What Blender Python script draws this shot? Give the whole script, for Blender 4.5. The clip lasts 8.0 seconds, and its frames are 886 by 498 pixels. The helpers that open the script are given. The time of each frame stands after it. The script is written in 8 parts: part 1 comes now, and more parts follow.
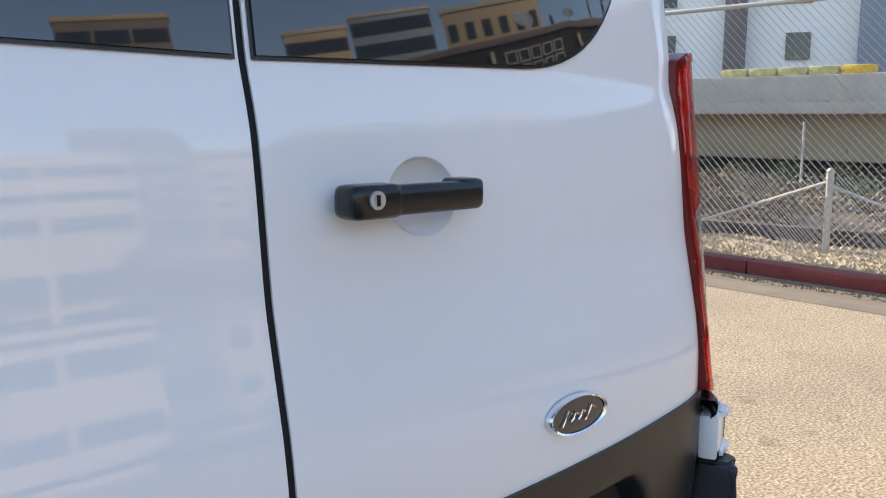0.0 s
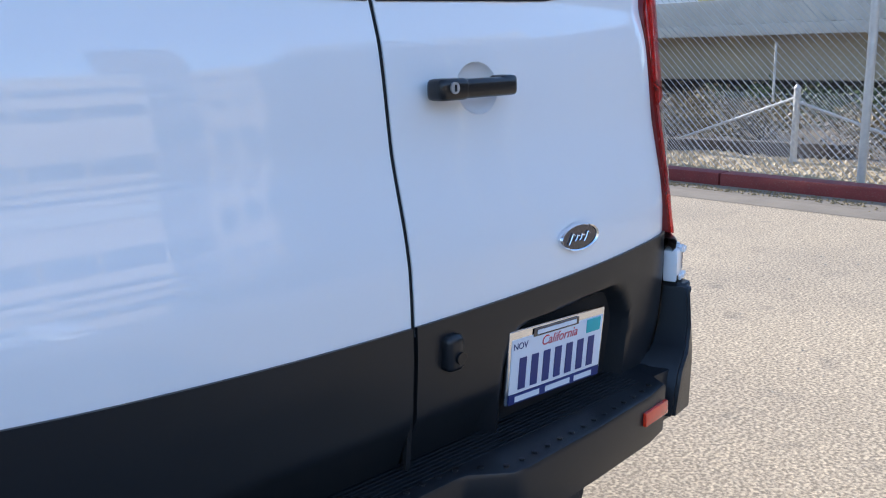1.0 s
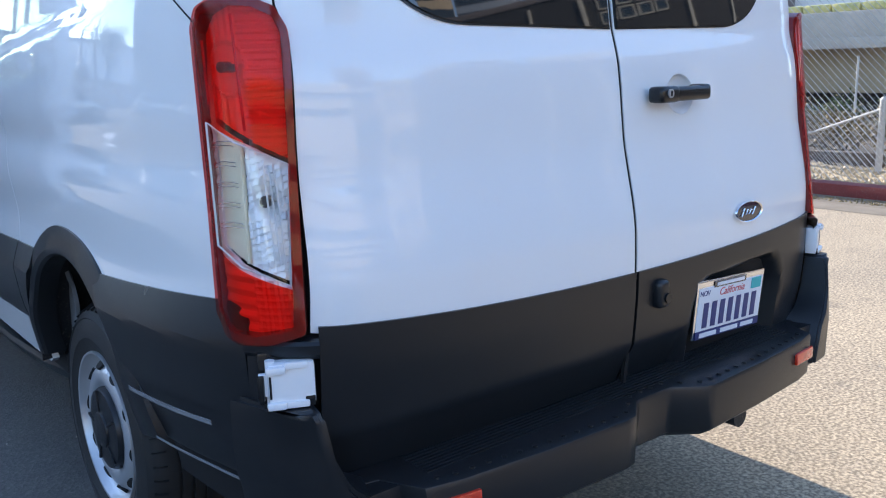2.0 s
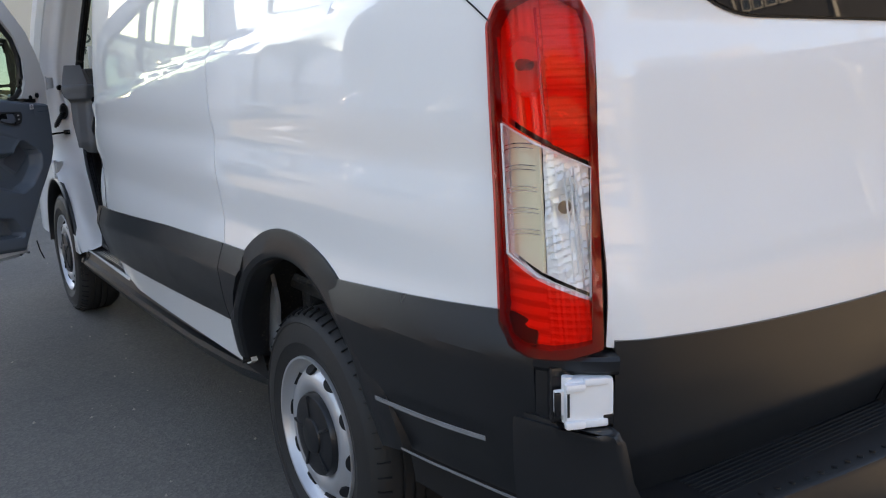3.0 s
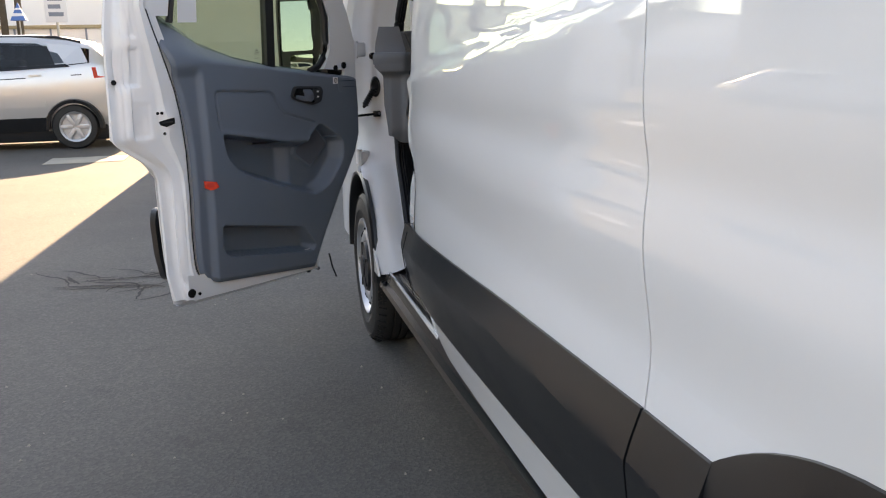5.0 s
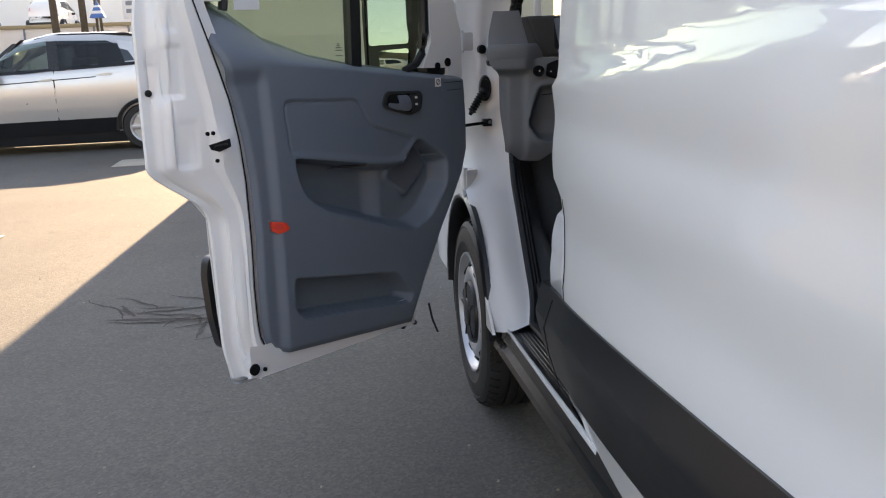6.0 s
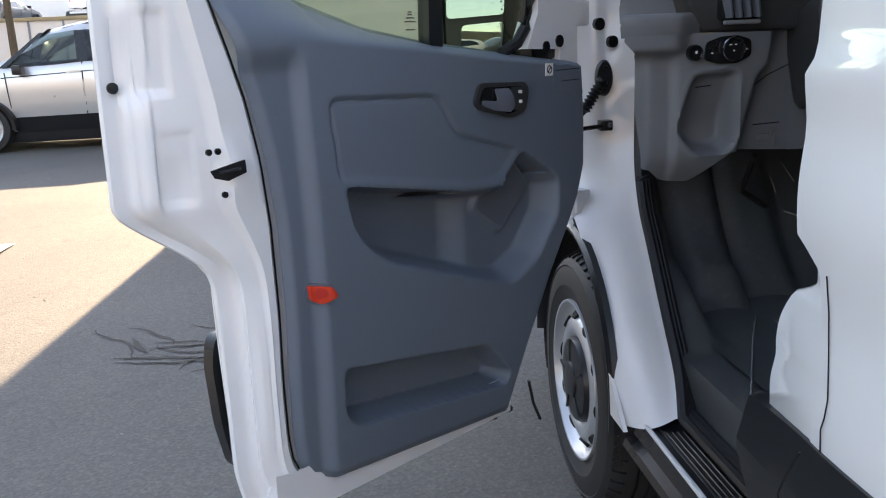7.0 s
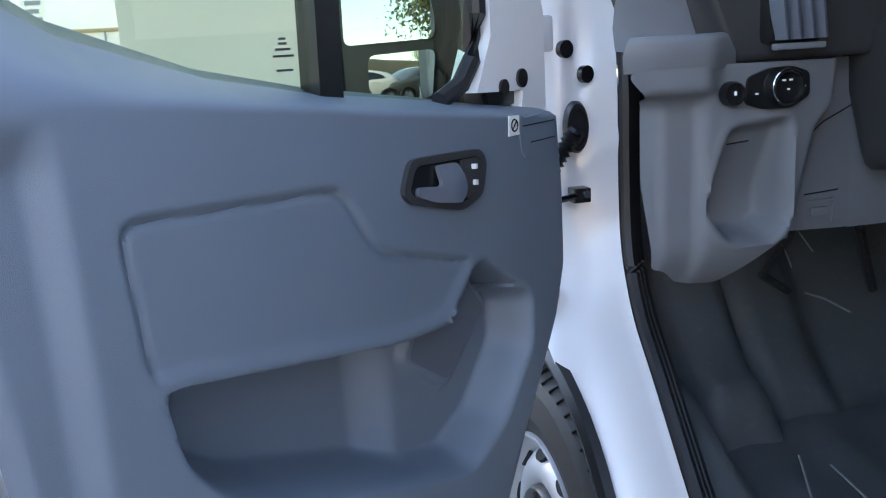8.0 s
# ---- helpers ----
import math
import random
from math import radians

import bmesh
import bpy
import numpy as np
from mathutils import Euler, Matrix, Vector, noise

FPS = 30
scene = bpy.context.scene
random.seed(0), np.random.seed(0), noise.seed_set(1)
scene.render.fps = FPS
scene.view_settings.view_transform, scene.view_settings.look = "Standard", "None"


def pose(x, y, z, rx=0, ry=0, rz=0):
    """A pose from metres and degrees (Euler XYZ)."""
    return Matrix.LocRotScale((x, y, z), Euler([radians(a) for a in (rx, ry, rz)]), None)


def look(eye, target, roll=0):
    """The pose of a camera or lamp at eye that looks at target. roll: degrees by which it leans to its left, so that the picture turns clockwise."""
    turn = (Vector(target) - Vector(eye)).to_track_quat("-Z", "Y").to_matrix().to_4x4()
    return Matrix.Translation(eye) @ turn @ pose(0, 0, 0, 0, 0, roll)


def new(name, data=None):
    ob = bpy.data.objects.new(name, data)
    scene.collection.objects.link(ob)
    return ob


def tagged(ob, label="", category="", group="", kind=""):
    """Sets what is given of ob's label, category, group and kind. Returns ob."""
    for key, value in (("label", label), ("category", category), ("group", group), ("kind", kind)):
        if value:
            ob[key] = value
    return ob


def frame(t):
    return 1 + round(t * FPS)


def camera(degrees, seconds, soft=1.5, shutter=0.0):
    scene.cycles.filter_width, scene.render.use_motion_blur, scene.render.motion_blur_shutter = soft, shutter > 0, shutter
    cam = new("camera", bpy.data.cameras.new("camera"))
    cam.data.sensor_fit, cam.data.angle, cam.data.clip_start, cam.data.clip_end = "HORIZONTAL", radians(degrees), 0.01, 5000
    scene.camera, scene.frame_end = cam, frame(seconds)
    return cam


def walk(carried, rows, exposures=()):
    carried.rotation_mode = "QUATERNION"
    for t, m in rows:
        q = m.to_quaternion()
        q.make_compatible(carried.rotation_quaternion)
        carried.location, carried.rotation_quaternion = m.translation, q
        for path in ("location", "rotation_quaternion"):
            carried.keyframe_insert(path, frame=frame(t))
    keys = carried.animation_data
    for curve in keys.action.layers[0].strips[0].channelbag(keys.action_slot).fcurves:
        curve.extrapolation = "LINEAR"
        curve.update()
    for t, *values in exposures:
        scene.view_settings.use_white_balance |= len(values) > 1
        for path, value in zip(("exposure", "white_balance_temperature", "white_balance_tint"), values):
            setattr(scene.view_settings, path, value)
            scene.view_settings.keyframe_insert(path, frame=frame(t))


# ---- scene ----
cam = camera(54.0, 8.0, soft=1.1)
EXPOSURES = [(0, 1.68, 6900, 14), (0.5, 1.65, 6080, 13), (1, 1.70, 5650, 13), (2.5, 1.96, 6500, 15), (3, 2.05, 8300, 18), (3.5, 2.17, 9215, 20), (4.5, 2.30, 9801, 20), (6, 2.20, 9450, 20), (6.5, 2.23, 9200, 20), (7, 2.56, 8600, 19), (7.5, 3.0, 8000, 17), (8, 3.40, 7338, 17)]
PATH = [
    (0, (-0.463, -0.787, 1.339), (0.847, 0.694, 1.040), 0.2),
    (0.5, (-0.703, -0.994, 1.342), (0.611, 0.47, 0.982), 0.6),
    (1, (-0.957, -1.151, 1.316), (0.362, 0.285, 0.868), -1.4),
    (1.2, (-1.1, -1.184, 1.292), (0.212, 0.263, 0.859), -1.9),
    (2.3, (-1.744, -1.325, 1.338), (-0.59, 0.255, 0.921), -1.5),
    (2.5, (-1.807, -1.257, 1.337), (-0.701, 0.357, 0.922), -1.8),
    (3, (-1.861, -1.004, 1.335), (-0.783, 0.63, 0.927), -2.1),
    (3.5, (-1.778, -0.652, 1.335), (-0.832, 1.064, 0.931), -3.1),
    (3.8, (-1.753, -0.437, 1.309), (-0.896, 1.321, 0.89), -2.2),
    (4, (-1.725, -0.268, 1.322), (-0.909, 1.505, 0.887), -2.0),
    (4.5, (-1.575, 0.104, 1.296), (-0.878, 1.928, 0.86), -1.4),
    (4.7, (-1.52, 0.246, 1.316), (-1.001, 2.128, 0.877), -1.1),
    (5.8, (-1.5, 1.208, 1.3), (-1.117, 3.12, 0.853), -1.5),
    (6, (-1.503, 1.351, 1.326), (-1.209, 3.275, 0.867), -2.3),
    (6.5, (-1.589, 1.799, 1.308), (-1.393, 3.732, 0.833), -2.7),
    (7, (-1.532, 2.2, 1.292), (-1.323, 4.131, 0.815), -2.6),
    (7.5, (-1.481, 2.582, 1.303), (-1.279, 4.509, 0.808), -3.5),
    (8, (-1.458, 2.95, 1.322), (-1.006, 4.844, 0.865), -3.4),
]
walk(cam, [(t, look(eye, target, roll)) for t, eye, target, roll in PATH], EXPOSURES)

# ---- light ----
SUN = Vector((0.20, 2.2, 1.0)).normalized()
world = bpy.data.worlds.new("sky")
scene.world = world
world.use_nodes = True
wn = world.node_tree.nodes
wn.clear()
sky = wn.new("ShaderNodeTexSky")
sky.sky_type = "NISHITA"
sky.sun_disc = False
sky.sun_elevation = math.asin(SUN.z)
sky.sun_rotation = math.atan2(SUN.x, SUN.y)
sky.air_density, sky.dust_density, sky.ozone_density = 1.0, 0.3, 1.0
bg = wn.new("ShaderNodeBackground")
bg.inputs["Strength"].default_value = 0.137
wo = wn.new("ShaderNodeOutputWorld")
world.node_tree.links.new(sky.outputs[0], bg.inputs[0])
world.node_tree.links.new(bg.outputs[0], wo.inputs[0])
sun_data = bpy.data.lights.new("sun", "SUN")
sun_data.energy, sun_data.angle, sun_data.color = 3.3, radians(0.5), (1.0, 0.885, 0.72)
sun = new("sun", sun_data)
sun.matrix_world = look(SUN * 60, (0, 0, 0))


# ---- materials ----
def srgb(r, g, b):
    return tuple(((c / 255) / 12.92 if c / 255 <= 0.04045 else ((c / 255 + 0.055) / 1.055) ** 2.4) for c in (r, g, b))


def material(name, color, rough=0.5, metal=0.0, coat=0.0, vary=0.06, scale=6.0, grain=0.0, grain_scale=400.0, dark=None, dirt=0.0,
             transmission=0.0, ior=1.45, rough_vary=0.06, wave=0.0, wave_scale=8.0, coat_rough=0.02, random_tint=0.0, spec=0.5, coat_ior=1.5):
    """A surface with variation at two scales: broad clouds in colour and gloss, fine grain as relief."""
    m = bpy.data.materials.new(name)
    m.use_nodes = True
    n, l = m.node_tree.nodes, m.node_tree.links
    p = n["Principled BSDF"]
    tc = n.new("ShaderNodeTexCoord")
    big = n.new("ShaderNodeTexNoise")
    big.inputs["Scale"].default_value, big.inputs["Detail"].default_value = scale, 6
    l.new(tc.outputs["Object"], big.inputs["Vector"])
    mix = n.new("ShaderNodeMix")
    mix.data_type = "RGBA"
    lo = dark or tuple(c * (1 - 2 * vary) for c in color)
    hi = tuple(min(1, c * (1 + vary)) for c in color)
    mix.inputs[6].default_value, mix.inputs[7].default_value = (*lo, 1), (*hi, 1)
    l.new(big.outputs[0], mix.inputs[0])
    col = mix.outputs[2]
    if dirt > 0:
        spots = n.new("ShaderNodeTexNoise")
        spots.inputs["Scale"].default_value, spots.inputs["Detail"].default_value = scale * 9, 4
        l.new(tc.outputs["Object"], spots.inputs["Vector"])
        ramp = n.new("ShaderNodeValToRGB")
        ramp.color_ramp.elements[0].position, ramp.color_ramp.elements[1].position = 0.56, 0.72
        ramp.color_ramp.elements[1].color = (dirt, dirt, dirt, 1)
        l.new(spots.outputs[0], ramp.inputs[0])
        d = n.new("ShaderNodeMix")
        d.data_type = "RGBA"
        d.inputs[7].default_value = (0.23, 0.2, 0.165, 1)
        l.new(ramp.outputs[0], d.inputs[0])
        l.new(col, d.inputs[6])
        col = d.outputs[2]
    if random_tint > 0:
        info = n.new("ShaderNodeObjectInfo")
        hsv = n.new("ShaderNodeHueSaturation")
        rng = n.new("ShaderNodeMapRange")
        rng.inputs[3].default_value, rng.inputs[4].default_value = 1 - random_tint, 1 + random_tint
        l.new(info.outputs["Random"], rng.inputs[0])
        l.new(rng.outputs[0], hsv.inputs["Value"])
        l.new(col, hsv.inputs["Color"])
        col = hsv.outputs[0]
    l.new(col, p.inputs["Base Color"])
    rr = n.new("ShaderNodeMapRange")
    rr.inputs[3].default_value, rr.inputs[4].default_value = max(0.0, rough - rough_vary), min(1.0, rough + rough_vary)
    l.new(big.outputs[0], rr.inputs[0])
    l.new(rr.outputs[0], p.inputs["Roughness"])
    p.inputs["Metallic"].default_value = metal
    p.inputs["Specular IOR Level"].default_value, p.inputs["Coat IOR"].default_value = spec, coat_ior
    p.inputs["Coat Weight"].default_value, p.inputs["Coat Roughness"].default_value = coat, coat_rough
    p.inputs["Transmission Weight"].default_value, p.inputs["IOR"].default_value = transmission, ior
    height = None
    if grain > 0:
        fine = n.new("ShaderNodeTexNoise")
        fine.inputs["Scale"].default_value, fine.inputs["Detail"].default_value = grain_scale, 3
        l.new(tc.outputs["Object"], fine.inputs["Vector"])
        bump = n.new("ShaderNodeBump")
        bump.inputs["Strength"].default_value, bump.inputs["Distance"].default_value = grain, 0.002
        l.new(fine.outputs[0], bump.inputs["Height"])
        height = bump
    if wave > 0:
        slow = n.new("ShaderNodeTexNoise")
        slow.inputs["Scale"].default_value, slow.inputs["Detail"].default_value = wave_scale, 1
        l.new(tc.outputs["Object"], slow.inputs["Vector"])
        b2 = n.new("ShaderNodeBump")
        b2.inputs["Strength"].default_value, b2.inputs["Distance"].default_value = wave, 0.01
        l.new(slow.outputs[0], b2.inputs["Height"])
        if height:
            l.new(height.outputs[0], b2.inputs["Normal"])
        height = b2
    if height:
        l.new(height.outputs[0], p.inputs["Normal"])
        if coat > 0 and wave > 0:
            l.new(height.outputs[0], p.inputs["Coat Normal"])
    return m


WHITE = material("white_paint", (0.80, 0.80, 0.80), 0.35, coat=1.0, vary=0.012, scale=1.4, rough_vary=0.03, spec=0.05, coat_ior=1.6, coat_rough=0.022)
WHITE_JAMB = material("white_jamb_paint", (0.78, 0.785, 0.80), 0.4, coat=0.8, vary=0.03, scale=5, coat_rough=0.06)
BLACK = material("black_grained_plastic", (0.0135, 0.0145, 0.0165), 0.30, vary=0.15, scale=5, grain=0.14, grain_scale=900)
BLACK_SMOOTH = material("black_smooth_plastic", (0.012, 0.012, 0.013), 0.22, vary=0.1, scale=8)
GAP = material("black_gap", (0.006, 0.006, 0.007), 0.8, vary=0.1)
RUBBER = material("tyre_rubber", (0.02, 0.02, 0.021), 0.62, vary=0.25, scale=10, grain=0.3, grain_scale=300, dark=(0.013, 0.012, 0.011))
SEAL = material("rubber_seal", (0.016, 0.016, 0.018), 0.45, vary=0.2, scale=30)
STEEL = material("silver_wheel_paint", (0.52, 0.53, 0.55), 0.38, metal=0.6, vary=0.08, scale=9, coat=0.3)
CHROME = material("chrome", (0.85, 0.86, 0.88), 0.06, metal=1.0, vary=0.03)
DARK_METAL = material("dark_underbody", (0.035, 0.035, 0.037), 0.6, metal=0.3, vary=0.3, scale=14, dirt=0.35)
LINER = material("arch_liner", (0.24, 0.25, 0.265), 0.6, vary=0.2, scale=12, dirt=0.4)
TRIM = material("blue_grey_door_trim", (0.130, 0.161, 0.202), 0.48, vary=0.05, scale=3, grain=0.25, grain_scale=1100)
TRIM_DARK = material("dark_door_insert", (0.105, 0.12, 0.15), 0.65, vary=0.06, scale=4, grain=0.45, grain_scale=1500)
DASH = material("grey_dash_plastic", (0.150, 0.158, 0.174), 0.55, vary=0.05, scale=4, grain=0.25, grain_scale=1100)
DASH_DARK = material("dark_dash_plastic", (0.036, 0.036, 0.038), 0.5, vary=0.12, scale=6, grain=0.3, grain_scale=1000)
CARPET = material("black_floor_mat", (0.072, 0.080, 0.086), 0.5, vary=0.25, scale=7, grain=0.8, grain_scale=700, dirt=0.12)
REFLECTOR = material("silver_reflector", (0.95, 0.95, 0.95), 0.25, metal=0.15, vary=0.05)
REFLECTOR_RED = material("red_reflector", (0.78, 0.045, 0.015), 0.14, coat=1.0, vary=0.15, scale=60, grain=0.5, grain_scale=500)
TINT = material("dark_tinted_glass", (0.01, 0.012, 0.014), 0.03, coat=1.0, vary=0.05, rough_vary=0.01)
MIRROR = material("mirror_glass", (0.24, 0.28, 0.30), 0.01, metal=1.0, vary=0.01, rough_vary=0.01)
WHITE_TEXT = material("white_marking", (0.75, 0.75, 0.76), 0.5, vary=0.03)
PLATE_WHITE = material("plate_white", (0.72, 0.75, 0.80), 0.35, vary=0.03, scale=30)
PLATE_BLUE = material("plate_blue", (0.02, 0.035, 0.16), 0.4, vary=0.05)
PLATE_RED = material("plate_red", (0.5, 0.03, 0.05), 0.4, vary=0.05)
PLATE_TEAL = material("plate_teal", (0.03, 0.42, 0.45), 0.4, vary=0.05)
NAVY = material("badge_navy", (0.012, 0.014, 0.03), 0.12, coat=1.0, vary=0.05)


def glass(name, color, rough=0.0, least=0.035):
    m = bpy.data.materials.new(name)
    m.use_nodes = True
    n, l = m.node_tree.nodes, m.node_tree.links
    n.remove(n["Principled BSDF"])
    out = n["Material Output"]
    tr, gl, mx, fr = (n.new(k) for k in ("ShaderNodeBsdfTransparent", "ShaderNodeBsdfGlossy", "ShaderNodeMixShader", "ShaderNodeLayerWeight"))
    tr.inputs[0].default_value = (*color, 1)
    gl.inputs["Roughness"].default_value = rough
    # grazing gloss, the same on both faces of the pane
    power, gloss = n.new("ShaderNodeMath"), n.new("ShaderNodeMath")
    power.operation, gloss.operation = "POWER", "MULTIPLY_ADD"
    power.inputs[1].default_value = 5.0
    gloss.inputs[1].default_value, gloss.inputs[2].default_value = 0.9, least
    l.new(fr.outputs["Facing"], power.inputs[0])
    l.new(power.outputs[0], gloss.inputs[0])
    l.new(gloss.outputs[0], mx.inputs[0])
    l.new(tr.outputs[0], mx.inputs[1])
    l.new(gl.outputs[0], mx.inputs[2])
    l.new(mx.outputs[0], out.inputs[0])
    return m


RED_LENS = glass("red_lens", (0.99, 0.25, 0.17), 0.0, 0.018)
CLEAR_LENS = glass("clear_lens", (0.95, 0.955, 0.96))
SMOKE_LENS = glass("dark_red_lens_edge", (0.92, 0.35, 0.32))
RIM_RED = material("dark_red_lamp_rim", (0.19, 0.018, 0.016), 0.25, vary=0.3, scale=25)
LENS_EDGE = material("red_lens_edge", (0.55, 0.03, 0.02), 0.2, coat=0.6, vary=0.1, scale=20)
CLEAR_TUBE = material("frosted_light_guide", (0.75, 0.78, 0.80), 0.2, vary=0.05)
PALE_PANEL = material("pale_lamp_panel", (0.92, 0.83, 0.60), 0.3, metal=0.0, vary=0.05, scale=12)
BULB = material("dark_bulb", (0.06, 0.05, 0.05), 0.2, coat=0.5, vary=0.2, scale=30)
DOOR_GLASS = glass("green_tinted_glass", (0.76, 0.82, 0.72))
DARK_GLASS = glass("dark_car_glass", (0.28, 0.31, 0.33))
CAR_GLASS = glass("car_glass", (0.62, 0.68, 0.66))


# ---- mesh helpers ----
def part(name, bm, mat, parent=None, label="", smooth=38):
    """Links a bmesh as one mesh object, with hard edges past the given angle."""
    bmesh.ops.remove_doubles(bm, verts=bm.verts, dist=1e-5)
    bm.normal_update()
    for f in bm.faces:
        f.smooth = True
    for e in bm.edges:
        e.smooth = not (len(e.link_faces) == 2 and e.calc_face_angle(0) > radians(smooth))
    me = bpy.data.meshes.new(name)
    bm.to_mesh(me)
    bm.free()
    me.materials.append(mat)
    ob = new(name, me)
    if parent:
        ob.parent = parent
        ob.matrix_parent_inverse = parent.matrix_world.inverted()
    if label:
        ob["label"] = label
    return ob


def empty(name, at=(0, 0, 0), turn=0.0):
    ob = new(name)
    ob.empty_display_size = 0.1
    ob.matrix_world = pose(*at, 0, 0, turn)
    bpy.context.view_layer.update()
    return ob


def block(bm, lo, hi, bevel=0.0, m=None, segments=2):
    """A bevelled box between two corners."""
    lo, hi = Vector(lo), Vector(hi)
    r = bmesh.ops.create_cube(bm, size=1.0, matrix=Matrix.Translation((lo + hi) / 2) @ Matrix.Diagonal((*(hi - lo), 1)))
    vs = r["verts"]
    if bevel:
        es = {e for v in vs for e in v.link_edges}
        b = bmesh.ops.bevel(bm, geom=list(es), offset=bevel, segments=segments, affect="EDGES", profile=0.6)
        vs = list({v for f in b["faces"] for v in f.verts} | {v for v in vs if v.is_valid})
        seen = set()
        stack = list(vs)
        while stack:
            v = stack.pop()
            if v in seen:
                continue
            seen.add(v)
            stack += [e.other_vert(v) for e in v.link_edges]
        vs = list(seen)
    if m:
        bmesh.ops.transform(bm, matrix=m, verts=vs)
    return vs


def disc(bm, r, depth, m, segments=24, r2=None):
    return bmesh.ops.create_cone(bm, cap_ends=True, segments=segments, radius1=r, radius2=r if r2 is None else r2, depth=depth, matrix=m)["verts"]


def lathe(bm, profile, m, segments=48, closed=False):
    """Turns a profile of (radius, along) round the local z axis."""
    rings = []
    for k in range(segments):
        a = 2 * math.pi * k / segments
        rings.append([bm.verts.new(m @ Vector((r * math.cos(a), r * math.sin(a), z))) for r, z in profile])
    n = len(profile)
    for k in range(segments):
        a, b = rings[k], rings[(k + 1) % segments]
        for i in range(n if closed else n - 1):
            j = (i + 1) % n
            bm.faces.new((a[i], b[i], b[j], a[j]))


def tube(bm, points, r, sides=6, closed=False):
    """A round bar along points."""
    pts = [Vector(p) for p in points]
    rings = []
    for i, p in enumerate(pts):
        a = pts[i - 1] if i else (pts[-1] if closed else p)
        b = pts[(i + 1) % len(pts)] if i < len(pts) - 1 or closed else p
        d = (b - a).normalized()
        side = d.cross(Vector((0, 0, 1)) if abs(d.z) < 0.9 else Vector((1, 0, 0))).normalized()
        up = side.cross(d)
        rings.append([bm.verts.new(p + r * (math.cos(t) * side + math.sin(t) * up)) for t in (2 * math.pi * k / sides for k in range(sides))])
    for i in range(len(rings) - (0 if closed else 1)):
        a, b = rings[i], rings[(i + 1) % len(rings)]
        for k in range(sides):
            bm.faces.new((a[k], a[(k + 1) % sides], b[(k + 1) % sides], b[k]))
    if not closed:
        bm.faces.new(rings[0][::-1])
        bm.faces.new(rings[-1])


def text_part(name, words, size, m, mat, parent, lean=0.0):
    """Raised lettering, centred on m's origin, in m's x and y."""
    curve = bpy.data.curves.new(name, "FONT")
    curve.body, curve.size, curve.align_x, curve.extrude, curve.shear = words, size, "CENTER", 0.0004, lean
    holder = bpy.data.objects.new(name, curve)
    scene.collection.objects.link(holder)
    me = bpy.data.meshes.new_from_object(holder.evaluated_get(bpy.context.evaluated_depsgraph_get()))
    bpy.data.objects.remove(holder)
    bpy.data.curves.remove(curve)
    me.name = name
    me.materials.clear()
    me.materials.append(mat)
    me.transform(m)
    ob = new(name, me)
    if parent:
        ob.parent = parent
        ob.matrix_parent_inverse = parent.matrix_world.inverted()
    return ob


def inside(poly, x, y):
    c = False
    for i, (x1, y1) in enumerate(poly):
        x2, y2 = poly[i - 1]
        if (y1 > y) != (y2 > y) and x < (x2 - x1) * (y - y1) / (y2 - y1) + x1:
            c = not c
    return c


def smoothstep(x):
    x = np.clip(x, 0, 1)
    return x * x * (3 - 2 * x)


def poly_distance(poly, x, y):
    """Signed distance to a polygon's edge, positive inside, for arrays."""
    x, y = np.asarray(x, float), np.asarray(y, float)
    best, c = np.full(x.shape, 1e9), np.zeros(x.shape, bool)
    for i, (x2, y2) in enumerate(poly):
        x1, y1 = poly[i - 1]
        dx, dy = x2 - x1, y2 - y1
        t = np.clip(((x - x1) * dx + (y - y1) * dy) / (dx * dx + dy * dy + 1e-12), 0, 1)
        best = np.minimum(best, np.hypot(x - x1 - t * dx, y - y1 - t * dy))
        if y1 != y2:
            c ^= ((y1 > y) != (y2 > y)) & (x < (x2 - x1) * (y - y1) / (y2 - y1) + x1)
    return np.where(c, best, -best)


def rounded(poly, r, n=4):
    """A polygon with its corners rounded."""
    out = []
    for i, p in enumerate(poly):
        a, b, c = Vector(poly[i - 1]), Vector(p), Vector(poly[(i + 1) % len(poly)])
        d1, d2 = (a - b), (c - b)
        k = min(r, d1.length * 0.45, d2.length * 0.45)
        p1, p2 = b + d1.normalized() * k, b + d2.normalized() * k
        for j in range(n + 1):
            t = j / n
            q = p1 * (1 - t) ** 2 + b * 2 * t * (1 - t) + p2 * t * t
            out.append((q.x, q.y))
    return out


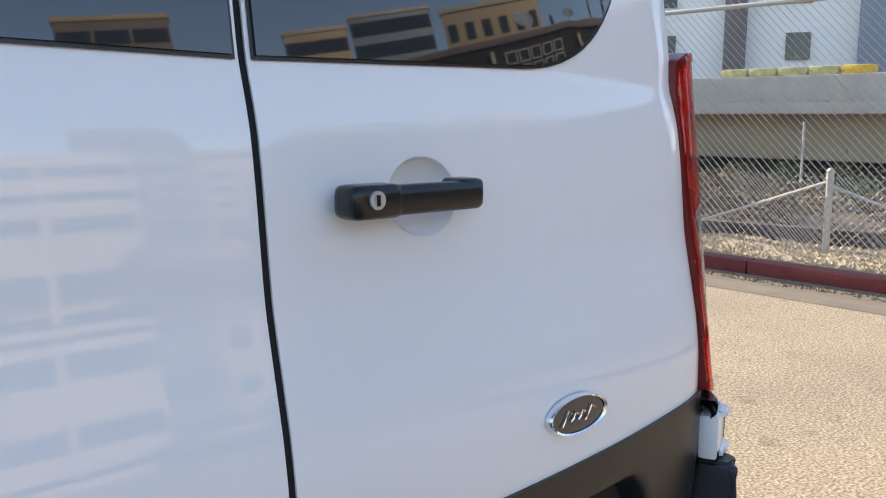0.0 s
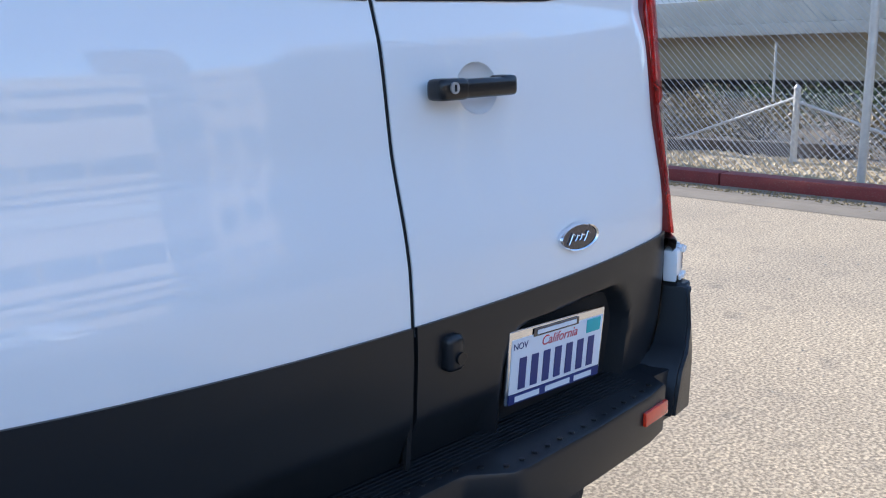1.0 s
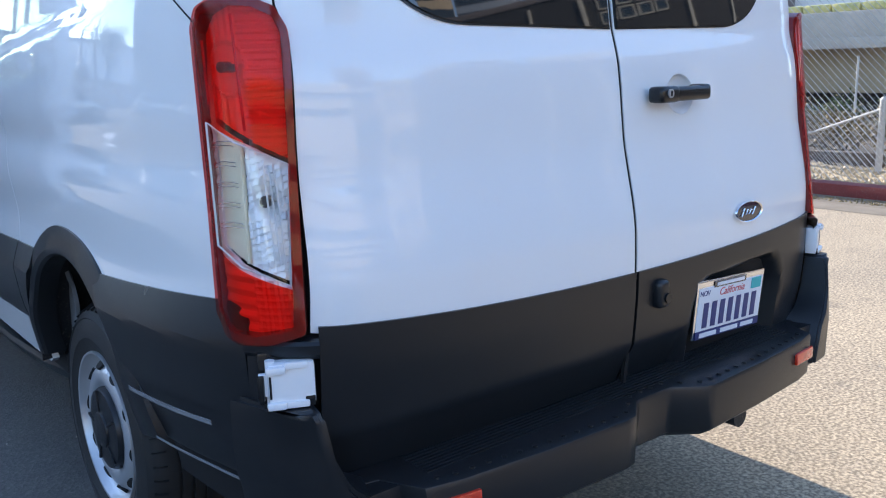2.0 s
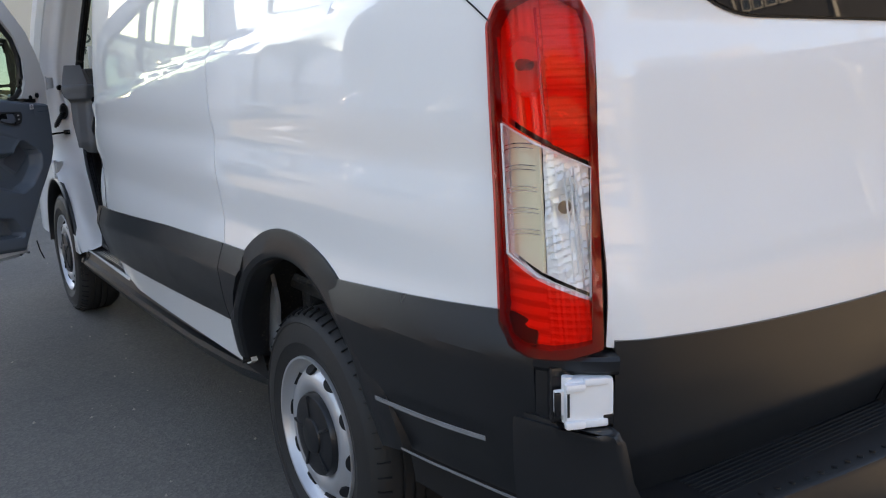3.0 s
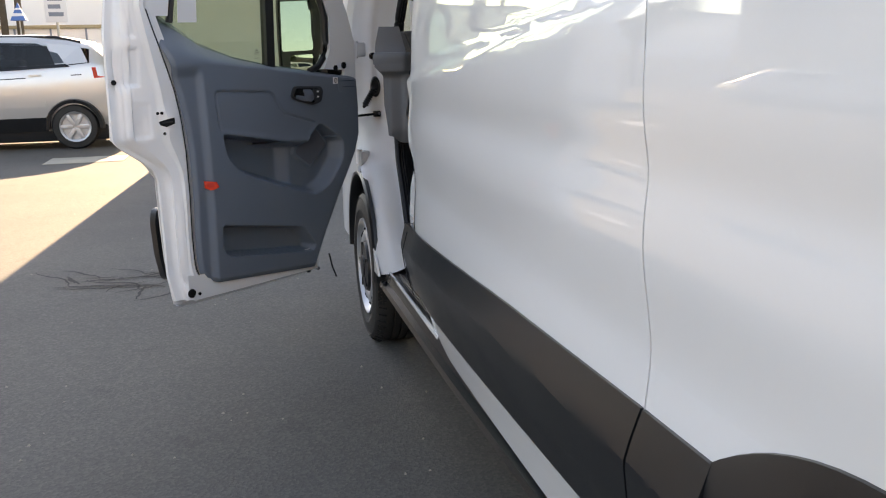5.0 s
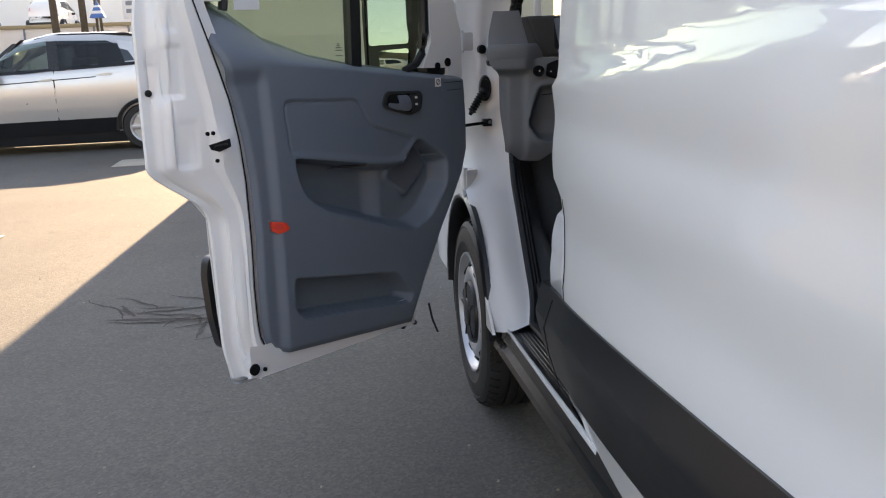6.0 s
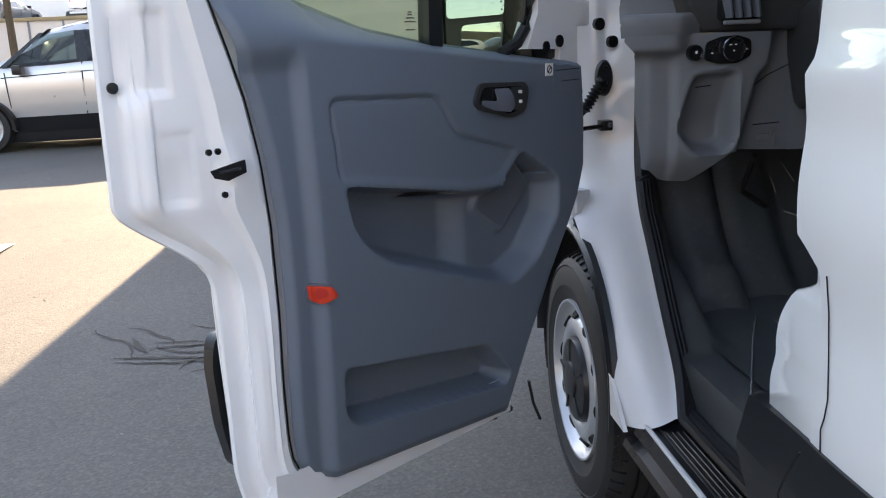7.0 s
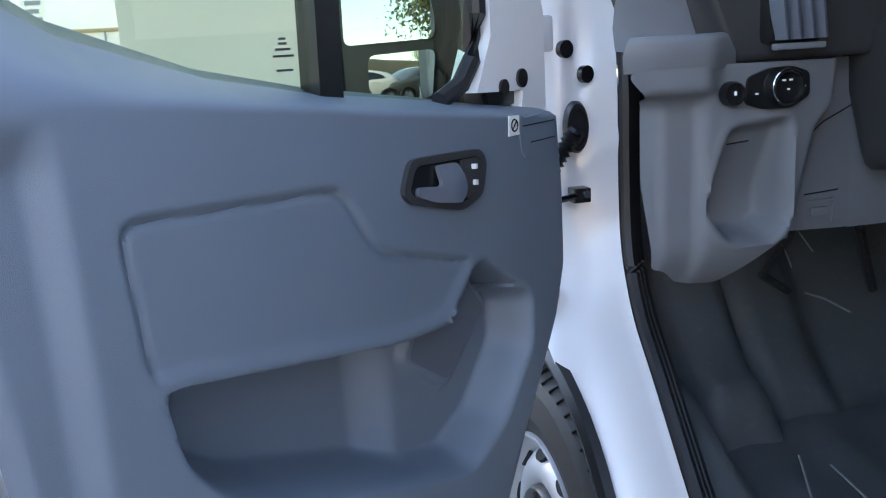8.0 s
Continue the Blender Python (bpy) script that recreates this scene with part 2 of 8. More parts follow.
def sheet(poly, mapf, thick, step=0.05, holes=(), step_v=None, back=True):
    """A plate cut to a flat outline and laid on a curved surface: mapf(u, v, depth) gives the place."""
    bm = bmesh.new()
    bm.faces.new([bm.verts.new((u, v, 0)) for u, v in poly])
    us, vs = [p[0] for p in poly], [p[1] for p in poly]

    def cut(co, no):
        bmesh.ops.bisect_plane(bm, geom=bm.verts[:] + bm.edges[:] + bm.faces[:], dist=1e-6, plane_co=co, plane_no=no)

    for hole in holes:
        for i, b in enumerate(hole):
            a = hole[i - 1]
            cut((a[0], a[1], 0), (b[1] - a[1], a[0] - b[0], 0))
    for axis, lo, hi, st in ((0, min(us), max(us), step), (1, min(vs), max(vs), step_v or step)):
        k = max(1, int(math.ceil((hi - lo) / st)))
        for i in range(1, k):
            c = lo + (hi - lo) * i / k
            cut((c, 0, 0) if axis == 0 else (0, c, 0), (1, 0, 0) if axis == 0 else (0, 1, 0))
    if holes:
        gone = [f for f in bm.faces if any(inside(h, *f.calc_center_median()[:2]) for h in holes)]
        bmesh.ops.delete(bm, geom=gone, context="FACES")
    bmesh.ops.triangulate(bm, faces=[f for f in bm.faces if len(f.verts) > 4])
    if thick:
        r = bmesh.ops.extrude_face_region(bm, geom=bm.faces[:])
        for v in r["geom"]:
            if isinstance(v, bmesh.types.BMVert):
                v.co.z = -1
    for v in bm.verts:
        u, w, d = v.co
        v.co = mapf(u, w, -thick if d < -0.5 else 0.0)
    bmesh.ops.recalc_face_normals(bm, faces=bm.faces)
    return bm


def mirror_x(bm):
    for v in bm.verts:
        v.co.x = -v.co.x
    bmesh.ops.reverse_faces(bm, faces=bm.faces)
    return bm


# ---- ground ----
def asphalt_material():
    m = bpy.data.materials.new("worn_asphalt")
    m.use_nodes = True
    n, l = m.node_tree.nodes, m.node_tree.links
    p = n["Principled BSDF"]
    tc = n.new("ShaderNodeTexCoord")
    stones = n.new("ShaderNodeTexVoronoi")
    stones.inputs["Scale"].default_value = 95
    fine = n.new("ShaderNodeTexNoise")
    fine.inputs["Scale"].default_value, fine.inputs["Detail"].default_value = 220, 4
    broad = n.new("ShaderNodeTexNoise")
    broad.inputs["Scale"].default_value, broad.inputs["Detail"].default_value = 0.55, 7
    streak = n.new("ShaderNodeTexNoise")
    streak.inputs["Scale"].default_value, streak.inputs["Detail"].default_value = 5.0, 5
    for t in (stones, fine, broad, streak):
        l.new(tc.outputs["Object"], t.inputs["Vector"])
    ramp = n.new("ShaderNodeValToRGB")
    e = ramp.color_ramp.elements
    e[0].position, e[0].color = 0.0, (0.090, 0.086, 0.079, 1)
    e[1].position, e[1].color = 1.0, (0.146, 0.138, 0.124, 1)
    mid = ramp.color_ramp.elements.new(0.5)
    mid.color = (0.110, 0.104, 0.095, 1)
    l.new(stones.outputs["Color"], ramp.inputs[0])
    # tan surface beyond the van, multiplied up to carry sunlight in its colour
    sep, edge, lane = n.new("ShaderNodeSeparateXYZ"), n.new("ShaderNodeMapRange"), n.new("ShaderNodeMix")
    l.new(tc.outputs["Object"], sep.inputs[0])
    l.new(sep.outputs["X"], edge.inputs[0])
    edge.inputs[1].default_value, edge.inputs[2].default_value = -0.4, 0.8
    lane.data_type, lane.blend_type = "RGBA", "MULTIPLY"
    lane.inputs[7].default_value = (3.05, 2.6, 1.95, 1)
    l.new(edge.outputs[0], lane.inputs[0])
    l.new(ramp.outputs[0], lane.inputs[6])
    # pale and dark grit shows most on that brightened side
    grit, fleck, part_of = n.new("ShaderNodeValToRGB"), n.new("ShaderNodeMix"), n.new("ShaderNodeMath")
    grit.color_ramp.elements[0].position, grit.color_ramp.elements[0].color = 0.40, (0.55, 0.53, 0.50, 1)
    grit.color_ramp.elements[1].position, grit.color_ramp.elements[1].color = 0.62, (1.45, 1.43, 1.38, 1)
    specks = n.new("ShaderNodeTexNoise")
    specks.inputs["Scale"].default_value, specks.inputs["Detail"].default_value = 75, 3
    l.new(tc.outputs["Object"], specks.inputs["Vector"])
    l.new(specks.outputs[0], grit.inputs[0])
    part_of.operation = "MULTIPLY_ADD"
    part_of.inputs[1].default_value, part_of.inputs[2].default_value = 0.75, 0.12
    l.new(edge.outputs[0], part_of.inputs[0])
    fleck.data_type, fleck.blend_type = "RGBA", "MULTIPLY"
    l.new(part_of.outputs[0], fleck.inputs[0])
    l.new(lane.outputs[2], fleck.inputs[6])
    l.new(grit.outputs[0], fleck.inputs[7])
    wear = n.new("ShaderNodeMix")
    wear.data_type, wear.blend_type = "RGBA", "MULTIPLY"
    wear.inputs[0].default_value = 1.0
    wr = n.new("ShaderNodeValToRGB")
    wr.color_ramp.elements[0].position, wr.color_ramp.elements[0].color = 0.38, (0.86, 0.86, 0.87, 1)
    wr.color_ramp.elements[1].position, wr.color_ramp.elements[1].color = 0.62, (1.08, 1.07, 1.05, 1)
    l.new(broad.outputs[0], wr.inputs[0])
    l.new(fleck.outputs[2], wear.inputs[6])
    l.new(wr.outputs[0], wear.inputs[7])
    stain = n.new("ShaderNodeMix")
    stain.data_type = "RGBA"
    sr = n.new("ShaderNodeValToRGB")
    sr.color_ramp.elements[0].position, sr.color_ramp.elements[1].position = 0.60, 0.78
    sr.color_ramp.elements[1].color = (0.45, 0.45, 0.45, 1)
    stain.inputs[7].default_value = (0.05, 0.048, 0.046, 1)
    l.new(streak.outputs[0], sr.inputs[0])
    l.new(sr.outputs[0], stain.inputs[0])
    l.new(wear.outputs[2], stain.inputs[6])
    l.new(stain.outputs[2], p.inputs["Base Color"])
    p.inputs["Roughness"].default_value = 0.85
    add = n.new("ShaderNodeMath")
    add.operation = "ADD"
    l.new(stones.outputs["Distance"], add.inputs[0])
    l.new(fine.outputs[0], add.inputs[1])
    bump = n.new("ShaderNodeBump")
    bump.inputs["Strength"].default_value, bump.inputs["Distance"].default_value = 0.30, 0.005
    l.new(add.outputs[0], bump.inputs["Height"])
    l.new(bump.outputs[0], p.inputs["Normal"])
    return m


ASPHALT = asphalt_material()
CONCRETE = material("weathered_concrete", (0.46, 0.42, 0.35), 0.85, vary=0.14, scale=3, grain=0.5, grain_scale=150, dirt=0.3)
GUTTER = material("gutter_concrete", (0.20, 0.165, 0.12), 0.85, vary=0.18, scale=3, grain=0.5, grain_scale=150, dirt=0.3)
CONCRETE_TAN = material("tan_concrete", (0.36, 0.30, 0.19), 0.85, vary=0.14, scale=1.2, grain=0.4, grain_scale=80, dirt=0.3)
RED_PAINT = material("red_curb_paint", (0.19, 0.032, 0.028), 0.7, vary=0.18, scale=8, grain=0.4, grain_scale=180, dirt=0.3)
GRAVEL = material("pale_gravel", (0.42, 0.33, 0.20), 0.9, vary=0.2, scale=20, grain=0.8, grain_scale=120)
GALV = material("galvanised_steel", (0.50, 0.49, 0.46), 0.5, metal=0.5, vary=0.12, scale=20)
SOIL = material("dry_soil", (0.15, 0.115, 0.075), 0.95, vary=0.3, scale=3, grain=0.9, grain_scale=60, dirt=0.4)
SHADE_WALL = material("under_deck_shade", (0.05, 0.047, 0.045), 0.9, vary=0.2, scale=2)
PALE_WALL = material("pale_stucco", (0.52, 0.51, 0.45), 0.85, vary=0.05, scale=1.5, grain=0.4, grain_scale=120)
WHITE_WALL = material("white_facade", (0.78, 0.75, 0.73), 0.8, vary=0.05, scale=0.4)
GREY_WALL = material("grey_facade", (0.22, 0.25, 0.30), 0.6, vary=0.1, scale=0.5)
BROWN_WALL = material("brown_facade", (0.17, 0.14, 0.13), 0.7, vary=0.1, scale=0.5)
TAN_WALL = material("tan_facade", (0.42, 0.33, 0.22), 0.8, vary=0.1, scale=0.3)
WINDOW_DARK = material("dark_window", (0.03, 0.04, 0.05), 0.08, vary=0.2, scale=2)
LEAF = material("leaves", (0.075, 0.10, 0.03), 0.7, vary=0.4, scale=6)
LEAF_DRY = material("dry_shrub", (0.20, 0.15, 0.07), 0.8, vary=0.3, scale=9)
BARK = material("bark", (0.10, 0.078, 0.055), 0.9, vary=0.25, scale=12, grain=0.8, grain_scale=60)
SILVER = material("silver_car_paint", (0.62, 0.61, 0.60), 0.3, metal=0.5, coat=1.0, vary=0.02, scale=2)

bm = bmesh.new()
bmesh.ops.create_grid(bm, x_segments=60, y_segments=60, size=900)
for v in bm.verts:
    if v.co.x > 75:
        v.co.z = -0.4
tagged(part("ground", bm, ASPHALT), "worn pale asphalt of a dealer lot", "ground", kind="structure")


# ---- van: body surface ----
def smooth_curve(ctrl, step=0.01):
    pts = [Vector((*p, 0)) for p in ctrl]
    pts = [2 * pts[0] - pts[1]] + pts + [2 * pts[-1] - pts[-2]]
    out = []
    for i in range(1, len(pts) - 2):
        p0, p1, p2, p3 = pts[i - 1 : i + 3]
        k = max(2, int((p2 - p1).length / step))
        for j in range(k):
            t = j / k
            out.append(0.5 * (2 * p1 + (p2 - p0) * t + (2 * p0 - 5 * p1 + 4 * p2 - p3) * t * t + (3 * p1 - p0 - 3 * p2 + p3) * t ** 3))
    out.append(pts[-2])
    xy = np.array([(p.x, p.y) for p in out])
    s = np.r_[0, np.cumsum(np.hypot(*np.diff(xy, axis=0).T))]
    return s, xy


# half plan of the tail: from the middle of the tail round the corner and along the side
PLAN_S, PLAN_XY = smooth_curve([(0, 0), (0.3, 0.002), (0.55, 0.008), (0.72, 0.02), (0.80, 0.03), (0.855, 0.048), (0.905, 0.098), (0.938, 0.172),
                                (0.963, 0.27), (0.984, 0.42), (0.997, 0.65), (1.0, 0.95), (1.0, 1.5), (0.993, 2.2), (0.979, 2.8), (0.963, 3.12), (0.95, 3.26), (0.945, 3.6), (0.94, 4.4)])
SIDE_Z = [0.25, 0.36, 0.45, 0.56, 0.66, 0.80, 0.86, 0.92, 0.98, 1.05, 1.11, 1.155, 1.19, 1.24, 1.30, 1.40, 1.60, 1.95, 2.08]
SIDE_X = [0.90, 0.935, 0.95, 0.972, 0.995, 1.003, 0.999, 0.992, 0.998, 1.006, 1.003, 0.994, 1.0, 1.006, 1.004, 0.998, 0.975, 0.925, 0.88]
TAIL_Z = [0.30, 0.5, 0.60, 0.66, 0.775, 0.86, 0.94, 1.0, 1.08, 1.14, 1.206, 1.266, 1.325, 1.366, 1.40, 1.46, 1.60, 1.95, 2.08]
TAIL_Y = [0.012, 0.004, -0.006, -0.016, -0.025, -0.026, -0.024, -0.015, 0.003, 0.016, 0.023, 0.029, 0.037, 0.048, 0.059, 0.067, 0.09, 0.15, 0.18]


def rounded_profile(zs, values, width):
    """A profile with its corners rounded over the given width, sampled every 4 mm."""
    grid = np.arange(0.1, 2.3, 0.004)
    k = np.exp(-0.5 * (np.arange(-20, 21) * 0.004 / width) ** 2)
    return grid, np.convolve(np.pad(np.interp(grid, zs, values), 20, mode="edge"), k / k.sum(), "valid")


SIDE_PROFILE, TAIL_PROFILE = rounded_profile(SIDE_Z, SIDE_X, 0.018), rounded_profile(TAIL_Z, TAIL_Y, 0.012)


def soft_interp(z, xs, ys, w=0.018):
    if ys is SIDE_X:
        return float(np.interp(z, *SIDE_PROFILE))
    if ys is TAIL_Y:
        return float(np.interp(z, *TAIL_PROFILE))
    return sum(float(np.interp(z + d * w, xs, ys)) for d in (-1, -0.5, 0, 0.5, 1)) / 5


def along(y):
    """The distance along the plan at which the side reaches y."""
    return float(np.interp(y, PLAN_XY[60:, 1], PLAN_S[60:]))


def hull(s, z, out=0.0, even=False):
    """A place on the left half of the body, out metres proud of it."""
    x, y = np.interp(s, PLAN_S, PLAN_XY[:, 0]), np.interp(s, PLAN_S, PLAN_XY[:, 1])
    x2, y2 = np.interp(s + 0.01, PLAN_S, PLAN_XY[:, 0]), np.interp(s + 0.01, PLAN_S, PLAN_XY[:, 1])
    tx, ty = x2 - x, y2 - y
    k = math.hypot(tx, ty) or 1.0
    nx, ny = ty / k, -tx / k
    if s > PLAN_S[-1] - 0.011:
        nx, ny = 1.0, 0.0
    sx = 1.0 if even else soft_interp(z, SIDE_Z, SIDE_X)
    side = smoothstep((s - 0.80) / 0.35)
    # the window field above the rising crease is set in a little
    crease = 1.268 + (2.8 - y) * 0.088
    inset = 0.016 * smoothstep((z - crease) / 0.022) * smoothstep((y - 0.45) / 0.2)
    x = x * (1 + (sx - 1) * side) - inset
    tail = float(np.interp(z, [0.84, 1.44, 2.0], [-0.026, 0.062, 0.165])) if even else soft_interp(z, TAIL_Z, TAIL_Y)
    y = y + tail * (1 - 0.6 * side)
    return Vector((-(x + nx * out), y + ny * out, z))


def on_hull(offset):
    return lambda u, v, d: hull(u, v, offset + d)


def on_tail(offset, flip=False):
    def f(u, v, d):
        p = hull(abs(u), v, offset + d)
        return Vector((-p.x if u > 0 else p.x, p.y, p.z))
    return f


def lamp_in(z):
    """The distance along the plan of the inner edge of the tail lamp."""
    return float(np.interp(z, [0.85, 0.876, 1.09, 1.2, 1.385, 1.44, 1.5], [0.866, 0.860, 0.852, 0.845, 0.832, 0.848, 0.852]))


def on_glass(offset):
    """The rear windows: flat from their lower edge upwards."""
    def f(u, v, d):
        p = hull(abs(u), max(v, 1.43), offset + d)
        return Vector((-p.x if u > 0 else p.x, p.y - 0.155 * max(0.0, 1.43 - v), v))
    return f


van = tagged(empty("van"), "white cargo van with black lower cladding, driver door open", "van")
S_LAMP_IN, S_LAMP_OUT = 0.852, 1.045
S_SEAM, S_B = along(1.495), along(3.19)


def on_clad(side_y=True):
    """Cladding: slopes out from its top edge to a crease, then falls back."""
    def f(u, v, d):
        drop = clad_top_side(float(np.interp(u, PLAN_S, PLAN_XY[:, 1]))) - v
        out = 0.005 + 0.022 * min(1.0, max(0.0, drop / 0.075)) - 0.07 * max(0.0, drop - 0.075)
        return hull(u, v, out + d)
    return f


def clad_top_tail(x):
    return 0.835 + 0.036 * (abs(x) / 0.85) ** 2


def clad_top_side(y):
    return float(np.interp(y, [0.1, 0.74, 1.5, 2.13, 3.2, 3.4], [0.914, 0.872, 0.846, 0.822, 0.756, 0.745]))


# dark inner hull behind all gaps
bm = bmesh.new()
for zs in [np.linspace(0.40, 2.06, 24)]:
    ss = np.r_[np.linspace(0, 1.2, 40), np.linspace(1.25, S_B - 0.05, 30)]
    for sign in (-1, 1):
        rows = []
        for z in zs:
            rows.append([bm.verts.new((p.x * -sign, p.y, p.z)) for p in (hull(s, z, -0.035) for s in ss)])
        for a, b in zip(rows, rows[1:]):
            for i in range(len(ss) - 1):
                c = sum((v.co for v in (a[i], a[i + 1], b[i + 1], b[i])), Vector()) / 4
                if math.hypot(c.y - 1.02, c.z - 0.45) > 0.46:
                    bm.faces.new((a[i], a[i + 1], b[i + 1], b[i]))
part("inner_shell", bm, GAP, van, "black inner shell behind the panel gaps")

# tail doors, white above the cladding
for sign, nm in ((-1, "left"), (1, "right")):
    lo, hi = (-0.848, -0.005) if sign < 0 else (0.005, 0.848)
    xs = np.linspace(lo, hi, 18)
    edge = [(sign * (lamp_in(z) - 0.001), z) for z in (0.86, 1.0, 1.2, 1.3, 1.385, 1.44, 1.5)] + [(sign * 0.847, 2.02)]
    foot = [(float(x), clad_top_tail(x) - 0.02) for x in xs]
    outline = foot[:-1] + edge + [(lo, 2.02)] if sign > 0 else foot[1:] + [(hi, 2.02)] + edge[::-1]
    cup = [(0.224 + 0.055 * math.cos(a), 1.243 + 0.049 * math.sin(a)) for a in np.linspace(0, 2 * math.pi, 22, endpoint=False)]
    arc = [(sign * ((1 - t) ** 2 * 0.43 + 2 * t * (1 - t) * 0.63 + t * t * 0.705), (1 - t) ** 2 * 1.411 + 2 * t * (1 - t) * 1.414 + t * t * 1.62) for t in np.linspace(0, 1, 14)]
    win = [(sign * 0.014, 1.404)] + arc + [(sign * 0.735, 1.93), (sign * 0.014, 1.95)]

    door = part("rear_door", sheet(outline, on_tail(0.0), 0.012, 0.02 if sign > 0 else 0.045, [cup] if sign > 0 else (), 0.012), WHITE, van, "white rear cargo door")
    if sign > 0:
        # finger cup behind the handle
        bm = bmesh.new()
        rings = []
        for k, deep in ((1.02, -0.0004), (0.985, 0.0015), (0.95, 0.006), (0.85, 0.013), (0.6, 0.019), (0.3, 0.022), (0.02, 0.023)):
            ring = []
            for a in np.linspace(0, 2 * math.pi, 44, endpoint=False):
                p = on_tail(0.0)(0.224 + 0.055 * k * math.cos(a), 1.243 + 0.049 * k * math.sin(a), 0)
                ring.append(bm.verts.new((p.x, p.y + deep, p.z)))
            rings.append(ring)
        for a, b in zip(rings, rings[1:]):
            for q in range(44):
                bm.faces.new((a[q], a[(q + 1) % 44], b[(q + 1) % 44], b[q]))
        bmesh.ops.recalc_face_normals(bm, faces=bm.faces)
        part("finger_cup", bm, WHITE, door, "round white finger cup")
    part("window_seal", sheet([(sign * 0.010, 1.399)] + [(x + sign * 0.005, z - 0.005) for x, z in arc] + [(sign * 0.742, 1.95), (sign * 0.010, 1.96)],
                              on_glass(0.003), 0.004, 0.05), BLACK_SMOOTH, door, "black window seal")
    part("window", sheet(win, on_glass(0.006), 0.003, 0.05), TINT, door, "dark privacy glass")
    # black door cladding, with the plate recess on the right door
    xs = np.linspace(lo, hi, 18)
    outline = [(lo, 0.50), (hi, 0.50)] + [(float(x), clad_top_tail(x)) for x in xs[::-1]]
    if sign < 0:
        def leaned(u, v, d):
            p = on_tail(0.006)(u, v, d)
            p.y += 0.35 * max(0.0, 0.652 - v)
            return p
        clad = sheet(outline, leaned, 0.02, 0.05, (), 0.012)
    else:
        pocket = rounded([(0.23, 0.47), (0.665, 0.47), (0.68, 0.70), (0.63, 0.785), (0.27, 0.765), (0.235, 0.70)], 0.04, 4)

        def pressed(u, v, d):
            dist = float(poly_distance(pocket, u, v))
            depth = 0.055 * smoothstep((dist + 0.012) / 0.042) * smoothstep((u - 0.2) / 0.12)
            p = hull(abs(u), v, 0.006 + d)
            return Vector((-p.x, p.y + depth + 0.35 * max(0.0, 0.652 - v) * smoothstep((0.24 - u) / 0.04), p.z))
        clad = sheet(outline, pressed, 0.02, 0.0105)
    part("door_cladding", clad, BLACK, door, "black grained lower cladding")

# black strip added in the door gap in place of its deep shade
bm = sheet([(-0.0055, 0.50), (0.0055, 0.50), (0.0055, 2.0), (-0.0055, 2.0)], on_tail(-0.0035), 0.01, 0.02)
part("door_gap", bm, GAP, van, "black strip standing in for shade in the gap between the doors")

# door handle on the right door
handle = part("handle", (lambda b: (block(b, (-0.098, -0.015, -0.0175), (0.098, 0.014, 0.0175), 0.012, pose(0.182, -0.012, 1.246), 3), b)[1])(bmesh.new()), BLACK_SMOOTH, van, "black door handle")
bm = bmesh.new()
block(bm, (-0.038, -0.0165, -0.0195), (0.034, 0.030, 0.0195), 0.013, pose(0.120, -0.012, 1.246), 3)
part("handle_mount", bm, BLACK_SMOOTH, handle)
bm = bmesh.new()
block(bm, (-0.02, -0.015, -0.0185), (0.02, 0.030, 0.0185), 0.011, pose(0.262, -0.01, 1.248), 3)
part("handle_mount", bm, BLACK_SMOOTH, handle)
bm = bmesh.new()
disc(bm, 0.0105, 0.006, pose(0.111, -0.0285, 1.249, 90))
part("lock", bm, STEEL, handle, "chrome key lock")
bm = bmesh.new()
block(bm, (-0.0016, -0.002, -0.006), (0.0016, 0.002, 0.006), 0, pose(0.111, -0.032, 1.249))
part("keyhole", bm, GAP, handle)

# oval badge
badge = empty("badge", (0.466, hull(0.466, 0.924).y - 0.004, 0.924))
badge.parent = van
bm = bmesh.new()
lathe(bm, [(1.0, 0.0), (1.0, 0.006), (0.96, 0.011), (0.89, 0.009), (0.87, 0.004), (0.0, 0.004)], pose(0.466, hull(0.466, 0.924).y - 0.002, 0.924, 90) @ Matrix.Diagonal((0.063, 0.0285, 1, 1)), 56)
part("rim", bm, CHROME, badge, "chrome oval rim")
bm = bmesh.new()
lathe(bm, [(0.87, 0.0), (0.86, 0.0075), (0.0, 0.0085)], pose(0.466, hull(0.466, 0.924).y - 0.002, 0.924, 90) @ Matrix.Diagonal((0.063, 0.0285, 1, 1)), 56)
part("oval", bm, NAVY, badge, "dark blue oval field")
bm = bmesh.new()
ey = hull(0.466, 0.924).y - 0.0125
for x, h, lean in ((-0.030, 0.011, 0.004), (-0.013, 0.006, 0.002), (0.002, 0.006, 0.002), (0.020, 0.010, 0.004)):
    tube(bm, [(0.466 + x - lean - 0.005, ey, 0.924 - h), (0.466 + x - lean, ey, 0.924 - h * 0.4), (0.466 + x + lean, ey, 0.924 + h), (0.466 + x + lean + 0.007, ey, 0.924 + h * 0.5)], 0.0014)
part("emblem", bm, CHROME, badge, "silver strokes")

# lock cover beside the plate
bm = bmesh.new()
block(bm, (-0.022, -0.028, -0.036), (0.022, 0.01, 0.036), 0.017, pose(0.086, -0.022, 0.768), 4)
cover = part("lock_cover", bm, BLACK, van)
bm = bmesh.new()
disc(bm, 0.012, 0.02, pose(0.092, -0.046, 0.759, 90), 20)
part("lock_button", bm, BLACK_SMOOTH, cover)

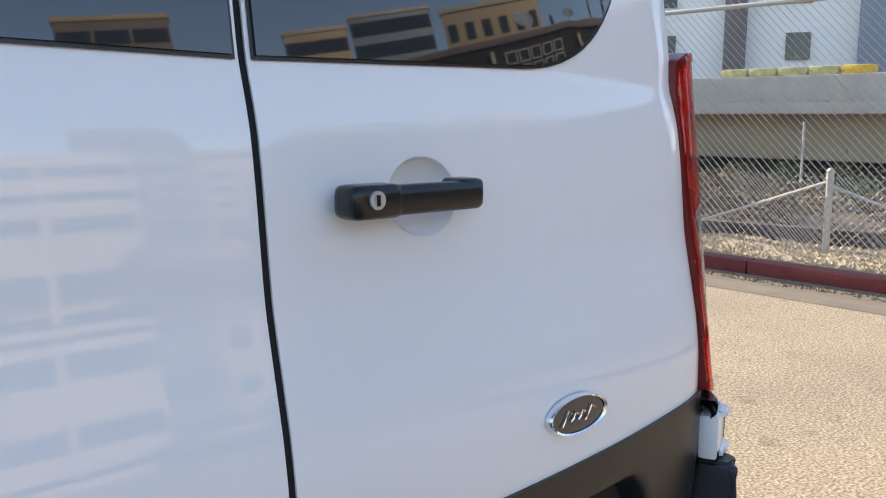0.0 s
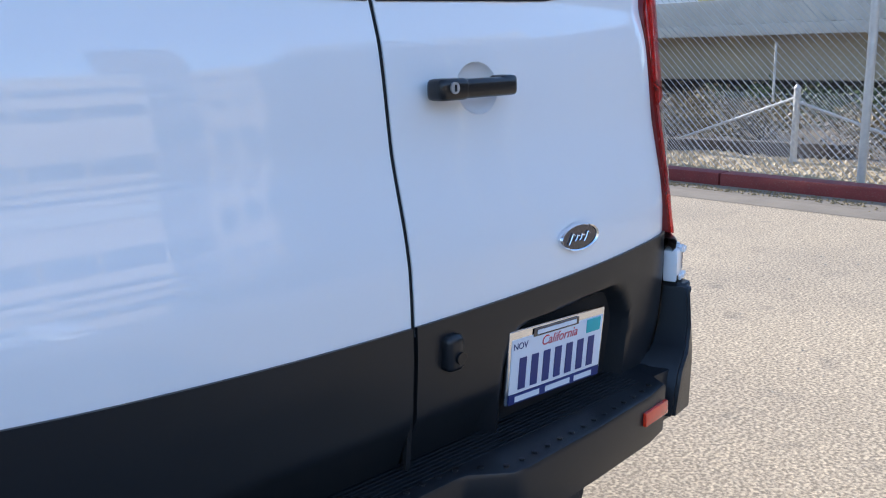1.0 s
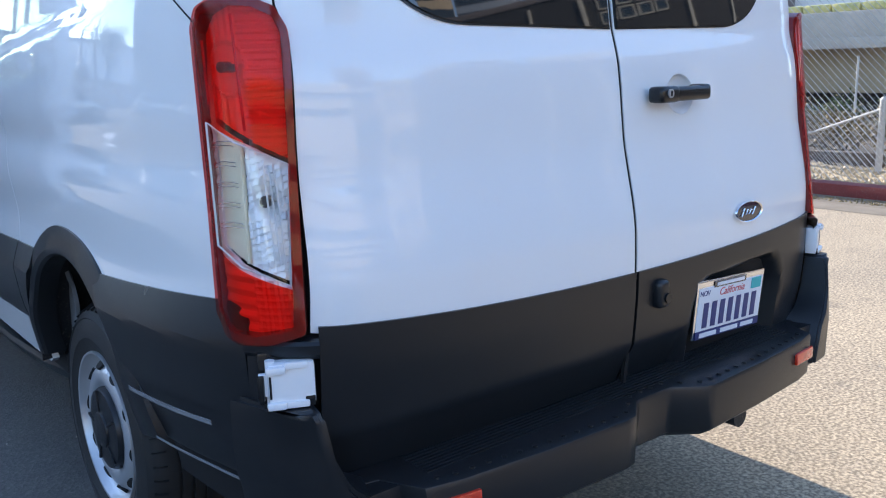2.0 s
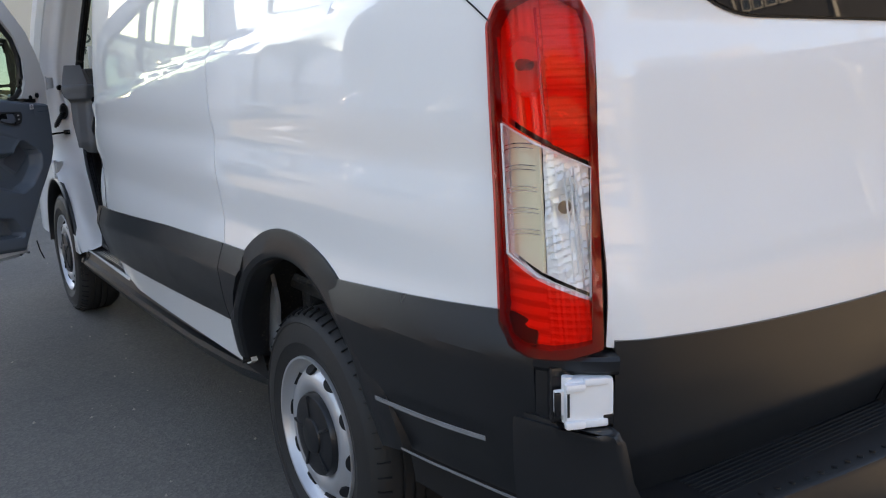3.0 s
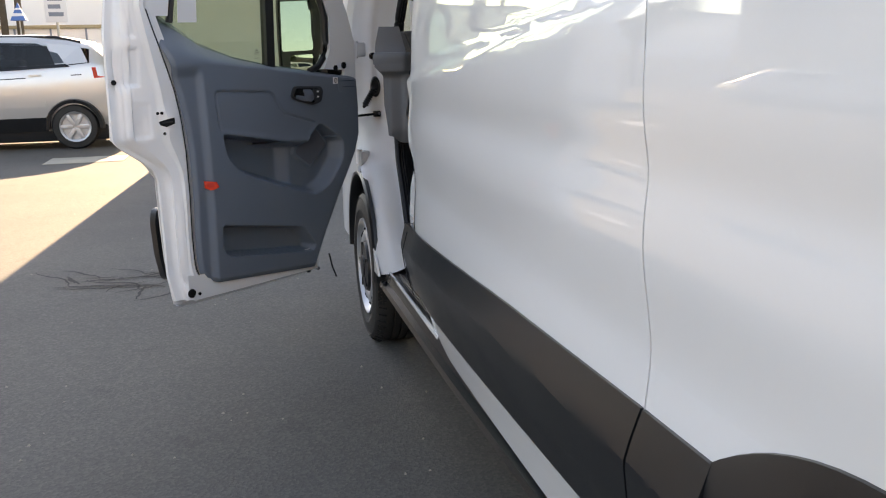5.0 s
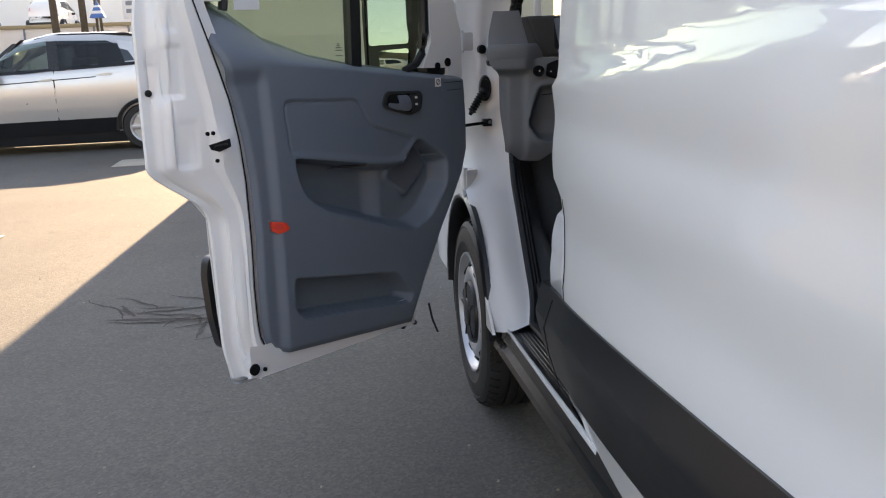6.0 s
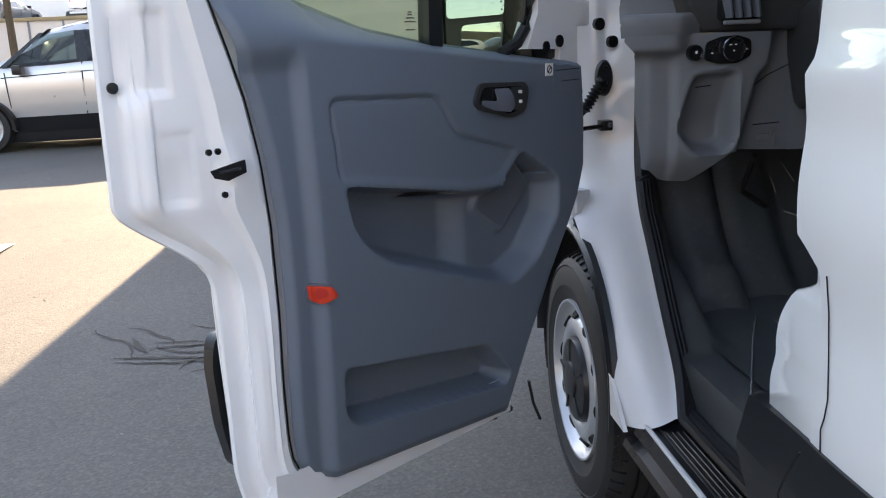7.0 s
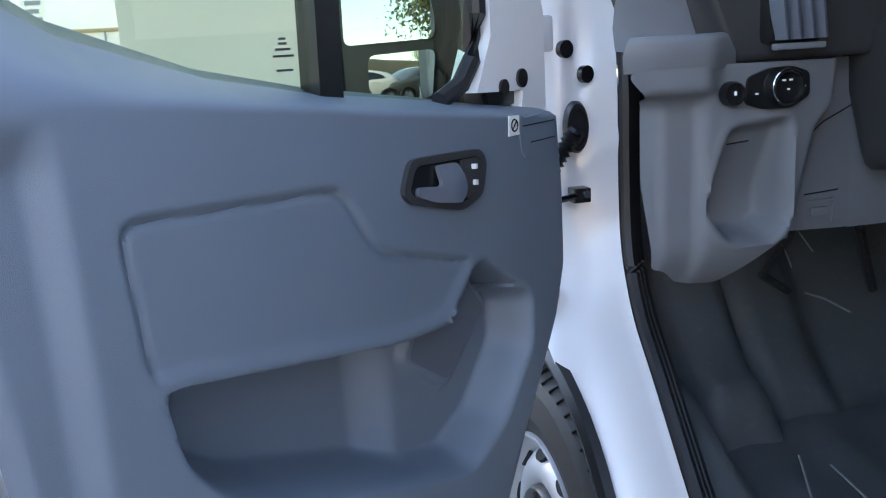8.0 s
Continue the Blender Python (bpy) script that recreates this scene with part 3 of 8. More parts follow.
# number plate
plate = part("number_plate", (lambda b: (block(b, (-0.155, -0.004, -0.08), (0.155, 0.004, 0.08), 0.006, pose(0.398, -0.022, 0.680, 4, 2.2, 0)), b)[1])(bmesh.new()), CHROME, van, "white and blue number plate in a chrome frame")
PLATE_M = pose(0.398, -0.022, 0.680, 4, 2.2, 0)


def plate_bar(name, x0, x1, z0, z1, mat, y=-0.0055):
    b = bmesh.new()
    block(b, (x0, y - 0.0012, z0), (x1, y, z1), 0, PLATE_M)
    return part(name, b, mat, plate)


plate_bar("plate_face", -0.147, 0.147, -0.056, 0.062, PLATE_WHITE, -0.0045)
plate_bar("frame_strip", -0.147, 0.147, -0.078, -0.057, PLATE_BLUE)
plate_bar("frame_strip", -0.085, 0.06, 0.058, 0.075, NAVY, -0.006)
for k in range(7):
    x = -0.112 + 0.037 * k
    plate_bar("bar", x - 0.0105, x + 0.0105, -0.048, 0.02, PLATE_BLUE, -0.0062)
for x0, x1 in ((-0.13, -0.055), (-0.035, 0.045), (0.06, 0.12)):
    plate_bar("bar", x0, x1, -0.074, -0.062, PLATE_WHITE, -0.0068)
plate_bar("bar", -0.075, 0.05, 0.062, 0.071, PLATE_WHITE, -0.0075)
text_part("month", "NOV", 0.020, PLATE_M @ pose(-0.122, -0.0062, 0.040, 90), PLATE_BLUE, plate)
text_part("state_name", "California", 0.030, PLATE_M @ pose(0.0, -0.0062, 0.033, 90), PLATE_RED, plate, 0.25)
plate_bar("sticker", 0.09, 0.137, 0.03, 0.06, PLATE_TEAL, -0.0062)

# white side panels, cut out over the rear wheel
arch_cut = [(S_y, z) for S_y, z in ((along(1.02 + 0.46 * math.cos(a)), 0.45 + 0.46 * math.sin(a)) for a in np.linspace(math.pi, 0, 16))]
arch_cut = arch_cut + [(arch_cut[-1][0], 0.2), (arch_cut[0][0], 0.2)]
ys = np.linspace(0.16, 1.4, 12)
quarter = [(1.012, 0.55), (S_SEAM - 0.002, 0.55), (S_SEAM - 0.002, 2.04), (0.852, 2.04), (0.852, 1.34), (1.0, 1.34)]
B_EDGE = [(S_B, 0.55), (S_B, 0.76), (along(3.18), 0.85), (S_B, 0.91), (along(3.195), 0.985), (along(3.25), 1.02), (along(3.24), 1.17), (along(3.225), 1.35), (along(3.16), 2.04)]
front_panel = [(S_SEAM + 0.002, 0.55)] + B_EDGE + [(S_SEAM + 0.002, 2.04)]
for sign, nm in ((-1, "left"), (1, "right")):
    b = sheet(quarter, on_hull(0.0), 0.02, 0.06, [arch_cut], 0.02)
    part("rear_quarter", b if sign < 0 else mirror_x(b), WHITE, van, "white rear quarter panel")
    b = sheet(front_panel, on_hull(0.0), 0.02, 0.08, (), 0.02)
    part("side_panel", b if sign < 0 else mirror_x(b), WHITE, van, "white side panel with a rising crease")
    # black side cladding, either side of the wheel
    corner_s = along(0.135)
    c1 = [(corner_s, 0.546), (along(0.55), 0.53), (along(0.8), 0.51), (along(0.8), 0.868), (along(0.74), 0.872), (along(0.4), clad_top_side(0.4)), (along(0.2), clad_top_side(0.2)), (corner_s, 0.913)]
    b = sheet(c1, on_clad(), 0.02, 0.04, [arch_cut], 0.0125)
    part("quarter_cladding", b if sign < 0 else mirror_x(b), BLACK, van, "black grained side cladding", 12)
    c2 = [(along(1.32), 0.58), (S_SEAM - 0.003, 0.606), (S_SEAM - 0.003, 0.846), (along(1.32), 0.85)]
    b = sheet(c2, on_clad(), 0.02, 0.04, [arch_cut], 0.0125)
    part("arch_cladding", b if sign < 0 else mirror_x(b), BLACK, van, "", 12)
    ys = np.linspace(1.5, 3.36, 14)
    c3 = [(S_SEAM + 0.003, 0.606), (along(3.37), 0.505), (along(3.37), 0.746)] + [(along(y), clad_top_side(y)) for y in ys[::-1]][:-1] + [(S_SEAM + 0.003, 0.846)]
    b = sheet(c3, on_clad(), 0.02, 0.08, (), 0.0125)
    part("side_cladding", b if sign < 0 else mirror_x(b), BLACK, van, "black grained side cladding", 12)
    c4 = [(along(1.46), 0.47), (along(1.50), 0.45), (along(3.12), 0.41), (along(3.21), 0.512), (along(1.52), 0.602), (along(1.475), 0.56)]
    b = sheet(c4, on_hull(0.0), 0.02, 0.1, (), 0.03)
    part("sill_panel", b if sign < 0 else mirror_x(b), WHITE, van, "white sill strip")
    # black rocker below the sill, drawn in towards the rear wheel
    bm = bmesh.new()
    prev = None
    for y, x in ((1.50, 0.84), (1.62, 0.875), (1.75, 0.90), (2.1, 0.925), (2.8, 0.937), (3.95, 0.94)):
        ring = [bm.verts.new((sign * xx, y, z)) for xx, z in ((x - 0.12, 0.43), (x - 0.02, 0.435), (x - 0.012, 0.40), (x + 0.008, 0.392), (x + 0.014, 0.375), (x + 0.002, 0.36), (x - 0.02, 0.325), (x - 0.12, 0.31))]
        if prev:
            for i in range(len(ring) - 1):
                bm.faces.new((prev[i], prev[i + 1], ring[i + 1], ring[i]))
        prev = ring
    bmesh.ops.recalc_face_normals(bm, faces=bm.faces)
    part("rocker", bm, BLACK, van, "black ribbed rocker moulding", 25)
    # wheel arch flare
    bm = bmesh.new()
    rows = []
    for a in np.linspace(radians(6), radians(171), 44):
        c, s_ = math.cos(a), math.sin(a)
        row = []
        for r, out in ((0.418, -0.05), (0.418, 0.004), (0.424, 0.014), (0.44, 0.02), (0.485, 0.012), (0.497, 0.008), (0.50, -0.01)):
            rr = r * (1 + 0.05 * max(0, -c) ** 2 * (r > 0.45))
            y, z = 1.02 + rr * c, 0.45 + rr * s_
            row.append(bm.verts.new((sign * (soft_interp(z, SIDE_Z, SIDE_X) * 0.997 + out + (0.012 if z < 0.6 else 0.012 * max(0.0, (0.7 - z) * 10) if z < 0.7 else 0.0)), y, z)))
        rows.append(row)
    for p, q in zip(rows, rows[1:]):
        for i in range(6):
            bm.faces.new((p[i], p[i + 1], q[i + 1], q[i]))
    bmesh.ops.recalc_face_normals(bm, faces=bm.faces)
    part("arch_flare", bm, BLACK, van, "black wheel arch flare", 30)
    # wheel house
    bm = bmesh.new()
    rows = []
    for a in np.linspace(radians(4), radians(172), 30):
        rows.append([bm.verts.new((sign * x, 1.03 + r * math.cos(a), 0.44 + r * math.sin(a))) for x, r in ((0.985, 0.43), (0.90, 0.45), (0.62, 0.455), (0.60, 0.40), (0.60, 0.05))])
    for p, q in zip(rows, rows[1:]):
        for i in range(4):
            bm.faces.new((p[i], q[i], q[i + 1], p[i + 1]))
    part("wheel_house", bm, DARK_METAL, van, "dark dusty wheel house")

# pale groove and bright hem of the quarter cladding
groove = sheet([(along(0.225), 0.659), (along(0.225), 0.669), (along(0.40), 0.661), (along(0.562), 0.653), (along(0.562), 0.642), (along(0.40), 0.650)], lambda u, v, d: on_clad()(u, v, 0.0205 + d), 0.002, 0.03)
part("groove", groove, LINER, van, "pale grey groove in the cladding")

hem = sheet([(along(0.16), 0.545), (along(0.16), 0.551), (along(0.36), 0.546), (along(0.55), 0.536), (along(0.55), 0.530), (along(0.36), 0.540)], lambda u, v, d: on_clad()(u, v, 0.0205 + d), 0.002, 0.03)
part("cladding_hem", hem, LINER, van, "thin pale lower edge of the cladding")

# grey liner, bracket and hose inside the left arch
liner = rounded([(1.54, 0.50), (1.55, 0.58), (1.50, 0.70), (1.42, 0.775), (1.365, 0.79), (1.335, 0.765), (1.345, 0.73), (1.372, 0.71), (1.368, 0.66), (1.392, 0.60), (1.37, 0.53), (1.39, 0.47)], 0.01, 2)
bm = sheet(liner, lambda u, v, d: Vector((-0.90 - d - 0.012 * math.sin(v * 9) - 0.5 * max(0, 1.37 - u), u, v)), 0.012, 0.03)
part("arch_liner", bm, LINER, van, "grey dusty arch liner")
bm = bmesh.new()
block(bm, (-0.84, 1.14, 0.70), (-0.70, 1.40, 0.755), 0.01)
block(bm, (-0.82, 1.30, 0.62), (-0.78, 1.36, 0.72), 0.008)
block(bm, (-0.84, 0.82, 0.70), (-0.66, 1.0, 0.83), 0.015)
tube(bm, [(-0.87, 1.28, 0.76), (-0.80, 1.2, 0.72), (-0.74, 1.1, 0.76)], 0.012)
part("bracket", bm, DARK_METAL, van, "dark bracket above the tyre")

# roof
bm = bmesh.new()
rows = []
for y in np.linspace(0.14, 4.35, 20):
    rows.append([bm.verts.new((x, y + (0.05 * (1 - (x / 0.9) ** 2) * (-1 if y < 0.2 else 0)), 2.03 + 0.10 * (1 - abs(x / 0.93) ** 3.2))) for x in np.linspace(-0.93, 0.93, 22)])
for p, q in zip(rows, rows[1:]):
    for i in range(21):
        bm.faces.new((p[i], p[i + 1], q[i + 1], q[i]))
part("roof", bm, WHITE, van, "white roof")


# ---- tail lamps ----
def lamp(sign):
    """Tail lamp: black bowl and rim, lens in three fields bulging over the corner, reflectors and bulbs behind it."""
    def lay(offset, bulge=1.0, relief=None):
        def f(u, v, d):
            k = math.sin(math.pi * min(1.0, max(0.0, (u - 0.845) / 0.19)))
            p = hull(u, v, offset + 0.030 * bulge * k + d + (relief(u, v) if relief else 0.0), True)
            return Vector((sign * abs(p.x), p.y, p.z))
        return f

    def bars(paths, r, offset, bulge, sides=5):
        b = bmesh.new()
        for path, shut in paths:
            tube(b, [lay(offset, bulge)(u, v, 0) for u, v in path], r, sides, shut)
        return b

    holder = empty("tail_lamp", (sign * 0.93, 0.1, 0.85))
    holder.parent = van
    holder["label"] = "tall red and clear tail lamp"
    outer = rounded([(0.866, 0.862), (0.92, 0.847), (0.972, 0.843), (1.020, 0.850), (1.044, 0.885), (1.034, 1.136), (1.028, 1.28), (1.020, 1.402), (0.985, 1.437), (0.932, 1.455), (0.885, 1.453), (0.850, 1.437), (0.834, 1.40), (0.833, 1.37), (0.845, 1.2), (0.852, 1.09)], 0.006, 2)
    inner = [(0.882, 0.874), (0.94, 0.862), (0.99, 0.862), (1.012, 0.872), (1.027, 0.90), (1.016, 1.136), (1.010, 1.28), (1.004, 1.395), (0.978, 1.424), (0.932, 1.440), (0.885, 1.436), (0.856, 1.42), (0.846, 1.39), (0.857, 1.2), (0.865, 1.09)]
    red_top = [(0.858, 1.173), (0.932, 1.212), (1.002, 1.249), (1.011, 1.26), (1.004, 1.395), (0.978, 1.424), (0.932, 1.440), (0.885, 1.436), (0.856, 1.42), (0.846, 1.39)]
    clear = [(0.878, 0.953), (0.945, 0.986), (1.006, 1.018), (0.995, 1.240), (0.932, 1.206), (0.859, 1.165)]
    red_low = [(0.882, 0.874), (0.94, 0.862), (0.99, 0.862), (1.012, 0.872), (1.027, 0.90), (1.016, 1.136), (1.0125, 1.255), (1.001, 1.244), (1.012, 1.014), (0.947, 0.979), (0.877, 0.945)]
    part("housing", sheet(outer, lay(-0.020, 0.15), 0.02, 0.03), BLACK_SMOOTH, holder, "black lamp bowl")
    part("rim", sheet(outer, lay(0.009), 0.032, 0.03, [inner]), RIM_RED, holder, "dark red lamp rim")
    part("rim_glass", sheet(outer, lay(0.0155), 0.0015, 0.02, [inner]), SMOKE_LENS, holder, "dark red edge of the lens").visible_shadow = False
    for poly, mat, nm, lb in ((red_top, RED_LENS, "red_lens", "glossy red upper lens"), (clear, CLEAR_LENS, "clear_lens", "clear reversing lens"), (red_low, RED_LENS, "red_lens", "glossy red lower lens")):
        part(nm, sheet(poly, lay(0.013), 0.003, 0.02), mat, holder, lb)

    # upper reflector: fluted panel, round bowl with the bulb, fine steps towards the tail
    def upper(u, v):
        bowl = math.hypot((u - 0.955) / 0.042, (v - 1.335) / 0.048)
        cup = -0.016 * (1 - smoothstep((bowl - 0.25) / 0.75)) + 0.005 * smoothstep(1.2 - abs(bowl - 1.0) / 0.12)
        flute = 0.0012 * math.sin(u * 420) if u > 0.925 else 0.0022 * math.sin(v * 560)
        return cup + (flute if bowl > 1.0 else 0.0) + (0.010 if u < 0.918 else 0.0)
    part("reflector", sheet(red_top, lay(-0.010, 0.45, upper), 0.002, 0.0042), REFLECTOR, holder, "stepped silver reflector behind red", 20)
    b = bmesh.new()
    p, q = lay(-0.024, 0.45)(0.955, 1.335, 0), lay(0.004, 0.6)(0.955, 1.335, 0)
    tube(b, [p, p.lerp(q, 0.6), q], 0.010, 12)
    part("bulb", b, BULB, holder, "dark bulb in its bowl")
    part("divider", bars([([(0.922, z) for z in np.linspace(1.225, 1.425, 8)], False), ([(0.999 - 0.0001 * k, 1.27 + 0.014 * k) for k in range(9)], False)], 0.0026, 0.002, 0.8), LENS_EDGE, holder, "red moulded divider")

    # lower reflector: shallow ridges, then a fine upright grid
    def lower(u, v):
        return 0.0022 * math.sin(v * 260 + 3 * u) if u > 0.945 else 0.0014 * math.sin(u * 900) + 0.0012 * math.sin(v * 500)
    part("reflector", sheet(red_low, lay(-0.004, 0.6, lower), 0.002, 0.0042), REFLECTOR, holder, "ridged silver reflector behind red", 20)

    # clear field: pale panel with ribs, then blocks of facets
    pale = [(0.944, 0.985), (1.006, 1.017), (0.995, 1.238), (0.934, 1.206)]
    part("pale_panel", sheet(pale, lay(-0.006, 0.7), 0.002, 0.02), PALE_PANEL, holder, "pale panel behind the clear lens")

    def facets(u, v):
        cell = (math.floor(u / 0.0125), math.floor((v + 0.35 * u) / 0.0125))
        fu, fv = u / 0.0125 - cell[0] - 0.5, (v + 0.35 * u) / 0.0125 - cell[1] - 0.5
        return 0.004 * (noise.cell((cell[0] * 1.37, cell[1] * 2.11, 0.5)) - 0.5) * (fu + fv) + 0.003 * (fu * fu + fv * fv) - 0.02 * smoothstep(1 - math.hypot((u - 0.905) / 0.03, (v - 1.10) / 0.045))
    part("reflector", sheet([(0.878, 0.955), (0.942, 0.986), (0.931, 1.204), (0.861, 1.164)], lay(-0.004, 0.7, facets), 0.002, 0.0031), REFLECTOR, holder, "block-faceted silver reflector", 12)
    rows = []
    for k in range(5):
        z = 1.055 + 0.036 * k
        for dz in (0.0, 0.007):
            rows.append(([(0.942 + 0.0585 * t, z + dz + 0.004 * math.sin(3 * t) - 0.006 * t) for t in np.linspace(0, 1, 6)], False))
    part("rib", bars(rows, 0.0013, 0.0045, 0.85), CHROME, holder, "thin bright ribs")
    part("divider", bars([([(0.945 - 0.05 * (z - 0.988), z) for z in np.linspace(0.990, 1.204, 8)], False)], 0.0032, 0.0, 0.8), PALE_PANEL, holder, "upright divider")
    part("light_guide", bars([([(0.890 + dx, z + 0.6 * dx) for z in np.linspace(0.985, 1.16, 7)], False) for dx in (-0.006, 0.002, 0.010)], 0.0018, 0.002, 0.8), CLEAR_TUBE, holder, "upright light guides")
    b = bmesh.new()
    p = lay(-0.014, 0.7)(0.905, 1.10, 0)
    tube(b, [p, lay(-0.002, 0.8)(0.905, 1.10, 0)], 0.011, 12)
    part("bulb", b, BULB, holder, "dark bulb in its bowl")
    part("lens_border", bars([(clear, True)], 0.0022, 0.0125, 1.0), WHITE_TEXT, holder, "bright lens border")
    return holder


lamp(-1)
lamp(1)
for sign in (-1, 1):
    bm = bmesh.new()
    tube(bm, [(lambda p: Vector((sign * abs(p.x), p.y, p.z)))(hull(u, v, 0.001)) for u, v in ((1.010, 1.395), (1.06, 1.432), (1.096, 1.456), (1.15, 1.50), (1.20, 1.56))], 0.0016, 5)
    part("panel_seam", bm, GAP, van, "fine dark seam rising from the tail lamp")

# ---- rear corners, hinges and bumper ----
for sign in (-1, 1):
    bm = bmesh.new()
    # upper ledge under the lamp and the corner post below the hinge
    rows = []
    for s in np.linspace(0.848, along(0.133), 12):
        rows.append([Vector((sign * abs(p.x), p.y, p.z)) for p in (hull(s, 0.852, -0.01), hull(s, 0.852, 0.030), hull(s, 0.846, 0.036), hull(s, 0.828, 0.034), hull(s, 0.818, 0.024))])
    vr = [[bm.verts.new(v) for v in r] for r in rows]
    for p, q in zip(vr, vr[1:]):
        for i in range(4):
            bm.faces.new((p[i], p[i + 1], q[i + 1], q[i]))
    for s0, s1, z0, z1, o in ((0.950, along(0.133), 0.44, 0.828, 0.008), ):
        b2 = sheet([(s0, z0), (s1, z0), (s1, z1), (s0, z1)], lambda u, v, d: Vector((sign * abs(hull(u, v, 0.024 + d).x), hull(u, v, 0.024 + d).y, v)), 0.03, 0.03)
        tmp = bpy.data.meshes.new("t")
        b2.to_mesh(tmp)
        b2.free()
        bm.from_mesh(tmp)
        bpy.data.meshes.remove(tmp)
    bmesh.ops.recalc_face_normals(bm, faces=bm.faces)
    part("corner_trim", bm, BLACK, van, "black corner trim under the lamp")
    # corner of the bumper rising to the hinge
    bm = bmesh.new()
    prev = None
    prof = [(0.735, (-0.868, 0.02), (-0.885, -0.03), (-0.93, -0.025), (-0.95, 0.06), (-0.967, 0.14)),
            (0.72, (-0.862, 0.02), (-0.876, -0.045), (-0.90, -0.035), (-0.945, 0.05), (-0.972, 0.14)),
            (0.64, (-0.85, 0.02), (-0.866, -0.058), (-0.893, -0.046), (-0.942, 0.04), (-0.972, 0.14)),
            (0.58, (-0.82, 0.02), (-0.84, -0.068), (-0.885, -0.056), (-0.938, 0.03), (-0.968, 0.14)),
            (0.545, (-0.76, 0.02), (-0.80, -0.078), (-0.875, -0.064), (-0.933, 0.02), (-0.96, 0.14)),
            (0.43, (-0.74, 0.02), (-0.78, -0.075), (-0.875, -0.06), (-0.93, 0.02), (-0.948, 0.14))]
    for z, *pts in prof:
        ring = [bm.verts.new((sign * -x, y, z)) for x, y in pts]
        if prev:
            for i in range(4):
                bm.faces.new((prev[i], ring[i], ring[i + 1], prev[i + 1]))
        else:
            bm.faces.new(ring)
        prev = ring
    bmesh.ops.recalc_face_normals(bm, faces=bm.faces)
    es = [e for e in bm.edges if len(e.link_faces) == 2 and e.calc_face_angle(0) > 0.3]
    bmesh.ops.bevel(bm, geom=es, offset=0.008, segments=2, affect="EDGES")
    part("bumper_corner", bm, BLACK, van, "black bumper corner", 50)
    # white hinge
    hinge = empty("door_hinge", (sign * 0.90, 0.03, 0.78))
    hinge.parent = van
    bm = bmesh.new()
    block(bm, (-0.042, -0.016, -0.042), (0.042, 0.02, 0.04), 0.008, pose(sign * 0.905, 0.020, 0.780, 0, 0, sign * 24))
    part("hinge_leaf", bm, WHITE_JAMB, hinge, "white painted hinge leaf")
    bm = bmesh.new()
    block(bm, (-0.012, -0.022, -0.043), (0.03, -0.008, -0.03), 0.004, pose(sign * 0.905, 0.020, 0.780, 0, 0, sign * 24))
    block(bm, (-0.012, -0.022, 0.03), (0.03, -0.008, 0.043), 0.004, pose(sign * 0.905, 0.020, 0.780, 0, 0, sign * 24))
    disc(bm, 0.009, 0.08, pose(sign * 0.938, 0.035, 0.784), 14)
    part("hinge_pin", bm, WHITE_JAMB, hinge)
    bm = bmesh.new()
    block(bm, (-0.045, -0.006, -0.05), (0.045, 0.02, 0.05), 0.005, pose(sign * 0.905, 0.05, 0.782, 0, 0, sign * 22))
    part("hinge_recess", bm, BLACK_SMOOTH, hinge)
    HM = pose(sign * 0.905, 0.020, 0.780, 0, 0, sign * 24)
    bm = bmesh.new()
    block(bm, (min(sign * 0.040, sign * 0.058), -0.006, -0.022), (max(sign * 0.040, sign * 0.058), 0.008, 0.020), 0.003, HM)
    part("hinge_tab", bm, WHITE_JAMB, hinge)
    for z in (0.030, -0.036):
        bm = bmesh.new()
        block(bm, (min(sign * 0.010, sign * 0.046), -0.026, z - 0.007), (max(sign * 0.010, sign * 0.046), -0.010, z + 0.007), 0.0055, HM)
        part("hinge_curl", bm, WHITE_JAMB, hinge, "rounded end of the hinge leaf")
    bm = bmesh.new()
    block(bm, (min(sign * 0.036, sign * 0.040), -0.0165, -0.024), (max(sign * 0.036, sign * 0.040), -0.012, 0.018), 0.001, HM)
    part("hinge_slot", bm, GAP, hinge)
    bm = bmesh.new()
    block(bm, (min(-sign * 0.040, -sign * 0.022), -0.0168, -0.043), (max(-sign * 0.040, -sign * 0.022), -0.012, -0.024), 0.002, HM)
    part("hinge_notch", bm, BLACK_SMOOTH, hinge)
    bm = bmesh.new()
    block(bm, (-0.006, -0.012, -0.024), (0.006, 0.012, 0.024), 0.004, pose(sign * 0.952, 0.042, 0.775, 0, 0, sign * 40))
    part("hinge_stop", bm, BLACK_SMOOTH, hinge)

bumper = empty("rear_bumper", (0, -0.1, 0.43))
bumper.parent = van
EDGE = [(0.80, 0.0), (0.745, -0.012), (0.70, -0.10), (0.62, -0.118), (0.40, -0.138), (0.168, -0.15), (0.135, -0.145), (0.068, -0.092), (0.05, -0.088)]
EDGE = [(-x, y) for x, y in EDGE] + [(x, y) for x, y in EDGE[::-1]]
bm = bmesh.new()
prev = None
for x, y in EDGE:
    ring = [bm.verts.new(p) for p in ((x, 0.06, 0.548), (x, y + 0.014, 0.548), (x, y + 0.004, 0.545), (x, y, 0.536), (x, y + 0.004, 0.43), (x, y + 0.02, 0.415), (x, 0.06, 0.41))]
    if prev:
        for i in range(6):
            bm.faces.new((prev[i], prev[i + 1], ring[i + 1], ring[i]))
    prev = ring
bmesh.ops.recalc_face_normals(bm, faces=bm.faces)
part("bumper_beam", bm, BLACK, bumper, "black plastic step bumper", 40)
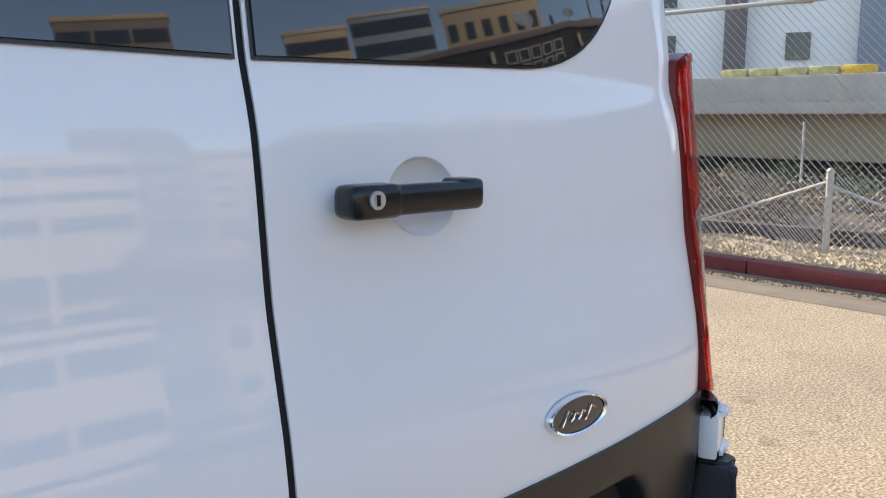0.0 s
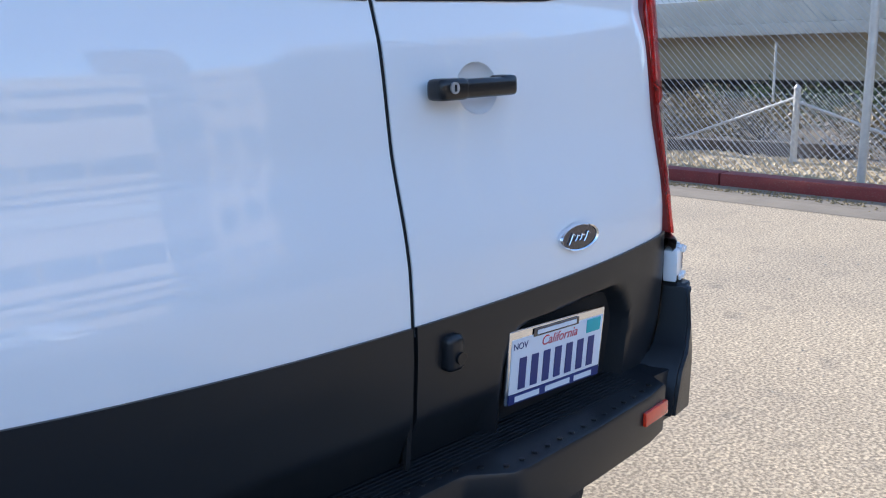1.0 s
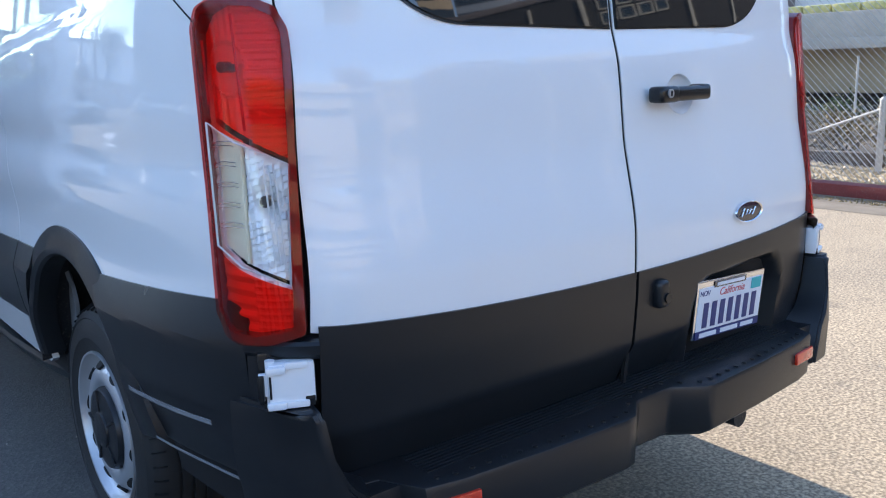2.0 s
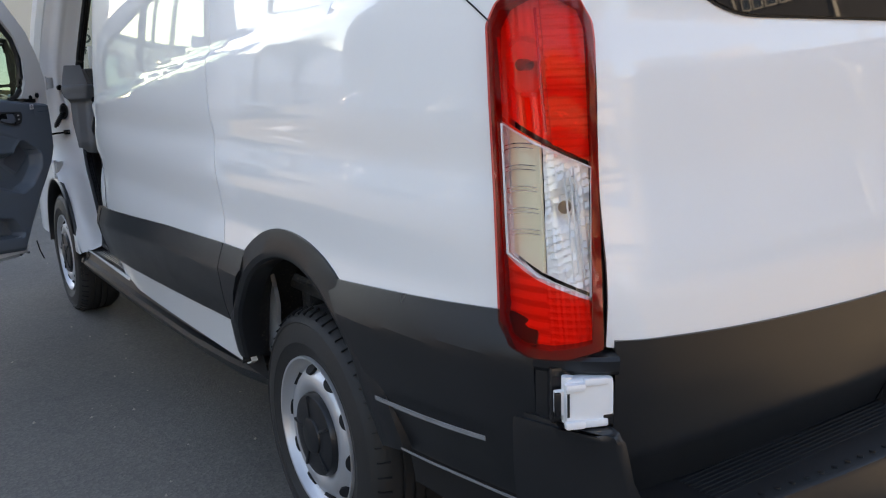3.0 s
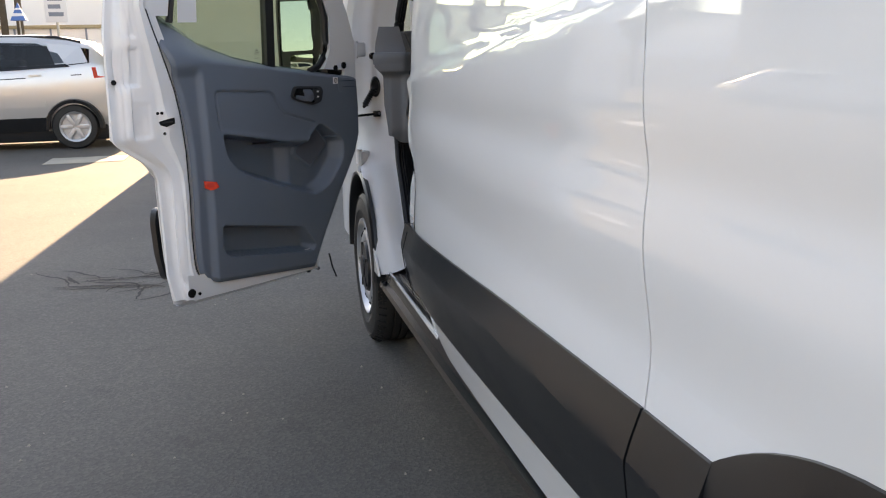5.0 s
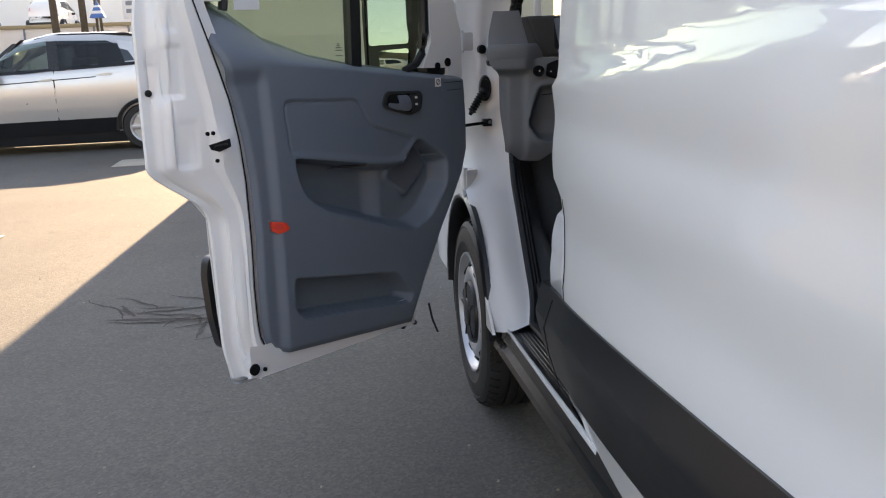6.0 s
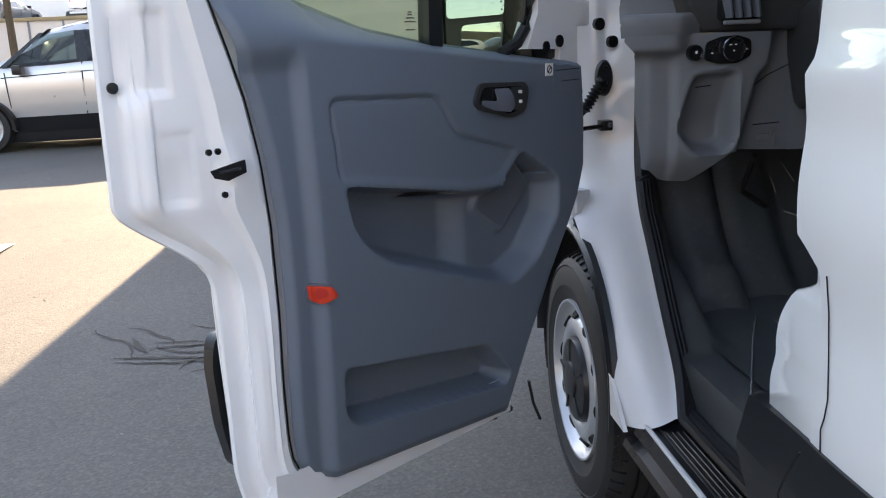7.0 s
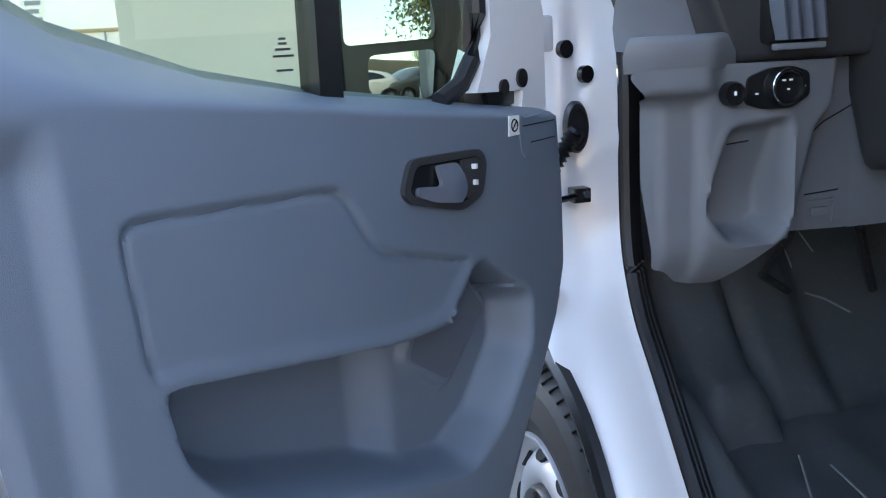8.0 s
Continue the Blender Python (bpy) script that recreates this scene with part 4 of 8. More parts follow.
for sign in (-1, 1):
    bm = bmesh.new()
    block(bm, (min(sign * 0.70, sign * 0.83), -0.05, 0.414), (max(sign * 0.70, sign * 0.83), 0.06, 0.544), 0.006)
    part("bumper_end", bm, BLACK, bumper, "black inner end of the bumper")
bm = bmesh.new()
for k in range(9):
    y = 0.045 - 0.012 * k
    block(bm, (-0.66, y - 0.002, 0.547), (0.66, y + 0.002, 0.5505))
part("step_rib", bm, BLACK, bumper, "ribbed step pad")
for sign in (-1, 1):
    bm = bmesh.new()
    block(bm, (-0.052, -0.006, -0.0165), (0.052, 0.006, 0.0165), 0.004, pose(sign * 0.635, -0.117, 0.50, -2, 0, sign * 6))
    part("reflector", bm, REFLECTOR_RED, bumper, "red bumper reflector")
bm = bmesh.new()
disc(bm, 0.03, 0.16, pose(0.42, 0.02, 0.36, 90), 20)
part("exhaust", bm, DARK_METAL, van, "dark exhaust tip")

# underbody closing the van from below
bm = bmesh.new()
block(bm, (-0.80, 0.05, 0.34), (0.80, 4.9, 0.44), 0.02)
part("underbody", bm, DARK_METAL, van, "dark underbody")


# ---- wheels ----
def shared_mesh(name, mat, build):
    b = bmesh.new()
    build(b)
    me = bpy.data.meshes.new(name)
    b.to_mesh(me)
    b.free()
    me.materials.append(mat)
    return me


def piece(name, me, parent, m):
    ob = new(name, me)
    ob.parent = parent
    ob.matrix_parent_inverse = parent.matrix_world.inverted()
    ob.matrix_world = m
    return ob


SIPE = shared_mesh("tread_notch", GAP, lambda b: block(b, (-0.018, -0.0013, -0.004), (0.018, 0.0013, 0.0085)))
VENT_HOLE = shared_mesh("vent_hole", GAP, lambda b: disc(b, 0.0195, 0.014, Matrix.Diagonal((0.8, 1.2, 1, 1)), 18))


def wheel(y, sign=-1):
    wx = 0.945 if y > 3 else 0.93
    hub = empty("wheel", (sign * wx, y, 0.352))
    hub.parent = van
    hub["label"] = "silver steel wheel with a black centre cap"
    m = Matrix.Translation((sign * wx, y, 0.352)) @ Euler((0, radians(90 * sign), 0)).to_matrix().to_4x4()
    # local z points outwards; 0 is the outer tyre face
    bm = bmesh.new()
    prof = [(0.218, -0.20), (0.225, -0.225), (0.27, -0.24), (0.325, -0.222), (0.348, -0.19), (0.352, -0.17), (0.352, -0.146), (0.345, -0.145), (0.345, -0.137), (0.3525, -0.136),
            (0.353, -0.112), (0.345, -0.111), (0.345, -0.103), (0.3535, -0.102), (0.353, -0.078), (0.345, -0.077), (0.345, -0.069), (0.3525, -0.068), (0.351, -0.042), (0.344, -0.02),
            (0.33, -0.004), (0.318, 0.003), (0.314, 0.0), (0.29, 0.007), (0.262, 0.009), (0.258, 0.006), (0.235, 0.002), (0.222, -0.006), (0.216, -0.02)]
    lathe(bm, prof, m, 72)
    tyre = part("tyre", bm, RUBBER, hub, "black road tyre with tread grooves", 28)
    for k in range(56):
        a = 2 * math.pi * k / 56
        piece("tread_notch", SIPE, hub, m @ pose(0, 0, 0, 0, 0, math.degrees(a)) @ pose(0.3415, 0, -0.026, 0, 62, 0))
    bm = bmesh.new()
    lathe(bm, [(0.2, -0.20), (0.205, -0.05), (0.218, -0.022), (0.223, -0.004), (0.221, 0.004), (0.215, 0.003), (0.209, -0.012), (0.198, -0.026), (0.186, -0.03), (0.17, -0.012), (0.15, -0.004),
               (0.13, -0.006), (0.115, -0.02), (0.10, -0.03), (0.0, -0.03)], m, 64)
    rim = part("rim", bm, STEEL, hub, "silver pressed steel rim", 50)
    for k in range(10):
        a = 2 * math.pi * (k + 0.3) / 10
        piece("vent_hole", VENT_HOLE, hub, m @ pose(0, 0, 0, 0, 0, math.degrees(a)) @ pose(0.178, 0, -0.020, 0, 42, 0))
    bm = bmesh.new()
    lathe(bm, [(0.118, -0.03), (0.118, -0.006), (0.112, 0.004), (0.09, 0.008), (0.052, 0.009), (0.05, 0.014), (0.045, 0.016), (0.0, 0.017)], m, 48)
    for k in range(5):
        block(bm, (0.052, -0.004, 0.004), (0.112, 0.004, 0.0125), 0.002, m @ pose(0, 0, 0, 0, 0, 72 * k + 10))
    part("centre_cap", bm, BLACK, hub, "black plastic centre cap")
    return hub


wheel(1.085)
wheel(4.40)
wheel(1.085, 1)
wheel(4.40, 1)

STUD = shared_mesh("step_stud", BLACK, lambda b: disc(b, 0.006, 0.005, Matrix(), 8))
for k in range(34):
    x = -0.66 + k * 0.04
    y = float(np.interp(x, [p[0] for p in EDGE], [p[1] for p in EDGE])) + 0.028
    piece("step_stud", STUD, bumper, pose(x, y, 0.5495))


# ---- front door, standing open ----
DOOR_O, DOOR_D, DOOR_N = Vector((-0.7478, 4.36, 0)), Vector((-0.7663, -0.6425, 0)), Vector((0.6425, -0.7663, 0))


def dp(u, z, off=0.0):
    """A place on the door: u from the hinge, off towards the cabin side."""
    return DOOR_O + DOOR_D * u + DOOR_N * off + Vector((0, 0, z))


def on_door(off):
    return lambda u, v, d: dp(u, v, off + d)


DOOR_TURN = math.degrees(math.atan2(DOOR_D.y, DOOR_D.x))


def door_block(bm, u0, u1, z0, z1, o0, o1, bevel=0.003):
    """A bevelled block in the door's own directions."""
    m = Matrix(((DOOR_D.x, DOOR_N.x, 0, DOOR_O.x), (DOOR_D.y, DOOR_N.y, 0, DOOR_O.y), (0, 0, 1, 0), (0, 0, 0, 1)))
    vs = block(bm, (u0, o0, z0), (u1, o1, z1), bevel)
    bmesh.ops.transform(bm, matrix=m, verts=vs)
    bmesh.ops.recalc_face_normals(bm, faces=bm.faces)


door = empty("front_door", dp(0.25, 0.43), 0)
door.parent = van
door["label"] = "open driver door with a blue-grey inner panel"

TRIM_EDGE_Z = [0.50, 0.545, 0.567, 0.61, 0.71, 0.85, 1.00, 1.107, 1.206, 1.284, 1.36, 1.43, 1.49, 2.05]
TRIM_EDGE_U = [1.09, 1.148, 1.160, 1.166, 1.167, 1.162, 1.163, 1.172, 1.190, 1.213, 1.238, 1.262, 1.280, 1.12]
REAR_Z = [0.42, 0.435, 0.457, 0.517, 0.56, 0.80, 0.90, 0.935, 0.97, 1.02, 1.045, 1.15, 1.25, 1.40, 1.60, 2.05]
REAR_U = [1.204, 1.216, 1.225, 1.239, 1.247, 1.248, 1.250, 1.262, 1.30, 1.366, 1.392, 1.39, 1.388, 1.384, 1.35, 1.20]

# white shell: the shut face between the trim and the outer skin, then the skin
bm = bmesh.new()
rows = []
for z in np.r_[np.linspace(0.462, 0.56, 7), np.linspace(0.58, 0.88, 14), np.linspace(0.89, 1.07, 26), np.linspace(1.078, 1.40, 46), np.linspace(1.43, 2.05, 14)]:
    t, r = float(np.interp(z, TRIM_EDGE_Z, TRIM_EDGE_U)), soft_interp(z, REAR_Z, REAR_U, 0.012)
    t = min(t, r - 0.05) if z > 0.52 else r - 0.06
    wide = r - t
    step = 0.03 * smoothstep((z - 0.93) / 0.1)
    key = [(t - 0.03, -0.037), (t + 0.003, -0.036), (t + 0.012, -0.025), (t + 0.3 * wide, -0.026), (t + 0.36 * wide, -0.036 - step * 0.4), (t + 0.66 * wide, -0.05 - step * 0.8),
           (r - 0.034, -0.068 - step), (r - 0.026, -0.082 - step), (r - 0.012, -0.086 - step), (r - 0.003, -0.088 - step), (r, -0.094 - step), (r - 0.002, -0.10 - step), (r - 0.03, -0.125 - step)]
    row = []
    for k, ((ua, oa), (ub, ob_)) in enumerate(zip(key, key[1:])):
        n = 16 if k in (4, 5) else 6 if k == 2 else 2
        for j in range(n):
            q = j / n
            u_, o_ = ua + (ub - ua) * q, oa + (ob_ - oa) * q
            f = (u_ - t) / wide
            # pressed pads and hollows of the shut face
            o_ += 0.010 * smoothstep(1 - abs(z - 1.10) / 0.075) * smoothstep(1 - abs(f - 0.24) / 0.2)
            o_ -= 0.011 * smoothstep(1.4 - abs(z - 1.27) / 0.06) * smoothstep(1.3 - abs(f - 0.78) / 0.1)
            o_ -= 0.006 * smoothstep(1.2 - abs(z - 1.08) / 0.05) * smoothstep(1.3 - abs(f - 0.62) / 0.1)
            o_ += 0.007 * smoothstep(1.3 - abs(z - 0.72) / 0.13) * smoothstep(1.2 - abs(f - 0.45) / 0.18)
            # recessed plate and hollow above it
            for uc, zc, hu, hz, dip in ((1.303, 1.108, 0.026, 0.056, 0.0035), (1.322, 1.285, 0.020, 0.060, 0.006), (1.325, 1.43, 0.018, 0.05, 0.005)):
                o_ -= dip * smoothstep((1.12 - abs(u_ - uc) / hu) / 0.24) * smoothstep((1.06 - abs(z - zc) / hz) / 0.12)
            o_ += 0.006 * smoothstep(1.5 - abs(u_ - (r - 0.052)) / 0.008) * smoothstep((z - 1.03) / 0.03)
            o_ += 0.0015 * noise.noise((u_ * 14, z * 9, 1.0))
            row.append((u_, o_))
    row.append(key[-1])
    rows.append([bm.verts.new(dp(u, z, o)) for u, o in row])
for p, q in zip(rows, rows[1:]):
    for i in range(len(p) - 1):
        bm.faces.new((p[i], p[i + 1], q[i + 1], q[i]))
bmesh.ops.recalc_face_normals(bm, faces=bm.faces)
shut = part("shut_face", bm, WHITE_JAMB, door, "white pressed shut face of the door", 50)
skin = [(0.27, 0.88), (0.37, 0.76), (0.49, 0.60), (0.595, 0.455), (0.64, 0.445), (1.19, 0.445)] + [(float(np.interp(z, REAR_Z, REAR_U)) - 0.028, z) for z in (0.6, 0.9, 0.97, 1.045, 1.2)] + [(1.20, 1.235), (0.20, 1.21), (0.20, 1.0)]
part("outer_skin", sheet(skin, lambda u, v, d: dp(u, v, -0.125 - 0.03 * smoothstep((v - 0.93) / 0.1) - 0.02 * math.sin(math.pi * max(0, min(1, (v - 0.4) / 0.9))) + d), 0.003, 0.06), WHITE, door, "white outer door skin")
# bottom hem
bm = bmesh.new()
prev = None
for u in np.linspace(0.57, 1.213, 20):
    zb = float(np.interp(u, [0.46, 1.08, 1.20, 1.213], [0.424, 0.434, 0.437, 0.444]))
    ring = [bm.verts.new(dp(u, z, o)) for z, o in ((zb + 0.12, -0.018), (zb + 0.03, -0.022), (zb + 0.022, -0.04), (zb + 0.012, -0.06), (zb, -0.085), (zb - 0.004, -0.10), (zb, -0.118), (zb + 0.05, -0.13))]
    if prev:
        for i in range(7):
            bm.faces.new((prev[i], ring[i], ring[i + 1], prev[i + 1]))
    prev = ring
bmesh.ops.recalc_face_normals(bm, faces=bm.faces)
part("bottom_hem", bm, WHITE_JAMB, door, "white lower edge of the door", 50)
bm = bmesh.new()
tube(bm, [dp(u, 0.455 + 0.012 * (u - 0.57), -0.036) for u in np.linspace(0.60, 1.18, 12)], 0.0016, 5)
part("weld_seam", bm, GAP, door, "thin dark seam along the lower edge")
# outer cladding seen past the edge
cl = rounded([(0.50, 0.52), (1.20, 0.52), (1.222, 0.62), (1.230, 0.74), (1.216, 0.79), (0.40, 0.77)], 0.02, 3)
part("outer_cladding", sheet(cl, lambda u, v, d: dp(u, v, -0.165 + 0.02 * smoothstep((u - 1.2) / 0.08) + d), 0.03, 0.05), BLACK, door, "black outer door cladding")

# inner front edge behind the trim, with plugs
fe = [(0.315, 0.95), (0.40, 0.83), (0.535, 0.61), (0.602, 0.466), (0.64, 0.45), (0.50, 0.75), (0.36, 1.0), (0.33, 1.25), (0.45, 1.255), (0.41, 1.33), (0.408, 1.47), (0.45, 1.58), (0.70, 1.85), (0.84, 2.0), (0.72, 2.0), (0.36, 1.60), (0.30, 1.48), (0.262, 1.36), (0.262, 1.22), (0.296, 1.19), (0.30, 1.0)]
part("front_flange", sheet(fe, on_door(-0.045), 0.05, 0.06), WHITE_JAMB, door, "white front flange of the door")
LATCH = [(1.278, 1.106), (1.254, 1.110), (1.216, 1.116), (1.215, 1.096), (1.250, 1.087), (1.272, 1.094)]
part("latch", sheet(LATCH, on_door(-0.0125), 0.004, 0.02), GAP, door, "black door latch opening")
bm = bmesh.new()
tube(bm, [dp(LATCH[0][0] - 0.012, LATCH[0][1] - 0.004, -0.009), dp(LATCH[2][0] + 0.012, LATCH[2][1] - 0.012, -0.009)], 0.003, 6)
part("latch_claw", bm, DARK_METAL, door, "dark metal latch claw")
# thin dark gasket along the rear edge of the panel
bm = bmesh.new()
tube(bm, [dp(float(np.interp(z, TRIM_EDGE_Z, TRIM_EDGE_U)) + 0.003, z, -0.032) for z in np.linspace(0.55, 1.47, 40)], 0.0018, 6)
part("gasket", bm, GAP, door, "thin dark gasket round the panel")
for u, z, r, o in ((1.372, 1.237, 0.0075, -0.108), (1.270, 1.133, 0.0045, -0.030), (1.255, 1.133, 0.0045, -0.028), (1.249, 1.064, 0.0045, -0.030), (1.204, 0.497, 0.014, -0.019), (1.172, 0.489, 0.005, -0.017), (0.385, 1.258, 0.010, -0.044), (0.335, 1.268, 0.012, -0.044)):
    bm = bmesh.new()
    disc(bm, r * 1.15, 0.004, Matrix.Translation(dp(u, z, o + 0.002)) @ Euler((radians(90), 0, radians(DOOR_TURN))).to_matrix().to_4x4(), 16)
    part("plug", bm, BLACK_SMOOTH, door, "black plug")

# inner panel
PANEL = [(1.085, 0.512), (0.595, 0.468), (0.525, 0.606), (0.437, 0.758), (0.381, 0.84), (0.335, 0.912), (0.306, 0.987), (0.300, 1.10), (0.303, 1.222), (0.345, 1.228), (0.416, 1.237),
         (0.54, 1.258), (0.73, 1.284), (0.88, 1.313), (1.03, 1.362), (1.14, 1.43), (1.255, 1.492), (1.280, 1.488), (1.262, 1.43), (1.238, 1.36), (1.213, 1.284), (1.190, 1.206),
         (1.172, 1.107), (1.163, 1.00), (1.162, 0.85), (1.167, 0.71), (1.166, 0.61), (1.158, 0.56), (1.135, 0.528)]
INSERT = rounded([(1.043, 1.050), (1.053, 1.197), (0.785, 1.183), (0.735, 1.103), (0.545, 1.048), (0.625, 0.988), (0.72, 0.988)], 0.026, 4)
POCKET = rounded([(1.035, 1.047), (0.72, 0.99), (0.62, 0.985), (0.543, 1.052), (0.412, 0.972), (0.418, 0.89), (0.50, 0.80), (0.582, 0.765), (0.645, 0.780), (0.93, 0.882), (0.985, 0.92), (1.022, 0.967)], 0.02, 3)
LOWER = rounded([(1.066, 0.722), (0.668, 0.652), (0.592, 0.565), (0.61, 0.537), (1.040, 0.597), (1.068, 0.632)], 0.02, 4)
SPEAKER = rounded([(0.522, 1.035), (0.455, 0.957), (0.563, 0.868), (0.655, 0.935), (0.615, 0.99)], 0.015, 3)


def belt(u):
    return np.interp(u, [0.3, 0.42, 0.54, 0.73, 0.80, 1.065, 1.21], [1.222, 1.232, 1.244, 1.266, 1.276, 1.300, 1.304])


def window_line(u):
    return np.interp(u, [0.3, 0.416, 0.54, 0.73, 0.88, 1.03, 1.14, 1.28], [1.226, 1.238, 1.258, 1.285, 1.315, 1.365, 1.435, 1.50])


def panel_depth(u, v):
    off = 0.012 * np.sin(np.pi * np.clip((v - 0.45) / 0.85, 0, 1))
    # the panel's border falls back to the shell
    e = poly_distance(PANEL, u, v)
    off = off - 0.013 * (1 - smoothstep((e + 0.002) / 0.02))
    # sill above the belt
    b, w = belt(u), window_line(u)
    off = off - 0.085 * smoothstep((v - b + 0.012) / np.maximum(0.03, w - b + 0.01)) * smoothstep((e + 0.02) / 0.02)
    # bevelled rear border of the panel
    off = off - 0.018 * smoothstep((u - 1.09) / 0.03) * smoothstep((1.29 - v) / 0.05)
    d1 = poly_distance(INSERT, u, v)
    rim = poly_distance(POCKET, u, v)
    off = off - 0.005 * smoothstep(1.3 - np.abs(d1 - 0.003) / 0.005) * smoothstep((-rim - 0.012) / 0.012) - 0.004 * smoothstep((d1 + 0.001) / 0.008) * smoothstep((-rim - 0.004) / 0.02)
    d2 = poly_distance(POCKET, u, v)
    deep = 0.066 + 0.034 * smoothstep((u - 0.66) / 0.06)
    wide = np.where(v > 0.985, 0.016, 0.030)
    off = off - deep * smoothstep((d2 + 0.001) / wide)
    d3 = poly_distance(LOWER, u, v)
    off = off - 0.075 * smoothstep((d3 + 0.001) / 0.016)
    d4 = poly_distance(SPEAKER, u, v)
    off = off + 0.012 * smoothstep((d4 + 0.006) / 0.008)
    return off


def drawn_to(poly, gu, gv, level, reach):
    """Moves grid points that lie near a line at a set distance from an outline onto that line."""
    e = 0.001
    for _ in range(2):
        d = poly_distance(poly, gu, gv) - level
        du = (poly_distance(poly, gu + e, gv) - poly_distance(poly, gu - e, gv)) / (2 * e)
        dv = (poly_distance(poly, gu, gv + e) - poly_distance(poly, gu, gv - e)) / (2 * e)
        k = np.where(np.abs(d) < reach, d, 0.0) / np.maximum(0.5, np.hypot(du, dv))
        gu, gv = gu - k * du, gv - k * dv
    return gu, gv


us, vs = np.arange(0.294, 1.294, 0.0042), np.arange(0.460, 1.502, 0.0042)
gu, gv = np.meshgrid(us, vs)
keep = poly_distance(PANEL, gu, gv) > -0.0021
for poly, level in ((POCKET, 0.0), (LOWER, 0.0), (PANEL, 0.0)):
    gu, gv = drawn_to(poly, gu, gv, level, 0.0022)
depth = panel_depth(gu, gv)
# the stepped border is drawn out to the true outline
full = keep[:-1, :-1] & keep[1:, :-1] & keep[1:, 1:] & keep[:-1, 1:]
pad = np.pad(full, 1)
inner = pad[:-1, :-1] & pad[1:, :-1] & pad[1:, 1:] & pad[:-1, 1:]
used = pad[:-1, :-1] | pad[1:, :-1] | pad[1:, 1:] | pad[:-1, 1:]
rim_u, rim_v = drawn_to(PANEL, gu, gv, 0.0, 0.009)
gu, gv = np.where(used & ~inner, rim_u, gu), np.where(used & ~inner, rim_v, gv)
depth = panel_depth(gu, gv)
idx = -np.ones(gu.shape, int)
idx[keep] = np.arange(keep.sum())
place = np.array(DOOR_O)[None] + gu[keep][:, None] * np.array(DOOR_D)[None] + depth[keep][:, None] * np.array(DOOR_N)[None] + gv[keep][:, None] * np.array([[0, 0, 1.0]])
quad = np.stack([idx[:-1, :-1], idx[1:, :-1], idx[1:, 1:], idx[:-1, 1:]], -1).reshape(-1, 4)
quad = quad[(quad >= 0).all(1)]
me = bpy.data.meshes.new("door_panel")
me.from_pydata(place.tolist(), [], quad.tolist())
bm = bmesh.new()
bm.from_mesh(me)
bpy.data.meshes.remove(me)
bm.normal_update()
if sum(f.normal.dot(DOOR_N) for f in list(bm.faces)[:200]) < 0:
    bmesh.ops.reverse_faces(bm, faces=bm.faces)
panel = part("door_panel", bm, TRIM, door, "blue-grey moulded door panel", 60)


def laid(extra):
    def f(u, v, d):
        return dp(u, v, float(panel_depth(np.array([u]), np.array([v]))[0]) + extra + d)
    return f


part("speaker_grille", sheet(rounded([(0.522, 1.022), (0.466, 0.955), (0.563, 0.88), (0.643, 0.935), (0.610, 0.983)], 0.012, 3), laid(0.002), 0.0, 0.012), TRIM_DARK, door, "perforated speaker grille")
# pull handle
BEZEL = rounded([(0.695, 1.160), (0.676, 1.197), (0.532, 1.191), (0.520, 1.174), (0.534, 1.132), (0.583, 1.120), (0.682, 1.146)], 0.014, 3)
BOWL = rounded([(0.683, 1.160), (0.668, 1.188), (0.540, 1.183), (0.531, 1.172), (0.543, 1.139), (0.584, 1.129), (0.672, 1.152)], 0.011, 3)
part("inner_handle", sheet(BEZEL, laid(0.007), 0.016, 0.012, [BOWL]), DASH_DARK, door, "dark bezel of the inner handle")
part("handle_bowl", sheet(BOWL, laid(0.004), 0.003, 0.012), BLACK_SMOOTH, door, "black handle bowl")
part("handle_lever", sheet(rounded([(0.630, 1.183), (0.590, 1.182), (0.584, 1.147), (0.598, 1.134), (0.640, 1.141), (0.672, 1.153), (0.668, 1.163), (0.628, 1.158)], 0.006, 3),
                           lambda u, v, d: laid(0.009 + 0.010 * smoothstep((0.66 - u) / 0.06) * smoothstep((1.19 - v) / 0.03) + d)(u, v, 0), 0.006, 0.008), TRIM_DARK, door, "grey lever")
part("switch_plate", sheet(rounded([(0.578, 1.183), (0.541, 1.182), (0.533, 1.171), (0.545, 1.139), (0.574, 1.133)], 0.006, 2), laid(0.008), 0.004, 0.012), DASH_DARK, door)
for z in (1.172, 1.152):
    bm = bmesh.new()
    door_block(bm, 0.553, 0.558, z - 0.003, z + 0.003, 0.012, 0.0195, 0)
    part("switch_mark", bm, WHITE_TEXT, door)
part("reflector_frame", sheet(rounded([(1.128, 0.893), (1.088, 0.887), (1.074, 0.864), (1.107, 0.850), (1.127, 0.860)], 0.004, 2), laid(0.003), 0.02, 0.02), TRIM_DARK, door)
part("reflector", sheet(rounded([(1.125, 0.889), (1.090, 0.883), (1.079, 0.864), (1.108, 0.854), (1.123, 0.863)], 0.003, 2), laid(0.012), 0.02, 0.02), REFLECTOR_RED, door, "orange-red door reflector")
part("reflector_ring", sheet(rounded([(1.116, 0.884), (1.101, 0.881), (1.098, 0.868), (1.112, 0.864), (1.118, 0.870)], 0.003, 2), laid(0.0135), 0.002, 0.02), LENS_EDGE, door)
part("corner_cap", sheet(rounded([(0.308, 1.222), (0.430, 1.236), (0.423, 1.165), (0.308, 1.15)], 0.012, 3), laid(0.002), 0.003, 0.02), TRIM, door)
